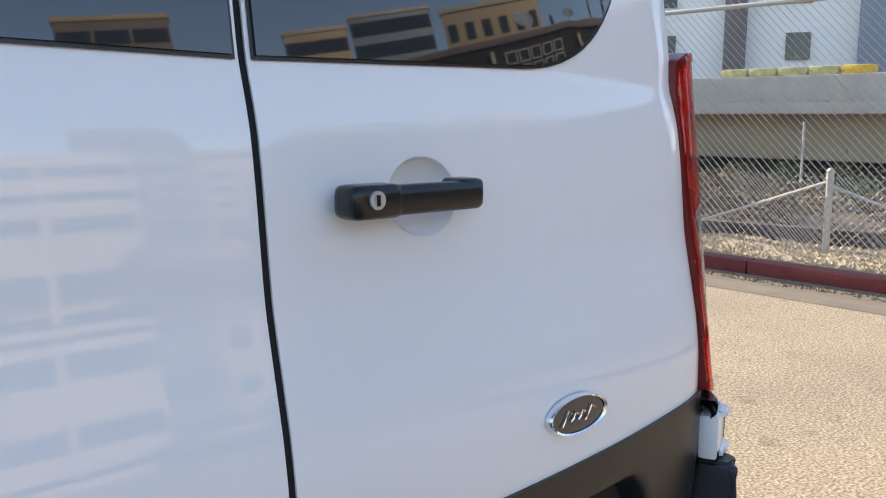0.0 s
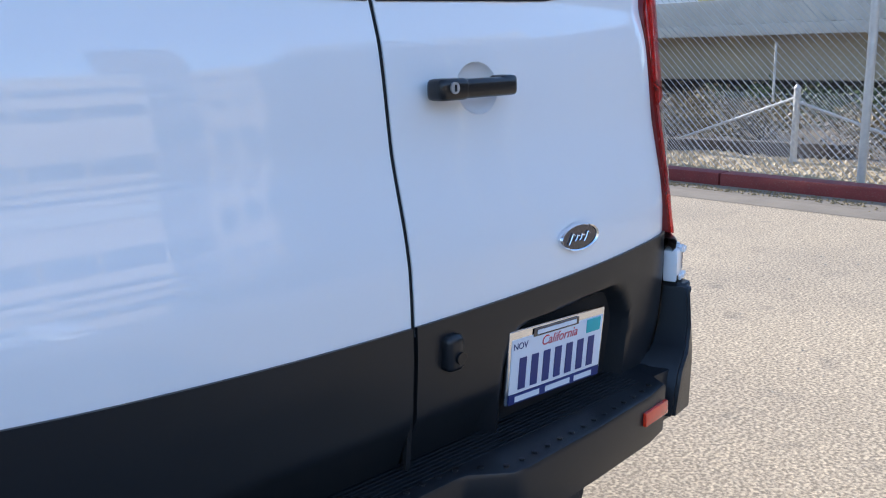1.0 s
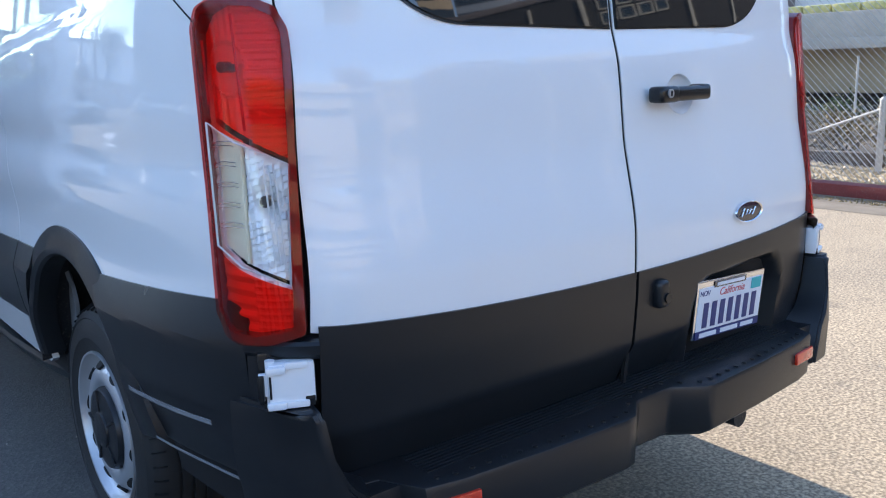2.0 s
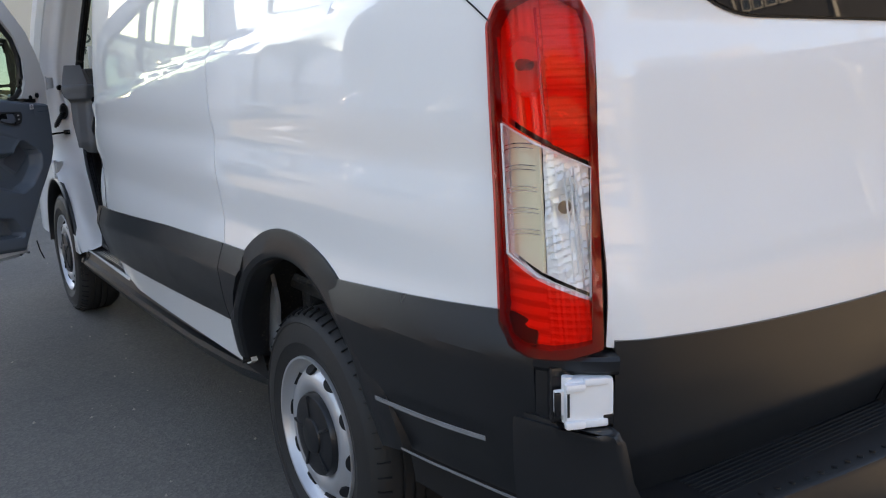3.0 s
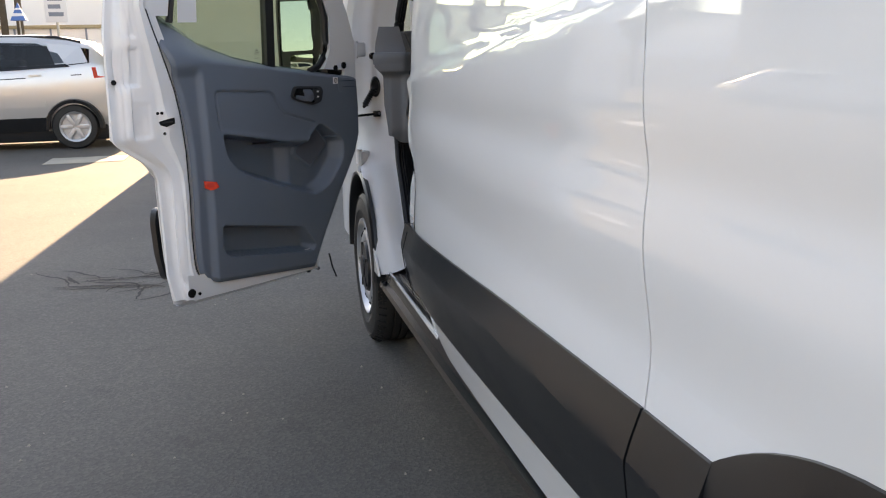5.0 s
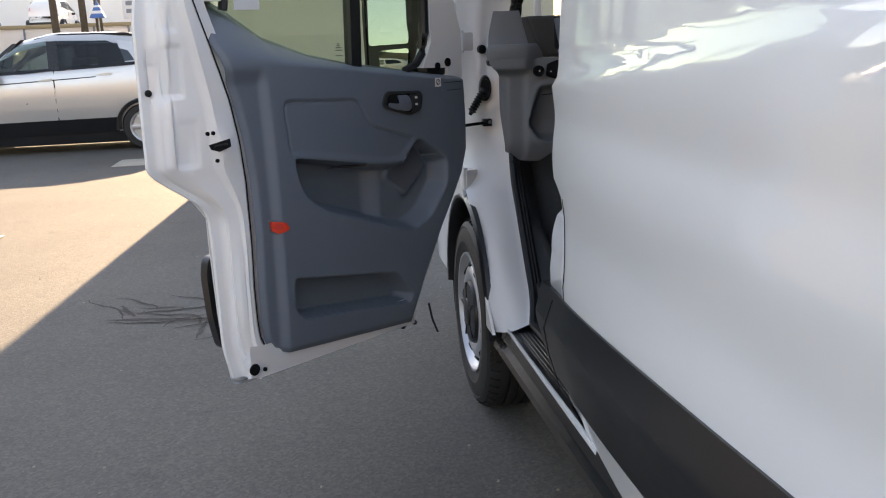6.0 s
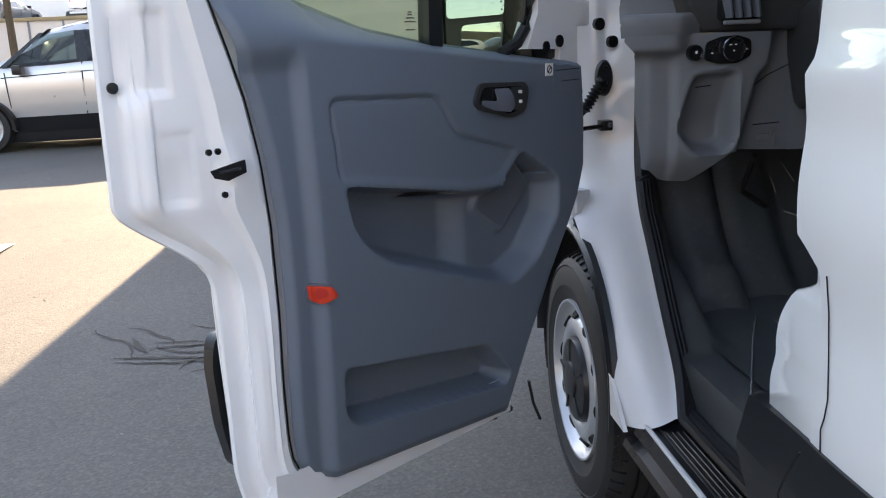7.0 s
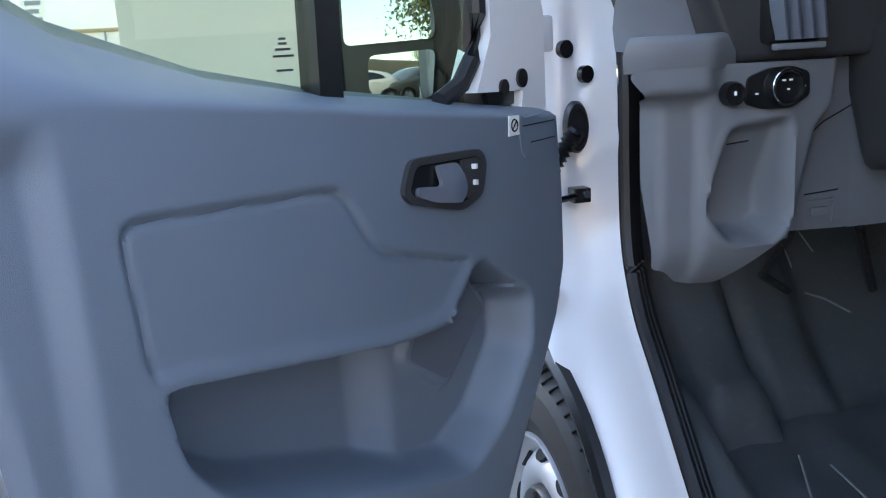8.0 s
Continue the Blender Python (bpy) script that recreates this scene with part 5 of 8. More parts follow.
part("label_plate", sheet([(0.453, 1.224), (0.427, 1.223), (0.428, 1.197), (0.454, 1.197)], on_door(0.0065), 0.002, 0.02), WHITE_TEXT, door, "small white warning label")
bm = bmesh.new()
tube(bm, [dp(0.4405 + 0.008 * math.cos(a), 1.2105 + 0.008 * math.sin(a), 0.0068) for a in np.linspace(0, 6.0, 12)], 0.0012, 4, True)
tube(bm, [dp(0.446, 1.205, 0.0068), dp(0.435, 1.216, 0.0068)], 0.0012, 4)
part("label_mark", bm, GAP, door)
for z in (1.207, 1.183):
    bm = bmesh.new()
    tube(bm, [laid(0.002)(u, z, 0) for u in np.linspace(0.33, 0.418 if z > 1.2 else 0.40, 6)], 0.0009, 4)
    part("cap_line", bm, GAP, door)

# window: glass, divider, seals, paper
part("window", sheet([(0.44, 1.22), (1.20, 1.27), (1.22, 1.44), (1.08, 1.98), (0.85, 1.98), (0.42, 1.53)], on_door(-0.075), 0.004, 0.2), DOOR_GLASS, door, "green tinted side window").visible_shadow = False
part("divider", sheet([(0.738, 1.25), (0.700, 1.25), (0.672, 1.98), (0.715, 1.98)], on_door(-0.062), 0.03, 0.2), BLACK, door, "black window divider")
bm = bmesh.new()
tube(bm, [dp(u, z, -0.058) for u, z in ((0.52, 1.25), (0.47, 1.268), (0.44, 1.30), (0.422, 1.36), (0.42, 1.46), (0.46, 1.56), (0.72, 1.84), (0.86, 1.97))], 0.013, 8)
part("window_seal", bm, SEAL, door, "black window rubber")
bm = bmesh.new()
tube(bm, [dp(u, z, -0.066) for u, z in ((1.165, 1.43), (1.13, 1.62), (1.08, 1.95))], 0.012, 8)
part("window_seal", bm, SEAL, door, "black window rubber")
part("upper_frame", sheet([(1.18, 1.45), (1.30, 1.45), (1.16, 2.02), (0.72, 2.05), (0.80, 1.97), (1.09, 1.96)], on_door(-0.05), 0.05, 0.2), WHITE_JAMB, door, "white window frame of the door")
part("paper", sheet([(1.125, 1.43), (1.045, 1.432), (1.03, 1.70), (1.105, 1.70)], on_door(-0.072), 0.001, 0.1), WHITE_TEXT, door, "white paper sheet taped to the glass")
for k, (w, z) in enumerate(((0.010, 1.338), (0.012, 1.333), (0.022, 1.327), (0.030, 1.320), (0.024, 1.305))):
    bm = bmesh.new()
    door_block(bm, 0.779 - w / 2, 0.779 + w / 2, z - 0.0012, z + 0.0012, -0.0715, -0.0705, 0)
    part("glass_mark", bm, DASH_DARK, door)

# mirror on the outside of the door, its glass turned back
mirror = empty("door_mirror", dp(0.40, 1.20, -0.16))
mirror.parent = van
MF = (DOOR_D * math.cos(radians(18)) + DOOR_N * math.sin(radians(18)))
MS = (DOOR_N * math.cos(radians(18)) - DOOR_D * math.sin(radians(18)))


def mp(s, z, d=0.0):
    """A place on the mirror: s from its inner edge outwards, d in front of the glass."""
    return dp(0.40, z, -0.14) - MS * s + MF * d


bm = bmesh.new()
rows = []
for z, k in ((1.215, 0.55), (1.222, 0.80), (1.24, 0.95), (1.27, 1.0), (1.40, 1.02), (1.52, 1.0), (1.55, 0.93), (1.565, 0.8), (1.572, 0.5)):
    c, w = 0.074, 0.092 * k
    rows.append([bm.verts.new(mp(s, z, d)) for s, d in ((c - w, 0.006), (c - w, -0.03 * k), (c - w * 0.8, -0.08 * k), (c - w * 0.3, -0.11 * k), (c + w * 0.3, -0.11 * k), (c + w * 0.8, -0.08 * k), (c + w, -0.03 * k), (c + w, 0.006), (c + w * 0.9, 0.008), (c + w * 0.86, 0.002), (c - w * 0.86, 0.002), (c - w * 0.9, 0.008))])
for p, q in zip(rows, rows[1:]):
    for i in range(12):
        j = (i + 1) % 12
        bm.faces.new((p[i], p[j], q[j], q[i]))
bm.faces.new(rows[0])
bm.faces.new(rows[-1])
bmesh.ops.recalc_face_normals(bm, faces=bm.faces)
part("mirror_body", bm, BLACK, mirror, "black mirror housing", 40)
part("mirror_glass", sheet(rounded([(0.002, 1.332), (0.146, 1.328), (0.147, 1.545), (0.004, 1.545)], 0.012, 4), lambda u, v, d: mp(u, v, 0.012 - 0.05 * (v - 1.33) + d), 0.003, 0.1), MIRROR, mirror, "flat upper mirror glass")
part("spotter_glass", sheet(rounded([(0.004, 1.317), (0.110, 1.312), (0.112, 1.262), (0.100, 1.250), (0.012, 1.247)], 0.012, 4), lambda u, v, d: mp(u, v, 0.010 + d - 0.015 * (v - 1.28) - 0.5 * (v - 1.28) ** 2 - 0.3 * (u - 0.06) ** 2), 0.003, 0.012), MIRROR, mirror, "small lower spotter mirror")
bm = bmesh.new()
for o, p in ((0, 1),):
    ring = []
    for z, u0, u1 in ((1.225, 0.40, 0.31), (1.30, 0.425, 0.315), (1.40, 0.43, 0.335), (1.50, 0.43, 0.375), (1.56, 0.44, 0.42)):
        ring.append([bm.verts.new(dp(u, z, off)) for u, off in ((u0, -0.062), (u1, -0.058), (u1, -0.09), (u1 + 0.02, -0.15), (u0 - 0.02, -0.15), (u0 - 0.004, -0.08))])
    for a_, b_ in zip(ring, ring[1:]):
        for i in range(6):
            j = (i + 1) % 6
            bm.faces.new((a_[i], a_[j], b_[j], b_[i]))
    bm.faces.new(ring[0])
    bm.faces.new(ring[-1])
bmesh.ops.recalc_face_normals(bm, faces=bm.faces)
bmesh.ops.bevel(bm, geom=list(bm.edges), offset=0.006, segments=2, affect="EDGES")
part("mirror_arm", bm, BLACK, mirror, "black mirror foot", 50)

# ---- front pillar, sill and fender ----
E_IN = [(-0.74, 3.90, 2.0), (-0.765, 4.27, 1.58), (-0.775, 4.395, 1.40), (-0.785, 4.38, 1.20), (-0.79, 4.37, 1.05), (-0.797, 4.345, 0.94), (-0.803, 4.29, 0.84), (-0.808, 4.21, 0.755), (-0.816, 4.08, 0.615), (-0.825, 3.98, 0.52), (-0.85, 3.89, 0.455)]
E_OUT = [(-0.90, 3.98, 2.0), (-0.94, 4.36, 1.58), (-0.955, 4.44, 1.40), (-0.955, 4.44, 1.20), (-0.957, 4.44, 1.05), (-0.957, 4.435, 0.94), (-0.957, 4.41, 0.865), (-0.957, 4.27, 0.775), (-0.957, 4.11, 0.63), (-0.955, 4.02, 0.50), (-0.945, 3.95, 0.42)]


def dense(points, n=5):
    out = []
    p = [Vector(points[0])] + [Vector(q) for q in points] + [Vector(points[-1])]
    for i in range(1, len(p) - 2):
        for j in range(n):
            t = j / n
            a, b, c, d = p[i - 1 : i + 3]
            out.append(0.5 * (2 * b + (c - a) * t + (2 * a - 5 * b + 4 * c - d) * t * t + (3 * b - a - 3 * c + d) * t ** 3))
    return out + [Vector(points[-1])]


ein, eout = dense(E_IN, 9), dense(E_OUT, 9)
bm = bmesh.new()
rows = []
for a, b in zip(eout, ein):
    row = []
    for t in (0, 0.04, 0.1, 0.18, 0.26, 0.34, 0.42, 0.5, 0.56, 0.62, 0.68, 0.76, 0.88, 0.96, 1.0):
        p = a.lerp(b, t)
        low = smoothstep((0.95 - p.z) / 0.15)
        bulge = 0.03 * math.sin(math.pi * min(1, t * 1.05)) * (0.25 + 0.75 * low)
        # pressed ridge and hollows round the plugs
        press = 0.010 * smoothstep(1.3 - abs(t - 0.42) / 0.12) * smoothstep((p.z - 1.0) / 0.05) - 0.008 * smoothstep(1.3 - abs(t - 0.62) / 0.1) * smoothstep(1.4 - abs(p.z - 1.28) / 0.06)
        press += 0.006 * smoothstep(1.3 - abs(p.z - 1.02 - 0.12 * t) / 0.014)
        row.append(bm.verts.new(p + Vector((-0.35 * bulge, -bulge - press, 0.004 * math.sin(9 * t) * (1 - low)))))
    rows.append(row)
for p, q in zip(rows, rows[1:]):
    for i in range(len(p) - 1):
        bm.faces.new((p[i], p[i + 1], q[i + 1], q[i]))
bmesh.ops.recalc_face_normals(bm, faces=bm.faces)
part("hinge_pillar", bm, WHITE_JAMB, van, "white front hinge pillar", 70)
for k, (dx, dy, r) in enumerate(((0.008, 0.004, 0.012), (0.024, 0.02, 0.010), (0.036, 0.034, 0.012))):
    bm = bmesh.new()
    path = [p + Vector((dx, dy - 0.02, 0.003)) for p in ein] + [Vector((-0.845 + dx, y, 0.452)) for y in (3.8, 3.6, 3.4, 3.2)]
    tube(bm, path, r, 7)
    part("door_seal", bm, SEAL, van, "black ribbed door seal")
for u, (x, y, z, r) in enumerate(((-0.846, 4.372, 1.258, 0.0125), (-0.872, 4.40, 1.302, 0.013))):
    bm = bmesh.new()
    disc(bm, r * 1.2, 0.012, pose(x, y + 0.006, z, 90, 0, 20), 18)
    part("plug", bm, BLACK_SMOOTH, van, "black rubber plug")
bm = bmesh.new()
lathe(bm, [(1.0, 0.0), (1.0, 0.012), (0.9, 0.018), (0.72, 0.018), (0.68, 0.010), (0.0, 0.010)], pose(-0.872, 4.37, 1.17, 90) @ Matrix.Diagonal((0.022, 0.045, 1, 1)), 28)
lathe(bm, [(0.006, -0.10), (0.008, -0.092)] + [(0.016 if k % 2 else 0.010, -0.088 + 0.005 * k) for k in range(18)] + [(0.012, 0.004)], pose(-0.878, 4.352, 1.165, 12, 30), 16)
part("wiring_boot", bm, BLACK, van, "black wiring boot")
bm = bmesh.new()
block(bm, (-0.018, -0.012, -0.013), (0.014, 0.02, 0.013), 0.003, pose(-0.868, 4.355, 1.052))
tube(bm, [(-0.87, 4.352, 1.052), (-0.93, 4.33, 1.050), (-0.97, 4.31, 1.048)], 0.006)
part("check_strap", bm, BLACK_SMOOTH, van, "black door check strap")
bm = bmesh.new()
disc(bm, 0.007, 0.008, pose(-0.862, 4.345, 1.054, 90), 12)
part("bolt", bm, CHROME, van)
for z in (0.86, 1.33):
    bm = bmesh.new()
    block(bm, (-0.03, -0.02, -0.03), (0.02, 0.02, 0.03), 0.006, pose(-0.935, 4.37, z, 0, 0, 30))
    disc(bm, 0.011, 0.075, pose(-0.955, 4.355, z), 14)
    part("hinge", bm, WHITE_JAMB, van, "white door hinge")

# sill
bm = bmesh.new()
block(bm, (-0.920, 3.05, 0.41), (-0.911, 3.965, 0.441), 0.003)
part("sill_lip", bm, WHITE_JAMB, van, "white sill edge")
bm = bmesh.new()
block(bm, (-0.893, 3.02, 0.38), (-0.80, 3.915, 0.437), 0.008)
part("scuff_plate", bm, BLACK, van, "black sill scuff plate")
bm = bmesh.new()
for k in range(5):
    tube(bm, [(-0.884 + 0.012 * k, 3.86, 0.438), (-0.884 + 0.012 * k, 3.1, 0.438)], 0.0025, 5)
part("scuff_rib", bm, BLACK, van)

# shut face of the rear pillar of the opening
bm = bmesh.new()
rows = []
jamb = [(3.10, 2.04), (3.19, 1.35), (3.203, 1.25), (3.212, 1.18), (3.216, 1.13), (3.230, 1.08), (3.230, 1.04), (3.222, 1.0), (3.222, 0.966), (3.236, 0.952), (3.262, 0.940), (3.292, 0.926), (3.318, 0.890), (3.322, 0.855), (3.318, 0.83), (3.328, 0.79), (3.330, 0.745), (3.337, 0.70), (3.336, 0.56), (3.336, 0.44)]
jm = dense([(0, y, z) for y, z in jamb], 4)
for p in jm:
    x = -hull(along(min(p.y, 3.30)), p.z).x - 0.003
    back = 3.12
    rows.append([bm.verts.new(q) for q in ((hull(along(back), p.z).x + 0.005, back, p.z), (-x + 0.004, p.y - 0.012, p.z), (-x + 0.012, p.y, p.z), (-x + 0.05, p.y - 0.012, p.z), (-x + 0.12, p.y - 0.03, p.z), (-x + 0.125, 3.0, p.z))])
for p, q in zip(rows, rows[1:]):
    for i in range(5):
        bm.faces.new((p[i], p[i + 1], q[i + 1], q[i]))
bmesh.ops.recalc_face_normals(bm, faces=bm.faces)
part("pillar_face", bm, WHITE, van, "white rear pillar of the door opening", 60)
bm = bmesh.new()
tube(bm, [hull(along(y), z, 0.0015) for y, z in ((3.168, 0.986), (3.168, 0.94), (3.158, 0.885), (3.145, 0.835), (3.148, 0.81), (3.156, 0.79), (3.155, 0.759))], 0.0010, 5)
part("panel_seam", bm, GAP, van, "fine dark seam in the side panel")
bm = bmesh.new()
tube(bm, [on_clad()(along(y), z, 0.0215) for y, z in ((3.156, 0.76), (3.17, 0.72), (3.175, 0.69), (3.165, 0.63), (3.145, 0.55))], 0.0016, 5)
part("cladding_seam", bm, GAP, van, "dark seam in the side cladding")

# front fender with the wheel opening, nose, windscreen, passenger side
fender = [(3.92, 0.42), (5.30, 0.42), (5.42, 0.70), (5.36, 1.05), (5.0, 1.18), (4.46, 1.28), (4.43, 0.86)]
fcut = [(4.40 + 0.385 * math.cos(a), 0.41 + 0.385 * math.sin(a)) for a in np.linspace(math.pi, 0, 14)]
fcut = [(4.015, 0.2)] + fcut + [(4.785, 0.2)]
for sign in (-1, 1):
    part("front_fender", sheet(fender, lambda u, v, d: Vector((sign * (0.962 - 0.25 * max(0, u - 4.9) ** 2 + d), u, v)), 0.01, 0.08, [fcut]), WHITE, van, "white front fender")
    bm = bmesh.new()
    rows = []
    for a in np.linspace(radians(-5), radians(186), 30):
        rows.append([bm.verts.new((sign * x, 4.40 + r * math.cos(a), 0.41 + r * math.sin(a))) for x, r in ((0.90, 0.366), (0.952, 0.366), (0.962, 0.370), (0.964, 0.380), (0.955, 0.392), (0.94, 0.394))])
    for p, q in zip(rows, rows[1:]):
        for i in range(5):
            bm.faces.new((p[i], p[i + 1], q[i + 1], q[i]))
    bmesh.ops.recalc_face_normals(bm, faces=bm.faces)
    part("front_arch", bm, BLACK, van, "black front wheel arch lip", 30)
    bm = bmesh.new()
    rows = []
    for a in np.linspace(radians(-25), radians(205), 26):
        rows.append([bm.verts.new((sign * x, 4.40 + r * math.cos(a), 0.41 + r * math.sin(a))) for x, r in ((0.945, 0.368), (0.835, 0.366), (0.825, 0.34), (0.82, 0.03))])
    for p, q in zip(rows, rows[1:]):
        for i in range(3):
            bm.faces.new((p[i], q[i], q[i + 1], p[i + 1]))
    part("wheel_house", bm, DARK_METAL, van, "dark front wheel house")
bm = bmesh.new()
rows = []
for y, z0, z1, w in ((4.46, 1.02, 1.30, 0.955), (4.9, 0.98, 1.21, 0.94), (5.2, 0.6, 1.12, 0.90), (5.40, 0.5, 0.98, 0.82), (5.46, 0.42, 0.75, 0.78)):
    rows.append([bm.verts.new((w * math.cos(a) , y, z0 + (z1 - z0) * math.sin(a) ** 0.6)) for a in np.linspace(0.001, math.pi - 0.001, 15)])
for p, q in zip(rows, rows[1:]):
    for i in range(14):
        bm.faces.new((p[i], p[i + 1], q[i + 1], q[i]))
bm.faces.new(rows[-1])
bmesh.ops.recalc_face_normals(bm, faces=bm.faces)
part("nose", bm, WHITE, van, "white hood and nose")
bm = bmesh.new()
vs = [bm.verts.new(p) for p in ((-0.88, 4.98, 1.20), (0.88, 4.98, 1.20), (0.78, 4.30, 2.06), (-0.78, 4.30, 2.06))]
bm.faces.new(vs)
part("windscreen", bm, CAR_GLASS, van, "raked windscreen").visible_shadow = False
bm = bmesh.new()
tube(bm, [(-0.93, 4.96, 1.20), (-0.90, 4.62, 1.68), (-0.86, 4.36, 2.05)], 0.045, 8)
part("screen_pillar", bm, WHITE, van, "white windscreen pillar")
pd = [(3.165, 0.45), (4.0, 0.45), (4.1, 0.7), (4.42, 0.95), (4.42, 1.36), (4.36, 2.0), (3.165, 2.03)]
pdoor = part("passenger_door", sheet(pd, lambda u, v, d: Vector((soft_interp(v, SIDE_Z, SIDE_X) * 0.985 + d, u, v)), 0.05, 0.1), WHITE, van, "white closed passenger door")
part("window", sheet([(3.25, 1.38), (4.36, 1.30), (4.30, 1.92), (3.25, 1.95)], lambda u, v, d: Vector((soft_interp(v, SIDE_Z, SIDE_X) * 0.985 + 0.006 + d, u, v)), 0.003, 0.1), TINT, pdoor, "dark passenger window")

# ---- cabin ----
bm = bmesh.new()
block(bm, (-0.80, 2.5, 0.36), (0.85, 4.30, 0.555), 0.01)
part("cabin_floor", bm, CARPET, van, "black cabin floor")
bm = bmesh.new()
rows = []
for y in np.linspace(4.0, 4.95, 60):
    row = []
    for x in np.linspace(-0.80, 0.85, 90):
        z = 0.556 + 0.55 * smoothstep((y - 4.28) / 0.5)
        hump = 0.15 * math.exp(-((x + 0.735) / 0.055) ** 6) * smoothstep((y - 4.0) / 0.3)
        hump += 0.12 * math.exp(-((x + 0.590) / 0.078) ** 6) * smoothstep((y - 4.24) / 0.05)
        hump += 0.06 * math.exp(-((x + 0.42) / 0.075) ** 6) * smoothstep((y - 4.30) / 0.06)
        row.append(bm.verts.new((x, y, z + hump + 0.006 * noise.noise((x * 7, y * 7, 0)))))
    rows.append(row)
for p, q in zip(rows, rows[1:]):
    for i in range(89):
        bm.faces.new((p[i], p[i + 1], q[i + 1], q[i]))
part("footwell", bm, CARPET, van, "black moulded footwell carpet", 60)
bm = bmesh.new()
rows = [[bm.verts.new((x, y, 0.563 + 0.004 * math.sin(x * 40) + 0.015 * smoothstep((y - 4.2) / 0.1))) for x in np.linspace(-0.72, 0.1, 30)] for y in np.linspace(3.35, 4.31, 20)]
for p, q in zip(rows, rows[1:]):
    for i in range(29):
        bm.faces.new((p[i], p[i + 1], q[i + 1], q[i]))
part("floor_mat", bm, CARPET, van, "black rubber floor mat")
FILM = material("clear_floor_film", (0.26, 0.27, 0.265), 0.16, vary=0.2, scale=30, coat=0.6)
for ridge in (((-0.534, 4.184, 0.573), (-0.60, 4.06, 0.566), (-0.69, 3.88, 0.564), (-0.771, 3.714, 0.566)), ((-0.499, 4.144, 0.568), (-0.515, 4.05, 0.567), (-0.536, 3.958, 0.566)),
              ((-0.312, 4.485, 0.768), (-0.27, 4.475, 0.752), (-0.222, 4.455, 0.722)), ((-0.328, 4.555, 0.868), (-0.322, 4.535, 0.838), (-0.320, 4.52, 0.815)),
              ((-0.282, 4.57, 0.892), (-0.268, 4.55, 0.862), (-0.258, 4.535, 0.84))):
    bm = bmesh.new()
    tube(bm, ridge, 0.0028, 6)
    part("film_crease", bm, FILM, van, "shiny crease in the clear film over the floor")
bm = bmesh.new()
block(bm, (-0.80, 2.6, 0.50), (-0.30, 3.05, 0.86), 0.03)
part("seat_base", bm, BLACK, van, "black seat base")
bm = bmesh.new()
block(bm, (-0.80, 2.45, 0.5), (0.85, 2.5, 2.0), 0)
block(bm, (0.84, 2.5, 0.5), (0.86, 4.4, 1.4), 0)
block(bm, (-0.78, 4.93, 0.4), (0.85, 4.97, 1.2), 0)
part("bulkhead", bm, DASH_DARK, van, "dark cabin bulkhead")

DASH_X, DASH_Y = [-0.95, -0.76, -0.66, -0.58, -0.5, -0.2, 0.3, 0.8], [4.05, 4.055, 4.08, 4.13, 4.2, 4.23, 4.25, 4.25]
CUBBY = rounded([(-0.757, 1.184), (-0.652, 1.190), (-0.655, 1.03), (-0.684, 1.004), (-0.757, 1.010), (-0.795, 1.062), (-0.774, 1.14)], 0.018, 4)


def dash_face(u, v, d):
    """The dashboard's end: a column with a cubby, a lip under the cup holder, the knee panel set back beside it."""
    y = 4.066 + 0.10 * max(0.0, u + 0.70) * (u < -0.5) + 0.02 * (u >= -0.5)
    y += 0.05 * max(0.0, (1.02 - v) / 0.08) ** 2
    edge = float(np.interp(v, [0.9, 1.02, 1.17, 1.20, 1.3], [-0.675, -0.655, -0.615, -0.585, -0.575]))
    y += 0.045 * smoothstep((u - edge) / 0.03)
    y -= 0.026 * smoothstep((v - 1.226) / 0.016) * smoothstep((-0.765 - u) / 0.05)
    y += 0.030 * smoothstep((-0.855 - u) / 0.03) * smoothstep((1.236 - v) / 0.012)
    y += 0.012 * smoothstep((-0.792 - u) / 0.02) * smoothstep((1.232 - v) / 0.02)
    dip = float(poly_distance(CUBBY, u, v))
    y += 0.072 * smoothstep((dip + 0.002) / 0.02) * (0.45 + 0.55 * smoothstep((1.185 - v) / 0.12))
    y -= 0.004 * smoothstep(1 - abs(dip + 0.006) / 0.008)
    return Vector((u, y - d, v))


face = rounded([(-0.922, 1.272), (-0.927, 1.262), (-0.905, 1.238), (-0.880, 1.224), (-0.880, 1.11), (-0.866, 0.976), (-0.850, 0.974), (-0.815, 0.945), (-0.75, 0.938), (-0.70, 0.982), (-0.664, 1.008), (-0.50, 0.997), (-0.50, 1.268), (-0.74, 1.272)], 0.010, 3)
dash = part("dashboard", sheet(face, dash_face, 0.0, 0.0065), DASH, van, "grey dashboard end with an open cubby", 70)
part("knee_panel", sheet([(-0.502, 0.996), (0.8, 0.99), (0.8, 1.268), (-0.502, 1.268)], dash_face, 0.0, 0.03), DASH, dash, "grey panel under the steering column")
bm = bmesh.new()
rows = []
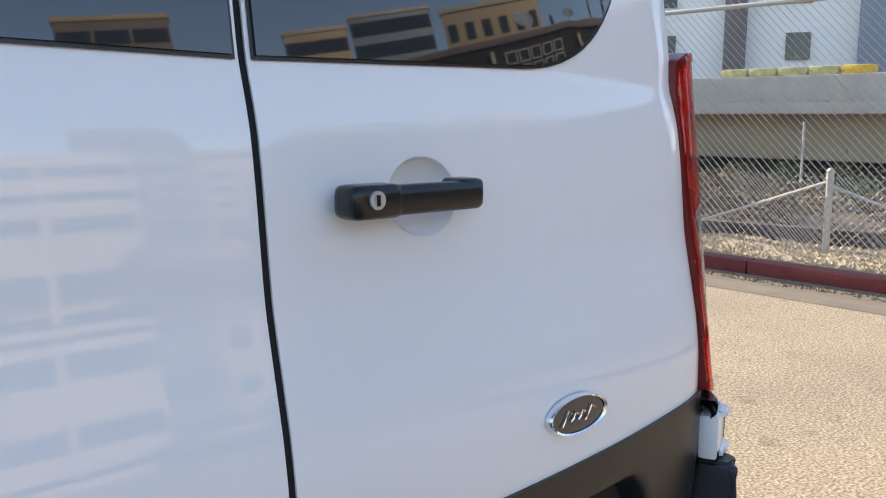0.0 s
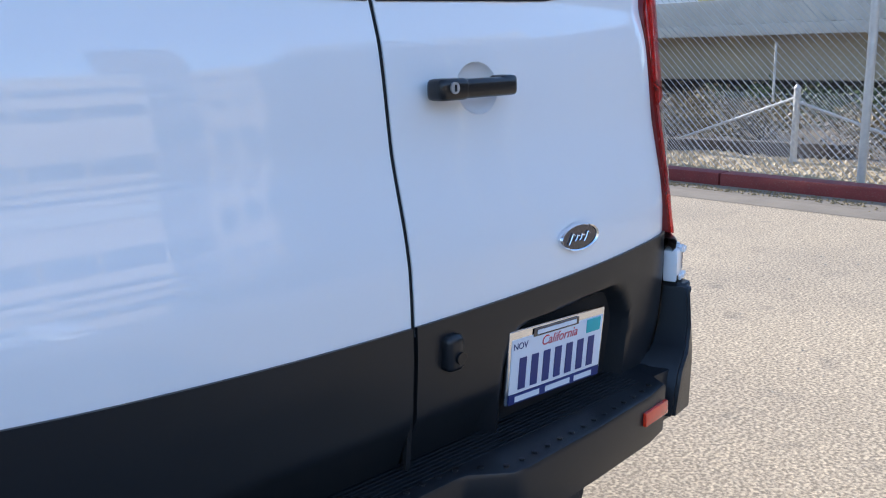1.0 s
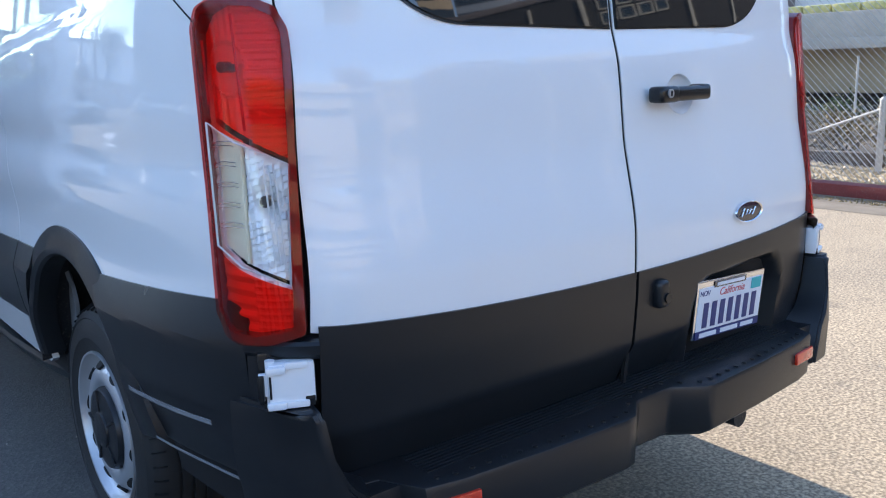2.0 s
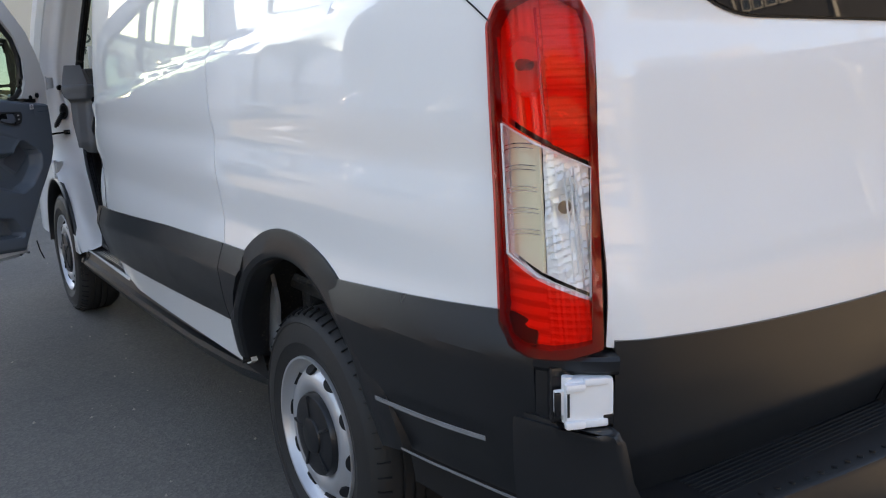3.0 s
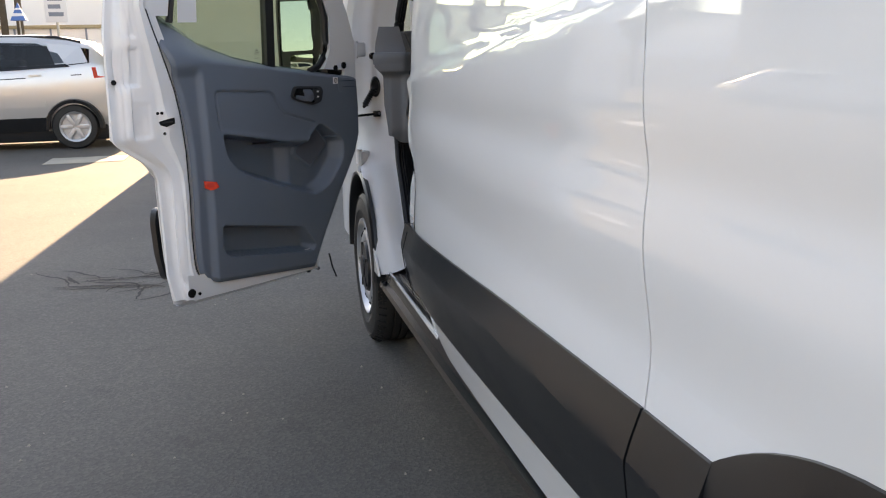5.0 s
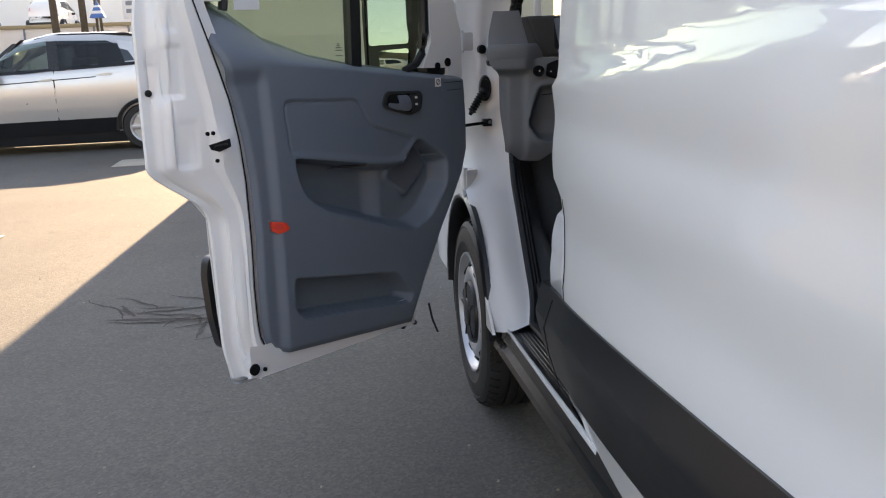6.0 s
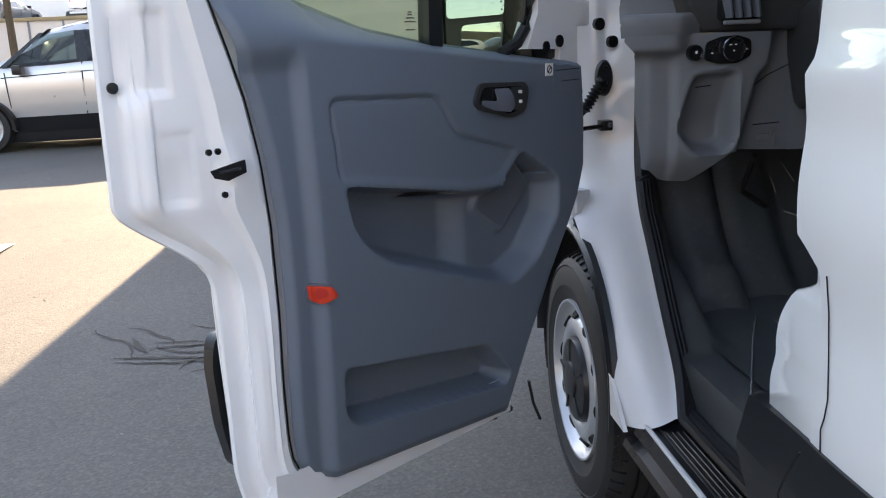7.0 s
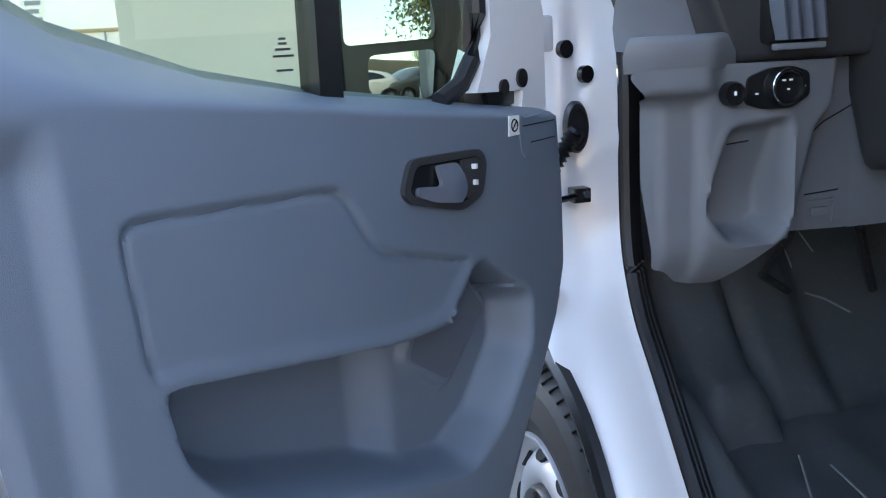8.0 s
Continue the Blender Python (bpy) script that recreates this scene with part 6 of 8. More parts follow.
for z, x0, x1, y in ((1.268, -0.926, -0.742, 4.042), (1.290, -0.930, -0.746, 4.036), (1.306, -0.928, -0.757, 4.036), (1.314, -0.923, -0.762, 4.040), (1.3165, -0.917, -0.766, 4.048), (1.312, -0.912, -0.770, 4.056), (1.296, -0.910, -0.772, 4.062), (1.298, -0.908, -0.774, 4.120), (1.33, -0.905, -0.777, 4.135), (1.36, -0.900, -0.785, 4.140), (1.42, -0.885, -0.800, 4.145)):
    rows.append([bm.verts.new((x, y + 0.05 * ((x - (x0 + x1) / 2) / 0.09) ** 4 * 0.35 + (0.02 * smoothstep((x + 0.81) / 0.05) if z < 1.317 and y < 4.05 else 0.0), z)) for x in np.linspace(x0, x1, 14)])
for p, q in zip(rows, rows[1:]):
    for i in range(13):
        bm.faces.new((p[i], p[i + 1], q[i + 1], q[i]))
bmesh.ops.recalc_face_normals(bm, faces=bm.faces)
part("cup_holder", bm, DASH, dash, "pale grey cup holder shelf", 50)
bm = bmesh.new()
for v in block(bm, (-0.742, 4.082, 1.272), (0.8, 4.5, 1.40), 0.012, None, 3):
    v.co.x -= 0.40 * max(0.0, v.co.z - 1.272) * (v.co.x < -0.5)
top = part("dash_top", bm, DASH_DARK, dash, "dark dashboard top")
bm = bmesh.new()
block(bm, (-0.705, 4.058, 1.295), (-0.615, 4.09, 1.40), 0.012)
vent = part("air_vent", bm, BLACK_SMOOTH, dash, "black air vent")
for k in range(4):
    bm = bmesh.new()
    block(bm, (-0.003, -0.012, -0.045), (0.003, 0.012, 0.045), 0.002, pose(-0.697 + 0.021 * k, 4.050, 1.345, 0, -12, 20))
    part("slat", bm, TRIM_DARK, dash)
bm = bmesh.new()
block(bm, (-0.70, 4.045, 1.287), (-0.62, 4.06, 1.296), 0.003)
part("vent_ledge", bm, DASH, dash)
# light switches
sw = sheet(rounded([(-0.738, 1.214), (-0.734, 1.252), (-0.70, 1.263), (-0.662, 1.264), (-0.630, 1.254), (-0.628, 1.220), (-0.662, 1.204), (-0.71, 1.205)], 0.008, 3), lambda u, v, d: dash_face(u, v, 0.006 + d), 0.01, 0.02)
switch = part("switch_panel", sw, BLACK_SMOOTH, dash, "black light switch panel")


def dial(name, x, z, r, parent, mat):
    y = dash_face(x, z, 0).y
    b = bmesh.new()
    lathe(b, [(r, 0), (r, 0.012), (r * 0.9, 0.017), (r * 0.82, 0.0165), (r * 0.78, 0.012), (0, 0.012)], pose(x, y - 0.004, z, 90), 36)
    return part(name, b, mat, parent, "round rotary knob")


ring = dial("knob", -0.676, 1.234, 0.026, dash, BLACK_SMOOTH)
bm = bmesh.new()
lathe(bm, [(0.0255, 0.0125), (0.0262, 0.0145), (0.0252, 0.016), (0.0246, 0.0158)], pose(-0.676, dash_face(-0.676, 1.234, 0).y - 0.0045, 1.236, 90), 36)
part("knob_ring", bm, CHROME, dash, "thin chrome ring")
for x, z, w in ((-0.684, 1.245, 0.006), (-0.672, 1.245, 0.005), (-0.676, 1.232, 0.004), (-0.722, 1.228, 0.005), (-0.640, 1.234, 0.004)):
    bm = bmesh.new()
    yy = dash_face(x, z, 0).y - (0.0175 if abs(x + 0.676) < 0.02 else 0.0075)
    block(bm, (x - w / 2, yy - 0.001, z - 0.0013), (x + w / 2, yy, z + 0.0013))
    part("switch_mark", bm, WHITE_TEXT, dash)
k2 = dial("dimmer_knob", -0.763, 1.231, 0.0175, dash, BLACK_SMOOTH)
bm = bmesh.new()
yy = dash_face(-0.763, 1.231, 0).y - 0.0175
block(bm, (-0.764, yy - 0.001, 1.229), (-0.760, yy, 1.235))
part("switch_mark", bm, WHITE_TEXT, dash)
bm = bmesh.new()
yy = dash_face(-0.56, 1.03, 0).y
for x0, x1, z0, z1 in ((-0.592, -0.535, 1.046, 1.050), (-0.592, -0.588, 1.010, 1.046), (-0.539, -0.535, 1.010, 1.046)):
    block(bm, (x0, yy - 0.003, z0), (x1, yy + 0.004, z1), 0.001)
block(bm, (-0.580, yy - 0.006, 1.024), (-0.548, yy + 0.004, 1.038), 0.003)
part("release_pull", bm, DASH, dash, "grey pull with a raised frame")
for path in ([(-0.592, 1.060), (-0.525, 1.062)], [(-0.740, 1.153), (-0.704, 1.156)], [(-0.595, 1.150), (-0.56, 1.172), (-0.50, 1.196)]):
    bm = bmesh.new()
    tube(bm, [dash_face(u, v, 0.0005) for u, v in path], 0.0012, 4)
    part("panel_line", bm, GAP, dash)
# column, wheel rim and pedals
bm = bmesh.new()
disc(bm, 0.06, 0.35, pose(-0.38, 4.10, 1.20, 65), 24)
block(bm, (-0.115, -0.14, -0.10), (0.10, 0.12, 0.12), 0.035, pose(-0.40, 4.02, 1.22, -20), 3)
part("steering_column", bm, DASH_DARK, van, "black steering column shroud")
bm = bmesh.new()
m = pose(-0.38, 3.86, 1.26, 62)
tube(bm, [m @ Vector((0.19 * math.cos(a), 0.19 * math.sin(a), 0)) for a in np.linspace(0, 2 * math.pi, 40, endpoint=False)], 0.016, 8, True)
for a in (0.0, 2.2, 4.1):
    tube(bm, [m @ Vector((0, 0, -0.02)), m @ Vector((0.18 * math.cos(a), 0.18 * math.sin(a), 0))], 0.014, 6)
disc(bm, 0.07, 0.05, m, 24)
part("steering_wheel", bm, DASH_DARK, van, "black steering wheel")
for x, y, z in ((-0.36, 4.60, 0.86), (-0.22, 4.60, 0.86)):
    bm = bmesh.new()
    block(bm, (-0.035, -0.008, -0.045), (0.035, 0.008, 0.045), 0.006, pose(x, y, z, -30))
    tube(bm, [(x, y + 0.01, z), (x + 0.02, y + 0.08, z + 0.15), (x + 0.02, y + 0.14, z + 0.3)], 0.007)
    part("pedal", bm, DARK_METAL, van, "dark metal pedal")
bm = bmesh.new()
tube(bm, [(-0.52, 4.25, 0.97), (-0.50, 4.36, 0.86), (-0.40, 4.42, 0.80)], 0.008)
tube(bm, [(-0.34, 4.30, 0.95), (-0.20, 4.42, 0.78)], 0.01)
part("linkage", bm, DARK_METAL, van, "bare metal linkage under the dash")
bm = bmesh.new()
block(bm, (-0.755, 4.13, 1.40), (-0.73, 4.135, 1.52), 0.002)
part("price_sticker", bm, WHITE_TEXT, van, "white sticker on the windscreen")

bm = bmesh.new()
tube(bm, [dp(0.49, 0.50, -0.03), dp(0.475, 0.44, -0.03), dp(0.462, 0.395, -0.02)], 0.004)
part("drain_tube", bm, SEAL, door, "black drain tube hanging from the door")
for u in (0.60, 0.545):
    bm = bmesh.new()
    disc(bm, 0.008, 0.006, pose(*dp(u, 0.445, -0.045), 20), 12)
    part("plug", bm, BLACK_SMOOTH, door)


# ---- lot edge: gutter, red curb, gravel bed, fences ----
bm = bmesh.new()
rows = [[bm.verts.new((x + 0.03 * (y - 2) * 0.0, y, z)) for x, z in ((5.70, 0.002), (5.715, 0.007), (6.02, 0.007), (6.03, 0.004), (6.04, 0.007), (6.33, 0.008), (6.36, 0.02))] for y in np.linspace(-12, 14, 40)]
for p, q in zip(rows, rows[1:]):
    for i in range(6):
        bm.faces.new((p[i], p[i + 1], q[i + 1], q[i]))
tagged(part("gutter", bm, GUTTER), "grey concrete gutter along the curb", "gutter", kind="structure")
curb = tagged(empty("curb", (6.45, 1, 0)), "faded red painted concrete curb", "curb", kind="structure")
for k in range(9):
    bm = bmesh.new()
    y0 = -12 + k * 3.0
    block(bm, (6.36, y0 + 0.006, -0.05), (6.56, y0 + 2.994, 0.135), 0.018)
    part("curb_stone", bm, RED_PAINT, curb)
bm = bmesh.new()
rows = [[bm.verts.new((x, y, 0.10 + 0.06 * noise.noise((x * 0.9, y * 0.9, 0)) + 0.025 * noise.noise((x * 5, y * 5, 3)) - 0.0 * x)) for x in np.linspace(6.54, 7.9, 12)] for y in np.linspace(-10, 16, 130)]
for p, q in zip(rows, rows[1:]):
    for i in range(11):
        bm.faces.new((p[i], p[i + 1], q[i + 1], q[i]))
tagged(part("gravel_bed", bm, GRAVEL), "pale gravel bed behind the curb", "gravel", kind="structure")

bm = bmesh.new()
rows = [[bm.verts.new((x, y, 0.09 + 0.05 * noise.noise((x * 0.8, y * 0.8, 2)) + 0.03 * noise.noise((x * 4, y * 4, 1)))) for x in np.linspace(7.86, 16, 40)] for y in np.linspace(-10, 20, 110)]
for p, q in zip(rows, rows[1:]):
    for i in range(39):
        bm.faces.new((p[i], p[i + 1], q[i + 1], q[i]))
tagged(part("soil_bed", bm, SOIL), "dry brown soil and mulch under the road deck", "soil", kind="structure")


def scatter(name, count, x0, x1, y0, y1, size, z, mat, label, category, seed):
    """Loose stones or litter, each an uneven lump, in one mesh."""
    rnd = random.Random(seed)
    verts, faces = [], []
    for _ in range(count):
        c = (rnd.uniform(x0, x1), rnd.uniform(y0, y1))
        s = rnd.uniform(*size)
        ang, k = rnd.uniform(0, 6.28), len(verts)
        for a, b, h in ((1, 0, 0), (0.2, 0.9, 0), (-0.9, 0.3, 0), (-0.2, -0.9, 0), (0.1, 0.1, 1)):
            a, b = a * rnd.uniform(0.7, 1.1) * s, b * rnd.uniform(0.5, 1.0) * s
            zz = z(*c) - 0.2 * s + h * s * rnd.uniform(0.5, 0.9)
            verts.append((c[0] + a * math.cos(ang) - b * math.sin(ang), c[1] + a * math.sin(ang) + b * math.cos(ang), zz))
        faces += [(k, k + 1, k + 4), (k + 1, k + 2, k + 4), (k + 2, k + 3, k + 4), (k + 3, k, k + 4)]
    me = bpy.data.meshes.new(name)
    me.from_pydata(verts, [], faces)
    me.materials.append(mat)
    return tagged(new(name, me), label, category, kind="stuff")


scatter("gravel", 9000, 6.56, 8.0, -3, 8, (0.012, 0.04), lambda x, y: 0.105 + 0.06 * noise.noise((x * 0.9, y * 0.9, 0)), GRAVEL, "loose pale stones in the bed", "gravel", 3)
scatter("leaf_litter", 500, 6.12, 6.36, 1.6, 4.2, (0.008, 0.022), lambda x, y: 0.012, LEAF_DRY, "dry leaf litter lying against the curb", "litter", 4)
scatter("leaf_litter", 160, 5.95, 6.34, -3.0, 1.6, (0.006, 0.016), lambda x, y: 0.012, LEAF_DRY, "dry leaf litter in the gutter", "litter", 14)
scatter("grit", 900, -5.5, 4.5, -3, 12, (0.004, 0.011), lambda x, y: 0.002, material("grit_stone", (0.3, 0.27, 0.22), 0.9), "grit and tiny stones on the asphalt", "grit", 6)


def chain_link(name, x, y0, y1, z0, z1, pitch, r, lean=0.0):
    """Woven wire as two sets of slanting wires, bent a little out of the plane where they cross."""
    verts, faces = [], []
    h, w = z1 - z0, y1 - y0
    for slant in (1, -1):
        c = -h if slant > 0 else 0.0
        while c < (w if slant > 0 else w + h):
            t0 = max(0.0, -c if slant > 0 else c - w)
            t1 = min(h, (w - c) if slant > 0 else c)
            if t1 - t0 > pitch * 0.3:
                seg = []
                n = max(1, int((t1 - t0) / (pitch * 4)))
                for i in range(n + 1):
                    t = t0 + (t1 - t0) * i / n
                    sag = 0.012 * noise.noise((c * 0.8, t, slant))
                    seg.append((x + slant * r * 0.8 + lean * t + sag, y0 + (c + t if slant > 0 else c - t), z0 + t))
                for a, b in zip(seg, seg[1:]):
                    k = len(verts)
                    for q in (a, b):
                        verts += [(q[0] - r, q[1] + r * slant * 0.7, q[2]), (q[0] + r, q[1], q[2] + r * 0.7), (q[0], q[1] - r * slant, q[2] - r)]
                    faces += [(k, k + 1, k + 4, k + 3), (k + 1, k + 2, k + 5, k + 4), (k + 2, k, k + 3, k + 5)]
            c += pitch
    me = bpy.data.meshes.new(name)
    me.from_pydata(verts, [], faces)
    me.materials.append(GALV)
    ob = new(name, me)
    ob["kind"] = "stuff"
    return ob


fence = tagged(empty("chain_link_fence", (6.78, 2, 0.1)), "tall galvanised chain-link fence above the curb", "fence")
net = chain_link("wire_mesh", 6.80, -6, 9, 0.10, 2.42, 0.072, 0.0034)
net.parent = fence
net.matrix_parent_inverse = fence.matrix_world.inverted()
for y in (-4.1, -1.1, 1.88, 4.9, 7.9):
    bm = bmesh.new()
    disc(bm, 0.036, 2.5, pose(6.76, y, 1.27), 16)
    disc(bm, 0.04, 0.03, pose(6.76, y, 2.53), 16, 0.012)
    post = part("post", bm, GALV, fence, "galvanised fence post")
    for z in (0.4, 1.2, 2.0):
        bm = bmesh.new()
        disc(bm, 0.04, 0.02, pose(6.762, y, z), 14)
        part("tie_band", bm, GALV, post)
bm = bmesh.new()
tube(bm, [(6.77, -6, 2.30), (6.77, 9, 2.34)], 0.022, 10)
part("top_rail", bm, GALV, fence, "galvanised top rail")
bm = bmesh.new()
block(bm, (6.70, 1.80, 2.02), (6.705, 2.0, 2.36), 0.01)
part("sign", bm, WHITE_TEXT, fence, "small white sign on the post")

low = tagged(empty("low_fence", (7.6, 2.9, 0.1)), "low chain-link fence with a braced corner post", "fence")
net = chain_link("wire_mesh", 7.72, -4, 8.5, 0.12, 0.80, 0.075, 0.003, 0.02)
net.parent = low
net.matrix_parent_inverse = low.matrix_world.inverted()
for y, h, r in ((2.93, 0.86, 0.034), (-0.2, 0.85, 0.028), (6.0, 0.85, 0.028), (1.75, 0.5, 0.022)):
    bm = bmesh.new()
    disc(bm, r, h - 0.05, pose(7.68, y, (h + 0.05) / 2), 14)
    disc(bm, r * 1.12, 0.03, pose(7.68, y, h + 0.01), 14, r * 0.4)
    part("post", bm, GALV, low, "weathered fence post")
for ya, yb, za, zb in ((2.93, 4.3, 0.76, 0.26), (2.93, 1.4, 0.72, 0.22)):
    bm = bmesh.new()
    tube(bm, [(7.68, ya, za), (7.70, yb, zb)], 0.015, 8)
    part("brace", bm, GALV, low, "slanting brace")
bm = bmesh.new()
block(bm, (-0.08, -1.0, -0.09), (0.08, 1.0, 0.09), 0.02, pose(8.1, 3.55, 0.16, 0, 0, 12))
tagged(part("timber", bm, BARK), "dark old timber lying on the gravel", "timber")
for y in (0.6, 4.6, 8.4):
    bm = bmesh.new()
    disc(bm, 0.016, 1.3, pose(10.5, y, 0.65), 10)
    tagged(part("pole", bm, GALV), "thin steel pole beyond the low fence", "pole", group="thin poles")


def shrub(name, at, r, h, mat, count, seed, label):
    """A loose bush: bent stems and many small leaves."""
    rnd = random.Random(seed)
    top = tagged(empty(name, at), label, "shrub")
    b = bmesh.new()
    tips = []
    for _ in range(14):
        a, q = rnd.uniform(0, 6.28), rnd.uniform(0.2, 1) * r
        tip = Vector((at[0] + q * math.cos(a), at[1] + q * math.sin(a), at[2] + h * rnd.uniform(0.4, 1)))
        tube(b, [at, (Vector(at) + tip) / 2 + Vector((0, 0, 0.1 * h)), tip], 0.008, 4)
        tips.append(tip)
    part("stem", b, BARK, top)
    verts, faces = [], []
    for _ in range(count):
        c = rnd.choice(tips) + Vector((rnd.gauss(0, r * 0.22), rnd.gauss(0, r * 0.22), rnd.gauss(0, h * 0.2)))
        c.z = max(c.z, at[2] + 0.02)
        d, u = Vector((rnd.gauss(0, 1), rnd.gauss(0, 1), rnd.gauss(0, 1))).normalized(), Vector((rnd.gauss(0, 1), rnd.gauss(0, 1), rnd.gauss(0, 1))).normalized()
        s, k = rnd.uniform(0.02, 0.05) * max(1.0, r), len(verts)
        verts += [tuple(c), tuple(c + d * s + u * s * 0.4), tuple(c + d * 2 * s), tuple(c + d * s - u * s * 0.4)]
        faces.append((k, k + 1, k + 2, k + 3))
    me = bpy.data.meshes.new("foliage")
    me.from_pydata(verts, [], faces)
    me.materials.append(mat)
    f = new("foliage", me)
    f.parent = top
    f.matrix_parent_inverse = top.matrix_world.inverted()
    f["kind"] = "stuff"
    return top


shrub("dry_shrub", (9.0, 5.2, 0.1), 0.8, 0.5, LEAF_DRY, 1800, 11, "dry brown shrub behind the low fence")
shrub("dry_shrub", (9.4, 6.8, 0.1), 0.9, 0.55, LEAF_DRY, 1800, 12, "dry brown shrub behind the low fence")
for k, (x, y) in enumerate(((8.9, 3.9), (9.3, 8.3), (10.4, 6.1), (8.8, 2.4), (10.0, 4.6))):
    shrub("dry_shrub", (x, y, 0.1), 0.75, 0.42, LEAF_DRY, 1300, 40 + k, "dry brown shrub behind the low fence")
shrub("green_shrub", (11.2, 4.0, 0.1), 0.7, 0.5, LEAF, 1500, 13, "low green shrub in the shade of the wall")
shrub("green_shrub", (11.6, 5.6, 0.1), 0.6, 0.45, LEAF, 1200, 15, "low green shrub in the shade of the wall")

# road deck beyond: parapet, tan girder, dark block for the shade beneath
deck = tagged(empty("road_deck", (15, 5, 0)), "concrete road deck with a tan girder in shade", "overpass", kind="structure")
bm = bmesh.new()
block(bm, (14.0, -40, 1.62), (14.3, 60, 2.0), 0.03)
part("parapet", bm, CONCRETE, deck, "weathered concrete parapet")
bm = bmesh.new()
block(bm, (14.0, -40, 1.95), (14.45, 60, 2.07), 0.03)
block(bm, (13.92, -40, 1.42), (14.4, 60, 1.62), 0.02)
part("coping", bm, CONCRETE, deck, "concrete coping")
bm = bmesh.new()
block(bm, (14.55, -40, 0.62), (15.0, 60, 1.42), 0.01)
block(bm, (14.2, -40, 1.44), (26.0, 60, 1.60), 0.01)
part("girder", bm, CONCRETE_TAN, deck, "tan concrete girder")
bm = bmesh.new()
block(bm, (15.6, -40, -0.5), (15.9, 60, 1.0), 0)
part("under_shade", bm, SHADE_WALL, deck, "dark block standing in for shade under the deck")
YELLOW = material("yellow_plastic", (0.75, 0.45, 0.03), 0.6, vary=0.2)
BUNDLE = material("yellow_green_wrap", (0.62, 0.52, 0.20), 0.6, vary=0.3, scale=9, dark=(0.10, 0.16, 0.06))
for k in range(5):
    bm = bmesh.new()
    y0 = 5.3 + k * 0.55
    block(bm, (14.1, y0, 2.07), (14.35, y0 + 0.52, 2.22), 0.05)
    tagged(part("crate", bm, YELLOW if k == 0 else BUNDLE), "yellow and green bundle lying on the parapet", "bundle", group="bundles on the parapet")


def facade(name, at, size, turn, wall, label, cols, rows_, stripe=None, win=(0.5, 0.6), tall=False):
    """A building with storeys of recessed windows on the side that faces the lot."""
    w, d, h = size
    top = tagged(empty(name, at, turn), label, "building")
    m = pose(*at, 0, 0, turn)
    b = bmesh.new()
    block(b, (-w / 2, 0, 0), (w / 2, d, h), 0.05, m)
    part("wall", b, wall, top)
    b = bmesh.new()
    block(b, (-w / 2 - 0.15, -0.15, h), (w / 2 + 0.15, d, h + 0.5), 0.05, m)
    part("roof", b, stripe or wall, top)
    mesh = None
    for i in range(cols):
        for j in range(rows_):
            cw, ch = w / cols, h / (rows_ + 0.3)
            x, z = -w / 2 + (i + 0.5) * cw, (j + 0.75) * ch
            if mesh is None:
                b = bmesh.new()
                block(b, (-cw * win[0] / 2, -0.06, -ch * win[1] / 2), (cw * win[0] / 2, 0.05, ch * win[1] / 2))
                mesh = bpy.data.meshes.new("window")
                b.to_mesh(mesh)
                b.free()
                mesh.materials.append(WINDOW_DARK)
            o = new("window", mesh)
            o.parent = top
            o.matrix_parent_inverse = top.matrix_world.inverted()
            o.matrix_world = m @ Matrix.Translation((x, 0, z))
    return top


# pale blocks above the deck
blocks = tagged(empty("apartment_building", (48, 24, 0)), "pale apartment building with grey and brown bays", "building")
FM = pose(46, 26, 0, 0, 0, -62)
for x0, x1, mat, nm in ((-26, 40, WHITE_WALL, "wall"), ):
    bm = bmesh.new()
    block(bm, (x0, 0, -1), (x1, 12, 26), 0.1, FM)
    part(nm, bm, mat, blocks)
for k in range(9):
    x = -22 + k * 7.0
    bm = bmesh.new()
    block(bm, (x, -0.7, -1), (x + (1.2 if k % 2 else 2.4), 0.3, 25), 0.05, FM)
    part("bay", bm, BROWN_WALL if k % 2 else GREY_WALL, blocks, "dark vertical bay")
for k in range(9):
    for j in range(7):
        bm = bmesh.new()
        x, z = -20.2 + k * 7.0 + (1.5 if k % 2 else 1.2), 1.5 + 3.1 * j
        block(bm, (x, -0.12, z), (x + 1.3, 0.05, z + 1.5), 0, FM)
        part("window", bm, WINDOW_DARK, blocks)

# ---- pale tower ahead of the van, added and tapered to cast its shade ----
tower = tagged(empty("shade_tower", (-0.8, 14, 0)), "pale stucco tower ahead of the van, added to shade it", "building")
bm = bmesh.new()
for v in block(bm, (-2.38, 12.3, 0), (1.7, 18, 7.2), 0):
    if v.co.x < 0 and v.co.y > 15:
        v.co.x = -1.80
part("wall", bm, PALE_WALL, tower)
bm = bmesh.new()
for v in block(bm, (-2.40, 12.26, 7.2), (1.74, 18.1, 7.4), 0):
    if v.co.x < 0 and v.co.y > 15:
        v.co.x = -1.82
part("coping", bm, CONCRETE, tower)


LETTERING = material("dark_green_lettering", (0.03, 0.05, 0.04), 0.6, vary=0.1)
text_part("number", "5", 0.30, pose(1.01, 12.297, 1.86, 90), LETTERING, tower)
text_part("lettering", "PH", 0.15, pose(1.05, 12.297, 1.70, 90), LETTERING, tower)


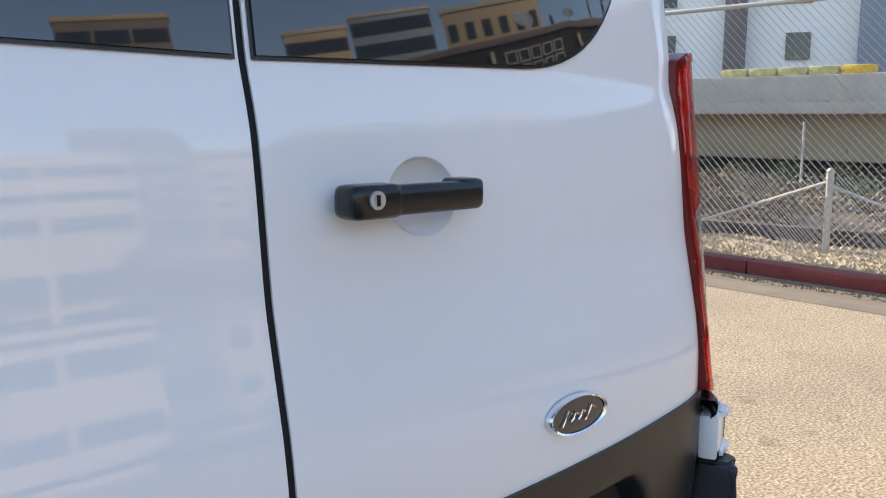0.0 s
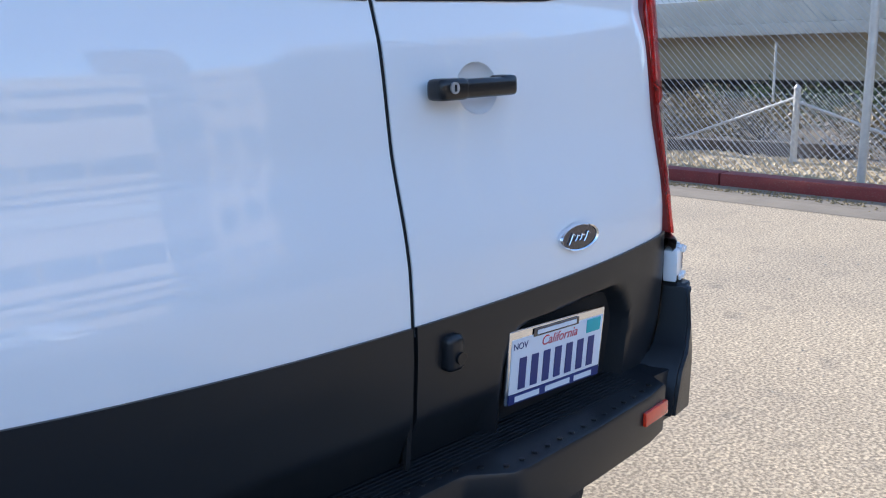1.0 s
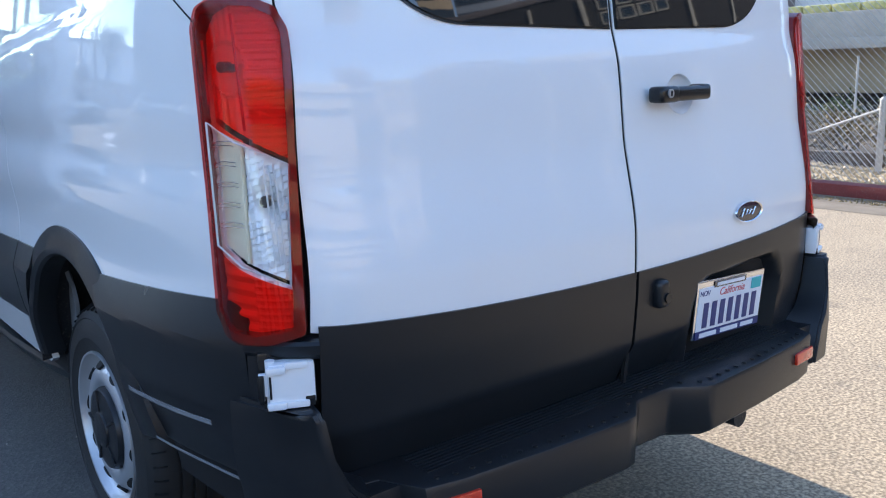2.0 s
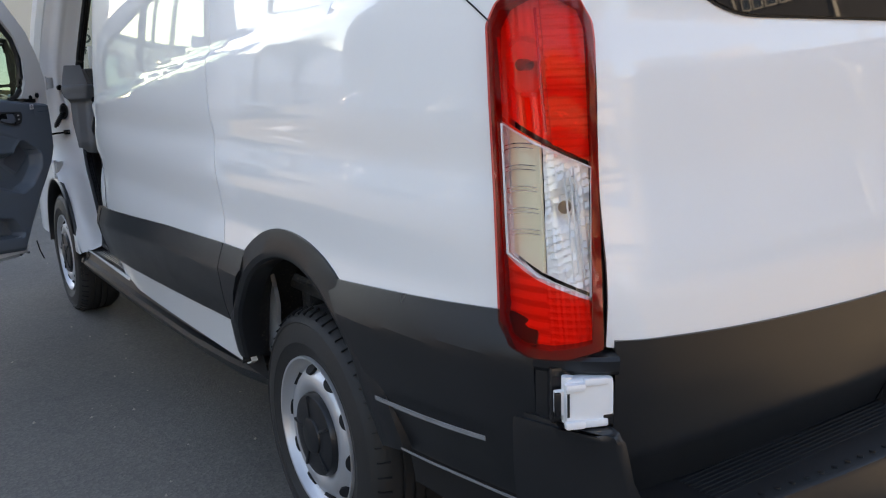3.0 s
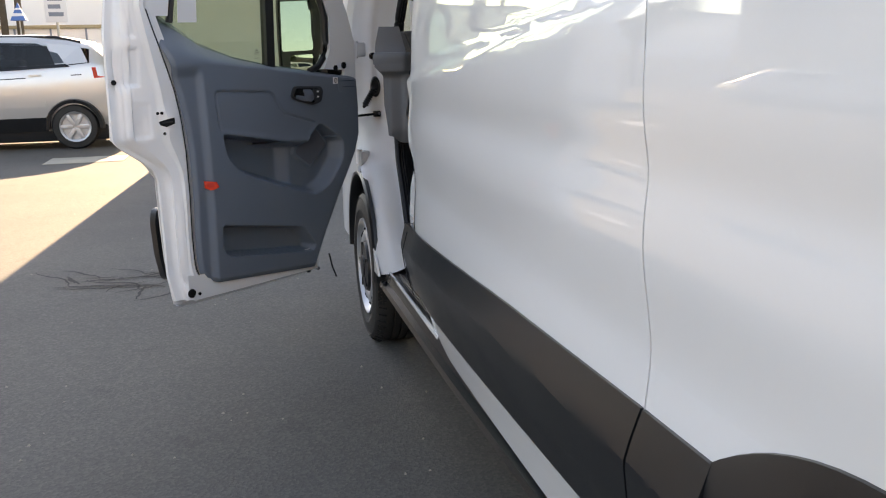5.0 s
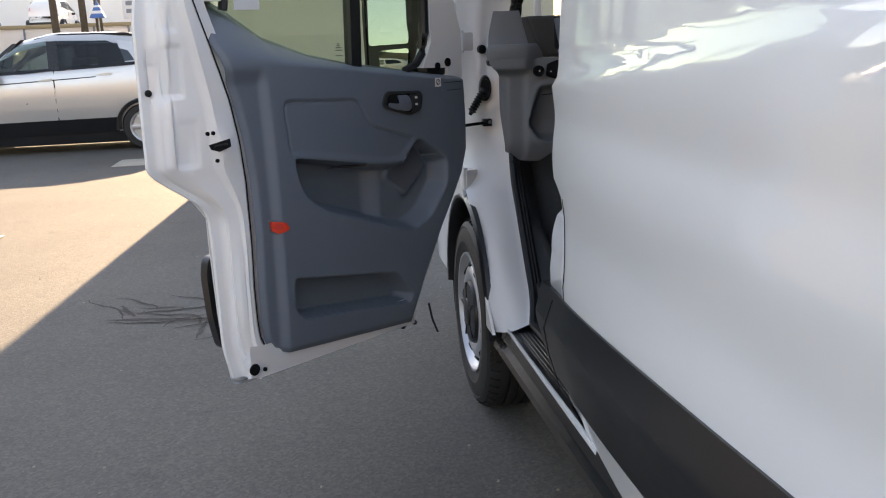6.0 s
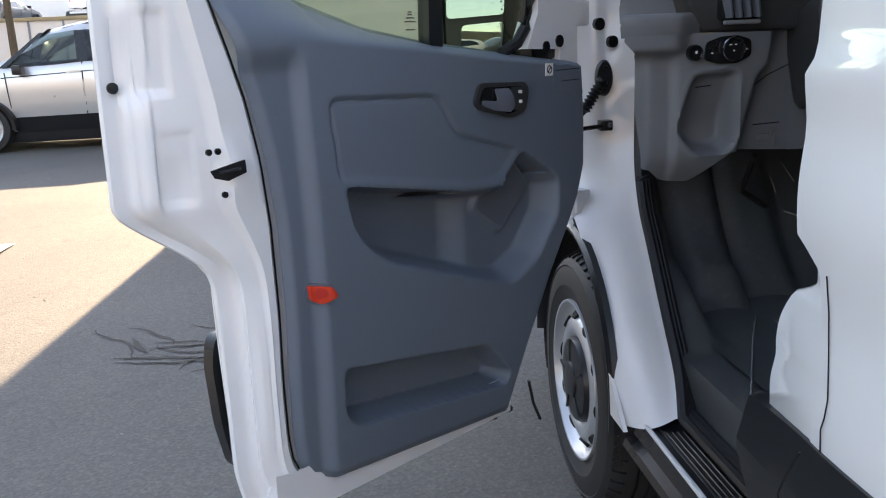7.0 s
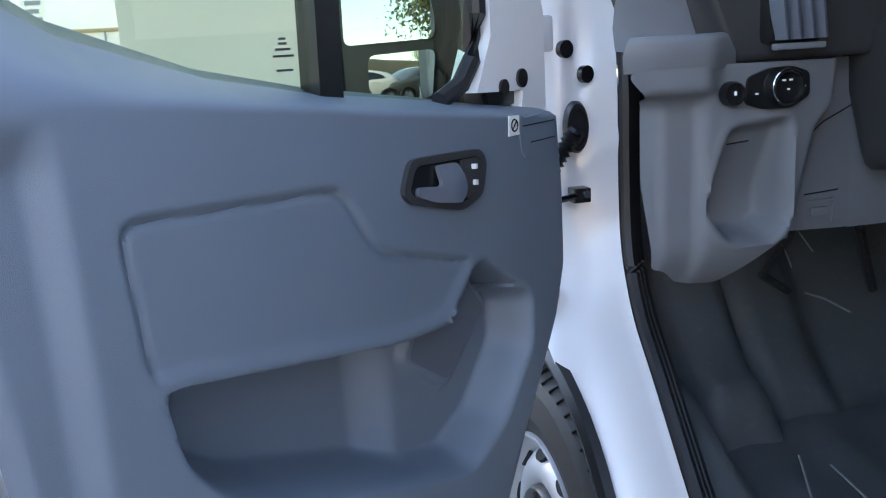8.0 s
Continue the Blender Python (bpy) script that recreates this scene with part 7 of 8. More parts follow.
# ---- silver compact car and other parked vehicles ----
def arch_ring(b, wm, ground):
    """The black lip of a wheel arch, over the upper half of the wheel, with the dark arch behind it."""
    up = (wm.inverted().to_3x3() @ Vector((0, 0, 1))).normalized()
    side = up.cross(Vector((0, 0, 1)))
    prof = ((0.345, -0.12), (0.352, 0.128), (0.40, 0.138), (0.415, 0.10), (0.415, -0.12))
    rows = []
    for a in np.linspace(-1.65, 1.65, 22):
        d = up * math.cos(a) + side * math.sin(a)
        rows.append([b.verts.new(wm @ (d * r + Vector((0, 0, z)))) for r, z in prof])
    for p, q in zip(rows, rows[1:]):
        for i in range(len(prof) - 1):
            b.faces.new((p[i], p[i + 1], q[i + 1], q[i]))


def car(name, at, turn, paint, label, length=4.1, width=1.77, height=1.62, rack=True):
    top = tagged(empty(name, at, turn), label, "car")
    m = pose(*at, 0, 0, turn)
    hl, hw = length / 2, width / 2
    # stations: x from nose (+) to tail (-): x, belt z, roof z or None, half width
    st = [(hl, 0.62, 0.62, 0.60), (hl - 0.10, 0.80, 0.80, 0.75), (hl - 0.45, 0.93, 0.93, 0.84), (hl - 0.95, 1.03, 1.04, 0.87), (hl - 1.15, 1.06, 1.14, 0.875), (hl - 1.75, 1.07, 1.50, 0.885), (hl - 2.15, 1.09, 1.58, 0.885),
          (hl - 2.8, 1.12, 1.575, 0.885), (hl - 3.3, 1.16, 1.53, 0.88), (hl - 3.62, 1.19, 1.46, 0.86), (hl - 3.86, 1.20, 1.24, 0.83), (hl - 4.02, 0.98, 1.0, 0.80), (hl - 4.1, 0.62, 0.63, 0.74)]
    b = bmesh.new()
    rows = []
    for x, belt_z, roof_z, w in st:
        tw = w * 0.74 if roof_z - belt_z > 0.12 else w * 0.9
        x *= length / 4.1
        half = [(w * 0.90, 0.26), (w * 0.98, 0.5), (w, 0.75), (w * 0.985, belt_z - 0.06), (w * 0.955, belt_z), (tw + (w * 0.955 - tw) * 0.35, belt_z + (roof_z - belt_z) * 0.72), (tw, roof_z - 0.035 if roof_z > belt_z + 0.1 else roof_z), (tw * 0.85, roof_z + 0.012), (0, roof_z + 0.03)]
        sc = height / 1.62
        rows.append([b.verts.new(m @ Vector((x, -y, z * sc))) for y, z in half] + [b.verts.new(m @ Vector((x, y, z * sc))) for y, z in half[-2::-1]])
    for r_, (p, q) in enumerate(zip(rows, rows[1:])):
        for i in range(len(p) - 1):
            # the side windows stay open
            if not (rack and i in (4, 11) and 4 <= r_ <= 8):
                b.faces.new((p[i], p[i + 1], q[i + 1], q[i]))
    b.faces.new(rows[0])
    b.faces.new(rows[-1])
    bmesh.ops.recalc_face_normals(b, faces=b.faces)
    part("body", b, paint, top, "", 45)
    if rack:
        b = bmesh.new()
        block(b, (-1.75, -0.78, 0.12), (1.75, 0.78, 0.62), 0.04, m)
        part("floor", b, BLACK, top, "dark underbody and floor")
        for x in (0.05, -0.85):
            for y in (-0.36, 0.36):
                b = bmesh.new()
                block(b, (x - 0.32, y - 0.24, 0.6), (x + 0.2, y + 0.24, 0.82), 0.06, m)
                block(b, (-0.07, -0.23, -0.05), (0.07, 0.23, 0.55), 0.05, m @ pose(x - 0.30, y, 0.80, 0, -14, 0))
                block(b, (-0.05, -0.12, 0.57), (0.05, 0.12, 0.74), 0.04, m @ pose(x - 0.30, y, 0.80, 0, -14, 0))
                part("seat", b, DASH, top, "grey seat with a headrest")
    sc, k = height / 1.62, length / 4.1

    def side_plate(nm, poly, off, mat, lab=""):
        for sgn in (-1, 1):
            bb = bmesh.new()
            vs = []
            for x, z in poly:
                belt_z = float(np.interp(-x, [-s[0] for s in st], [s[1] for s in st]))
                roof_z = float(np.interp(-x, [-s[0] for s in st], [s[2] for s in st]))
                w = float(np.interp(-x, [-s[0] for s in st], [s[3] for s in st]))
                if z > belt_z:
                    f = (z - belt_z) / max(0.05, roof_z - belt_z)
                    y = w * 0.955 + (w * 0.74 + w * 0.215 * 0.35 - w * 0.955) * min(1, f / 0.72)
                else:
                    y = float(np.interp(z, [0.26, 0.5, 0.75, belt_z - 0.06, belt_z], [w * 0.90, w * 0.98, w, w * 0.985, w * 0.955]))
                vs.append(bb.verts.new(m @ Vector((x * k, sgn * (y + off), z * sc))))
            bb.faces.new(vs)
            ex = bmesh.ops.extrude_face_region(bb, geom=bb.faces[:])
            for v in ex["geom"]:
                if isinstance(v, bmesh.types.BMVert):
                    v.co += m.to_3x3() @ Vector((0, -sgn * (off + 0.01), 0))
            bmesh.ops.recalc_face_normals(bb, faces=bb.faces)
            part(nm, bb, mat, top, lab)

    side_plate("front_window", [(0.82, 1.10), (0.38, 1.44), (-0.05, 1.49), (-0.08, 1.12)], 0.006, CAR_GLASS, "clear grey side window")
    side_plate("rear_window", [(-0.17, 1.13), (-0.14, 1.49), (-0.85, 1.47), (-1.12, 1.36), (-1.22, 1.20)], 0.006, TINT if not rack else DARK_GLASS, "dark side window")
    side_plate("lower_cladding", [(0.86, 0.24), (0.84, 0.44), (-0.90, 0.455), (-0.90, 0.26)], 0.012, BLACK, "black lower cladding")
    side_plate("door_line", [(-0.107, 0.45), (-0.093, 0.45), (-0.094, 0.75), (-0.098, 0.95), (-0.103, 1.1), (-0.117, 1.1), (-0.112, 0.95), (-0.108, 0.75)], 0.007, GAP)
    side_plate("door_line", [(0.86, 0.45), (0.874, 0.45), (0.889, 0.75), (0.904, 1.0), (0.89, 1.0), (0.875, 0.75)], 0.007, GAP)
    side_plate("door_handle", [(0.10, 0.965), (0.10, 0.99), (-0.08, 1.0), (-0.08, 0.975)], 0.02, paint)
    side_plate("door_handle", [(-0.72, 1.02), (-0.72, 1.045), (-0.90, 1.05), (-0.90, 1.025)], 0.02, paint)
    side_plate("tail_light", [(-1.62, 0.98), (-1.60, 1.13), (-1.86, 1.14), (-1.93, 1.0)], 0.012, REFLECTOR_RED, "red tail light")
    b = bmesh.new()
    vs = [b.verts.new(m @ Vector(p)) for p in ((0.84 * k, -0.72, 1.12 * sc), (0.84 * k, 0.72, 1.12 * sc), (0.30 * k, 0.62, 1.50 * sc), (0.30 * k, -0.62, 1.50 * sc))]
    for v in vs:
        v.co += m.to_3x3() @ Vector((0.03, 0, 0.02))
    b.faces.new(vs)
    part("windscreen", b, TINT, top, "dark windscreen")
    if rack:
        side_plate("window_frame", [(-0.05, 1.10), (-0.03, 1.485), (-0.17, 1.485), (-0.20, 1.11)], 0.010, BLACK_SMOOTH, "black centre pillar")
        side_plate("window_frame", [(0.98, 1.05), (0.42, 1.47), (0.36, 1.47), (0.86, 1.07)], 0.010, BLACK_SMOOTH, "black front frame")
        side_plate("window_frame", [(0.92, 1.055), (0.86, 1.095), (-1.24, 1.185), (-1.30, 1.145)], 0.012, BLACK_SMOOTH, "black belt moulding")
        side_plate("window_frame", [(-1.10, 1.16), (-0.98, 1.47), (-1.45, 1.42), (-1.55, 1.20)], 0.004, paint)
        side_plate("body_line", [(0.95, 0.930), (0.95, 0.942), (-0.10, 0.985), (-1.45, 1.040), (-1.45, 1.028), (-0.10, 0.973)], 0.007, GAP)
        side_plate("sill_crease", [(0.80, 0.60), (0.80, 0.66), (-0.92, 0.68), (-0.92, 0.60)], 0.010, paint)
    b = bmesh.new()
    block(b, (-2.06 * k, -0.68, 0.34), (-1.95 * k, 0.68, 0.56), 0.03, m)
    part("rear_bumper", b, BLACK, top)
    for y0 in (-1.06, 0.86):
        b = bmesh.new()
        block(b, (0.62, y0, 1.03), (0.74, y0 + 0.20, 1.16), 0.03, m)
        part("mirror", b, BLACK, top)
    if rack:
        for sgn in (-1, 1):
            b = bmesh.new()
            tube(b, [m @ Vector((x, sgn * 0.60, z)) for x, z in ((0.15, 1.60), (-0.2, 1.66), (-1.1, 1.65), (-1.45, 1.57))], 0.022, 6)
            part("roof_rail", b, BLACK, top)
    for x in (1.23 * k, -1.29 * k):
        for sgn in (-1, 1):
            wm = m @ Matrix.Translation((x, sgn * (hw - 0.085), 0.335)) @ Euler((radians(-90 * sgn), 0, 0)).to_matrix().to_4x4()
            b = bmesh.new()
            lathe(b, [(0.22, -0.1), (0.31, -0.1), (0.335, -0.06), (0.335, 0.06), (0.31, 0.10), (0.235, 0.105), (0.225, 0.08)], wm, 32)
            wh = part("wheel", b, RUBBER, top, "black tyre on a silver alloy rim")
            b = bmesh.new()
            lathe(b, [(0.23, 0.075), (0.225, 0.10), (0.20, 0.09), (0.19, 0.05), (0.0, 0.05)], wm, 32)
            for j in range(6):
                block(b, (0.03, -0.03, 0.05), (0.21, 0.03, 0.09), 0.008, wm @ pose(0, 0, 0, 0, 0, 60 * j))
            part("rim", b, STEEL, wh)
            b = bmesh.new()
            arch_ring(b, wm, ground=m)
            part("arch", b, BLACK, wh)
    return top


car("compact_suv", (-5.05, 15.45, 0), 180, SILVER, "silver compact sport utility car with black cladding", height=1.72)
OLD_WHITE = material("white_car_paint", (0.75, 0.74, 0.72), 0.3, coat=1.0, vary=0.02)
GREY_CAR = material("grey_car_paint", (0.10, 0.105, 0.11), 0.3, metal=0.4, coat=1.0, vary=0.05)
bm = bmesh.new()
block(bm, (-44, 44, -0.2), (-5, 58, 2.75), 0.04)
terrace = tagged(part("retaining_wall", bm, WHITE_WALL), "pale retaining wall of a raised lot across the road", "wall", kind="structure")
for k in range(26):
    bm = bmesh.new()
    block(bm, (-43.6 + 1.5 * k, 43.93, 0), (-43.52 + 1.5 * k, 44.02, 2.72), 0)
    part("joint_strip", bm, GREY_WALL, terrace)
bm = bmesh.new()
block(bm, (-44, 43.9, 2.70), (-5, 44.15, 2.86), 0.02)
part("wall_cap", bm, CONCRETE_TAN, terrace)
car("parked_car", (-15.1, 55.3, 2.75), 90, OLD_WHITE, "white car parked on the raised lot", 4.8, 1.9, 1.9)
car("parked_car", (-19.5, 54.5, 2.75), 78, GREY_CAR, "grey car parked on the raised lot", 4.4, 1.8, 1.5, False)
car("parked_car", (-22.0, 30, 0), 170, GREY_CAR, "dark grey car parked far across the lot", 4.4, 1.8, 1.45, False)
for k, (x, y, t, p, h) in enumerate(((-11.5, -1.0, 95, OLD_WHITE, 1.6), (-11.2, 2.4, 88, SILVER, 1.5), (-11.6, 5.6, 92, GREY_CAR, 1.5), (-11.3, -4.4, 90, GREY_CAR, 1.7), (-11.4, -7.6, 92, SILVER, 1.6),
                                     (-13.5, 9.0, 90, OLD_WHITE, 1.75), (-13.8, 12.2, 86, GREY_CAR, 1.5), (-13.0, 16.6, 218, OLD_WHITE, 1.75), (-13.6, 19.0, 90, SILVER, 1.8),
                                     (-7.5, -19.5, 62, OLD_WHITE, 1.6), (-2.6, -20.0, 66, SILVER, 1.55), (2.2, -19.6, 63, OLD_WHITE, 1.7))):
    car("parked_car", (x, y, 0), t, p, "parked car across the lane, mirrored in the van", 4.4, 1.8, h, False)

# far buildings ahead and behind
facade("warehouse", (-34, 78, 0), (60, 20, 7), 200, WHITE_WALL, "long pale warehouse far across the road", 14, 1, GREY_WALL, (0.5, 0.35))
# added, unseen: a continuous skyline that calms reflections on the tail doors
facade("reflection_block", (-12, -48, 0), (62, 14, 13), 180, TAN_WALL, "long tan block added behind the lot to even the tail's reflections", 11, 4, CONCRETE, (0.9, 0.4))
facade("office_block", (26, -65, 0), (9, 12, 29), 202, BROWN_WALL, "brown banded office tower behind the lot", 3, 9, TAN_WALL, (0.9, 0.45))
# the broad block is added too, closing a bright sky gap mirrored in the tail
facade("office_block", (43, -75, 0), (18, 12, 21), 210, TAN_WALL, "broad tan block added to fill a bright gap in the reflections", 6, 6, CONCRETE, (0.7, 0.45))
facade("office_block", (47, -64.7, 0), (6, 12, 29.5), 216, TAN_WALL, "tan tower with dark window bands", 1, 9, CONCRETE, (0.98, 0.5))
facade("office_block", (63, -71, 0), (10.5, 14, 36), 221, GREY_WALL, "grey glass tower with pale floor bands", 1, 11, CONCRETE, (0.98, 0.62))
facade("office_block", (46, -38.6, 0), (9, 10, 22.5), 230, TAN_WALL, "tan block with square windows", 6, 6, CONCRETE, (0.5, 0.45))
# near-black wall colour carries the depot's shade, since the sun reaches this face
SHADED_STUCCO = material("stucco_with_shade", (0.035, 0.032, 0.03), 0.9, vary=0.2, scale=1.5, grain=0.4, grain_scale=60)
depot = tagged(empty("depot_building", (27.3, -18.9, 0), 235), "flat-roofed building behind the lot, shade in its wall colour, pale window frames", "building")
DM = pose(27.3, -18.9, 0, 0, 0, 235)
bm = bmesh.new()
block(bm, (-14, 0, 0), (14, 9, 11.0), 0.05, DM)
part("wall", bm, SHADED_STUCCO, depot)
bm = bmesh.new()
block(bm, (-14.1, -0.12, 11.0), (14.1, 9, 11.35), 0.03, DM)
part("roof", bm, BROWN_WALL, depot)
for i in range(5):
    for j in range(2):
        bm = bmesh.new()
        x, z = -0.6 + 0.72 * i, 9.1 + 0.8 * j
        for x0, x1, z0, z1 in ((0, 0.62, 0, 0.07), (0, 0.62, 0.60, 0.67), (0, 0.07, 0, 0.67), (0.55, 0.62, 0, 0.67)):
            block(bm, (x + x0, -0.08, z + z0), (x + x1, 0.02, z + z1), 0, DM)
        win_ = part("window", bm, CONCRETE, depot, "pale window frame")
        bm = bmesh.new()
        block(bm, (x + 0.07, -0.03, z + 0.07), (x + 0.55, 0.03, z + 0.60), 0, DM)
        part("pane", bm, WINDOW_DARK, win_)
for x in (-1.9, -4.6, 3.4, 6.0):
    bm = bmesh.new()
    block(bm, (x, -0.16, 0), (x + 0.16, 0.02, 10.7), 0.01, DM)
    part("downpipe", bm, CONCRETE, depot, "pale downpipe")


def dish(x, r, tilt, turn):
    """A satellite dish: thin bowl on a mast, with its arm and horn."""
    at = DM @ Vector((x, 1.2, 11.3))
    top = tagged(empty("satellite_dish", at), "grey satellite dish on the depot roof", "dish", group="dishes on the roof")
    b = bmesh.new()
    tube(b, [at, at + Vector((0, 0, 0.9 * r + 0.25))], 0.05, 8)
    part("mast", b, GALV, top)
    m = Matrix.Translation(at + Vector((0, 0, 1.1 * r + 0.35))) @ Euler((radians(tilt), 0, radians(turn))).to_matrix().to_4x4()
    b = bmesh.new()
    lathe(b, [(0.0, 0.0), (0.35 * r, 0.03 * r), (0.7 * r, 0.12 * r), (r, 0.26 * r), (r, 0.29 * r), (0.7 * r, 0.15 * r), (0.35 * r, 0.06 * r), (0.0, 0.03 * r)], m, 28)
    part("bowl", b, GREY_WALL, top)
    b = bmesh.new()
    for a in (0.5, 2.6, 4.7):
        tube(b, [m @ Vector((0.95 * r * math.cos(a), 0.95 * r * math.sin(a), 0.26 * r)), m @ Vector((0, 0, 0.8 * r))], 0.02, 5)
    part("arm", b, GALV, top)


for x, r, tilt, turn in ((1.6, 0.62, 62, 205), (-0.1, 0.3, 75, 120), (-1.5, 0.42, 50, 230), (-3.4, 0.5, 80, 150), (-4.7, 0.5, 80, 150), (-6.3, 0.45, 60, 170)):
    dish(x, r, tilt, turn)
facade("office_block", (-60, -20, 0), (40, 14, 4.2), 255, TAN_WALL, "tan low office row across the lot", 14, 1, CONCRETE, (0.7, 0.45))
facade("service_building", (-22.7, 16.1, 0), (22, 10, 8.5), 44, CONCRETE, "grey service building across the lane with dark bays", 6, 1, GREY_WALL, (0.6, 0.5))
facade("showroom", (-52, 26, 0), (38, 16, 6), 275, WHITE_WALL, "white showroom across the lot", 10, 1, GREY_WALL, (0.8, 0.5))


def utility_pole(at, h, arms=2):
    top = tagged(empty("utility_pole", at), "wooden utility pole with cross arms", "pole", group="utility poles")
    b = bmesh.new()
    bmesh.ops.create_cone(b, cap_ends=True, segments=12, radius1=0.16, radius2=0.11, depth=h, matrix=pose(at[0], at[1], h / 2))
    part("mast", b, BARK, top)
    for k in range(arms):
        b = bmesh.new()
        block(b, (-1.1, -0.06, -0.06), (1.1, 0.06, 0.06), 0.01, pose(at[0], at[1], h - 0.6 - 0.9 * k, 0, 0, 70))
        part("cross_arm", b, BARK, top)
    return top


for x, y, h in ((-14.5, 34.5, 11), (-14.3, 39.5, 11), (-11.2, 40, 11), (-10.3, 41, 10), (-10.0, 42.5, 9), (-24, 12, 12), (-26, -8, 12)):
    utility_pole((x, y, 0), h)
bm = bmesh.new()
for dz in (0, -0.9):
    for off in (-0.9, 0.9):
        tube(bm, [(-26 + off * 0.3, -8 + off, 11.4 + dz), (-25, 2 + off, 10.9 + dz), (-24 + off * 0.3, 12 + off, 11.4 + dz), (-19, 23 + off, 10.4 + dz), (-14.5, 34.5 + off, 10.4 + dz)], 0.012, 4)
tagged(part("power_line", bm, SEAL), "power lines between the poles", "cable", kind="stuff")


def tree(at, h, r, seed, palm=False):
    rnd = random.Random(seed)
    top = tagged(empty("palm_tree" if palm else "tree", at), "palm with a bare trunk across the road" if palm else "broad green tree across the road", "tree", group="trees across the road")
    b = bmesh.new()
    tube(b, [(at[0], at[1], 0), (at[0] + 0.1, at[1], h * 0.5), (at[0] + 0.05, at[1] + 0.1, h * (0.96 if palm else 0.6))], 0.16 if palm else 0.2, 8)
    ends = []
    if not palm:
        for _ in range(9):
            a, e = rnd.uniform(0, 6.28), rnd.uniform(0.3, 1)
            tip = Vector((at[0] + r * e * math.cos(a), at[1] + r * e * math.sin(a), h * rnd.uniform(0.6, 0.98)))
            tube(b, [(at[0] + 0.05, at[1], h * 0.5), (Vector((at[0], at[1], h * 0.62)) + tip) / 2, tip], 0.06, 5)
            ends.append(tip)
    part("trunk", b, BARK, top)
    verts, faces = [], []
    if palm:
        for j in range(34):
            a, droop = rnd.uniform(0, 6.28), rnd.uniform(-0.5, 1.0)
            for q in range(14):
                t = (q + 1) / 14
                c = Vector((at[0] + math.cos(a) * r * t, at[1] + math.sin(a) * r * t, h + r * (0.5 * t - (0.7 + 0.6 * droop) * t * t)))
                for sgn in (-1, 1):
                    d = Vector((-math.sin(a) * sgn, math.cos(a) * sgn, -0.5)) * 0.45 * r * (1 - 0.6 * t) * 0.6
                    f, k = Vector((math.cos(a), math.sin(a), 0)) * 0.06, len(verts)
                    verts += [tuple(c), tuple(c + f), tuple(c + d + f * 3)]
                    faces.append((k, k + 1, k + 2))
    else:
        for _ in range(5200):
            c = rnd.choice(ends) + Vector((rnd.gauss(0, r * 0.24), rnd.gauss(0, r * 0.24), rnd.gauss(0, r * 0.2)))
            d, u = Vector((rnd.gauss(0, 1), rnd.gauss(0, 1), rnd.gauss(0, 1))).normalized(), Vector((rnd.gauss(0, 1), rnd.gauss(0, 1), rnd.gauss(0, 1))).normalized()
            s, k = rnd.uniform(0.08, 0.17), len(verts)
            verts += [tuple(c), tuple(c + d * s + u * s * 0.5), tuple(c + d * 2 * s), tuple(c + d * s - u * s * 0.5)]
            faces.append((k, k + 1, k + 2, k + 3))
    me = bpy.data.meshes.new("crown")
    me.from_pydata(verts, [], faces)
    me.materials.append(LEAF)
    f = new("crown", me)
    f.parent = top
    f.matrix_parent_inverse = top.matrix_world.inverted()
    return top


for k, (x, y, h, r, p) in enumerate(((-30, -22, 7, 3.0, False), (-36, -12, 6, 2.6, False), (-40, -2, 7, 3.2, False), (-14, -36, 6.5, 2.8, False), (-6, -40, 7.0, 3.0, False), (-34, -30, 13, 1.9, True), (-22, -40, 14, 1.9, True),
                                     (-20, 42, 7, 3.2, False), (-45, 8, 12, 1.9, True))):
    tree((x, y, 0), h, r, 30 + k, p)

# ---- sign board and pennant across the road ----
board = tagged(empty("sign_board", (-8.4, 42, 0)), "white sign board on a post with worn grey lettering", "sign")
bm = bmesh.new()
disc(bm, 0.06, 3.2, pose(-8.4, 42, 1.6), 12)
part("post", bm, GALV, board)
bm = bmesh.new()
block(bm, (-8.85, 41.9, 2.9), (-7.95, 41.96, 4.5), 0.01)
face_ = part("panel", bm, WHITE_TEXT, board)
for k in range(4):
    bm = bmesh.new()
    block(bm, (-8.7, 41.885, 3.15 + 0.32 * k), (-8.1 - 0.1 * (k % 2), 41.899, 3.32 + 0.32 * k))
    part("bar", bm, GREY_WALL, board)
PENNANT_BLUE = material("pennant_blue", (0.06, 0.16, 0.42), 0.6, vary=0.1, scale=8)
pennant = tagged(empty("pennant", (-9.7, 41, 0)), "blue and white three-cornered pennant on a pole", "pennant")
bm = bmesh.new()
disc(bm, 0.03, 3.1, pose(-9.7, 41, 1.55), 8)
part("pole", bm, GALV, pennant)
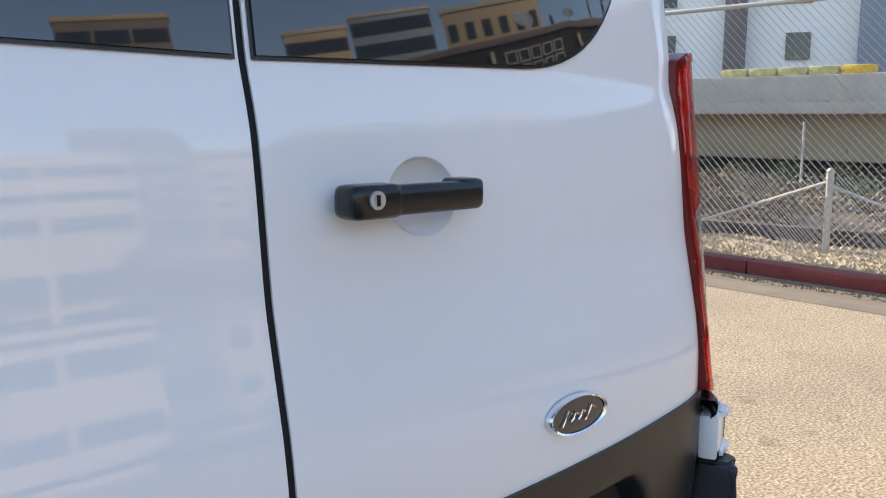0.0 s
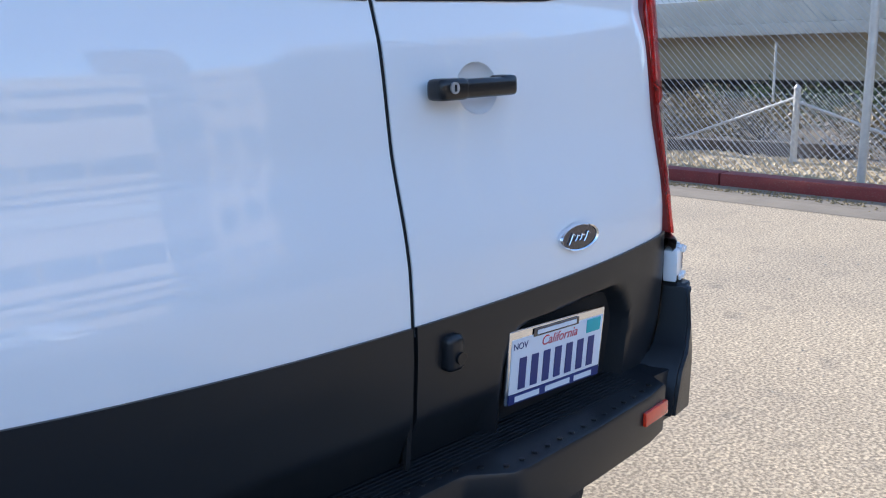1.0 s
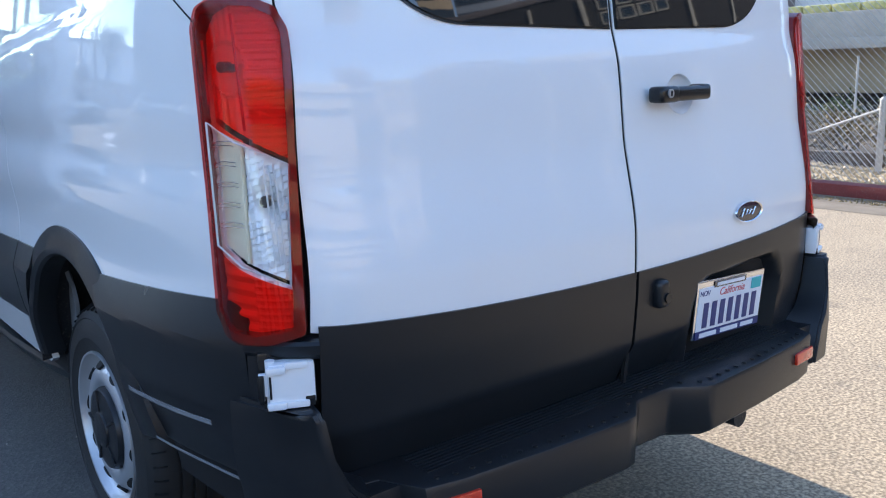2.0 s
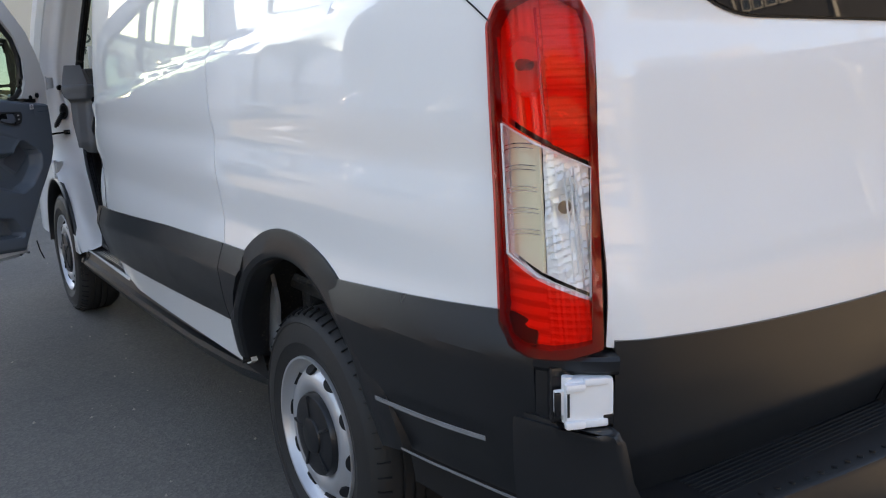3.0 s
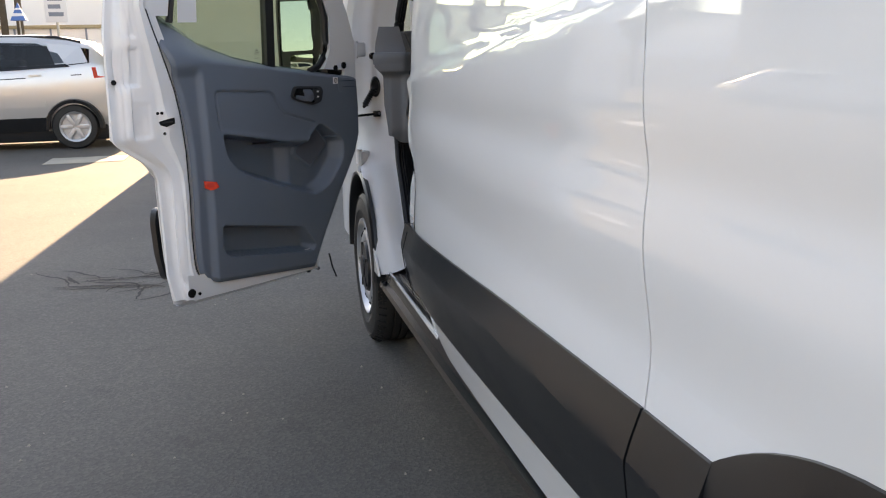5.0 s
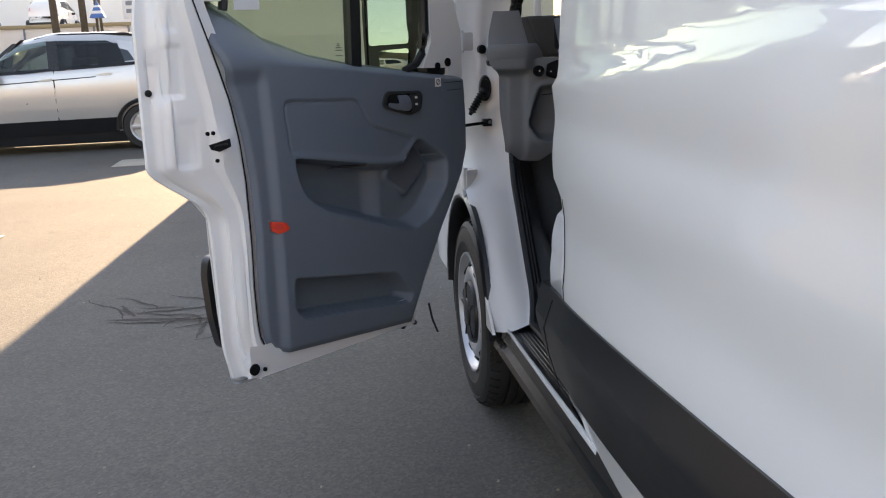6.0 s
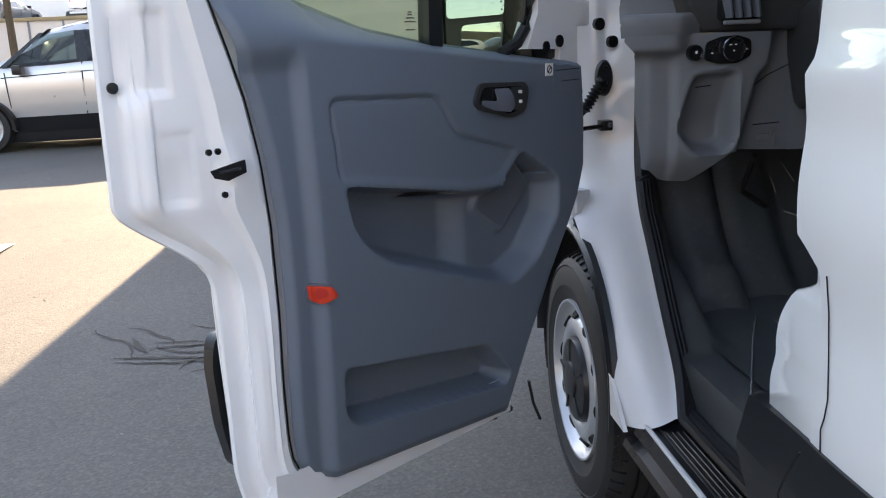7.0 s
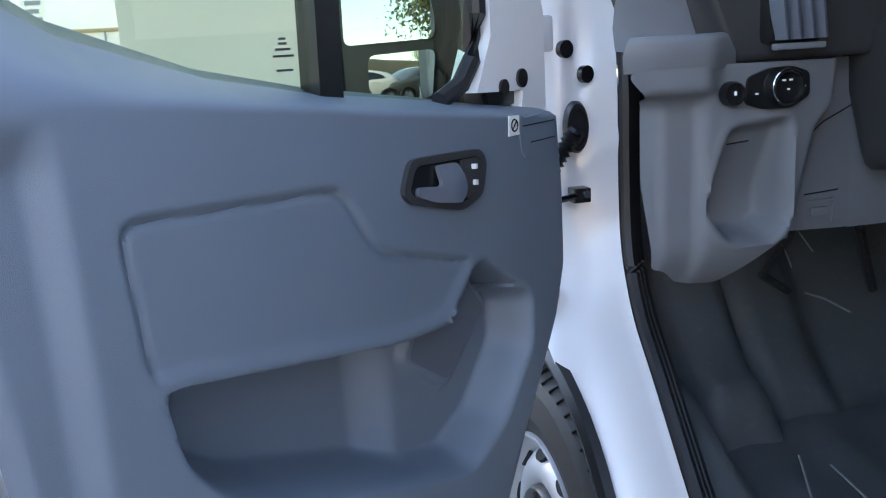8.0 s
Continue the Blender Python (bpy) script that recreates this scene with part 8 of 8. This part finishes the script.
for z0, z1, w0, w1, mt in ((2.95, 3.12, 0.42, 0.32, PENNANT_BLUE), (3.12, 3.24, 0.32, 0.25, WHITE_TEXT), (3.24, 3.38, 0.25, 0.17, PENNANT_BLUE), (3.38, 3.46, 0.17, 0.12, WHITE_TEXT), (3.46, 3.68, 0.12, 0.01, PENNANT_BLUE)):
    bm = bmesh.new()
    bmesh.ops.create_cone(bm, cap_ends=True, segments=4, radius1=w0, radius2=w1, depth=z1 - z0, matrix=pose(-9.7, 41, (z0 + z1) / 2, 0, 0, 45))
    part("stripe", bm, mt, pennant)

# ---- small marks on the lot ----
OIL = material("dried_stain", (0.014, 0.013, 0.012), 0.7, vary=0.3, scale=30)
rnd = random.Random(8)
verts, faces = [], []
for k in range(20):
    x, y, a = -2.25 + rnd.uniform(-0.36, 0.36), 5.72 + rnd.uniform(-0.32, 0.36), rnd.uniform(-0.5, 0.5) + (1.57 if rnd.random() < 0.25 else 0)
    n, w = rnd.randint(5, 11), rnd.uniform(0.004, 0.015)
    for i in range(n):
        j = len(verts)
        ww = w * math.sin(math.pi * (i + 0.5) / n) + 0.002
        dx, dy = math.cos(a) * 0.05, math.sin(a) * 0.05
        verts += [(x - dy * ww * 20, y + dx * ww * 20, 0.0035), (x + dy * ww * 20, y - dx * ww * 20, 0.0035), (x + dx + dy * ww * 20, y + dy - dx * ww * 20, 0.0035), (x + dx - dy * ww * 20, y + dy + dx * ww * 20, 0.0035)]
        faces.append((j, j + 1, j + 2, j + 3))
        x, y, a = x + dx, y + dy, a + rnd.uniform(-0.5, 0.5)
me = bpy.data.meshes.new("stain")
me.from_pydata(verts, [], faces)
me.materials.append(OIL)
tagged(new("stain", me), "dark dried streaks on the asphalt", "stain", kind="stuff")
bm = bmesh.new()
rows = [[bm.verts.new((-4.17 + 0.30 * i / 5 + 0.03 * noise.noise((i, j, 0)), 7.9 + 0.55 * j / 5, 0.006 + 0.012 * abs(noise.noise((i * 0.7, j * 0.7, 5))))) for i in range(6)] for j in range(6)]
for p, q in zip(rows, rows[1:]):
    for i in range(5):
        bm.faces.new((p[i], p[i + 1], q[i + 1], q[i]))
tagged(part("paper_scrap", bm, WHITE_TEXT), "crumpled white paper scrap on the asphalt", "paper")
bm = bmesh.new()
block(bm, (-3.9, 12.6, 0.0), (-2.9, 13.3, 0.006), 0.002)
tagged(part("drain_cover", bm, CONCRETE), "flat grey cover plate set in the asphalt", "cover")
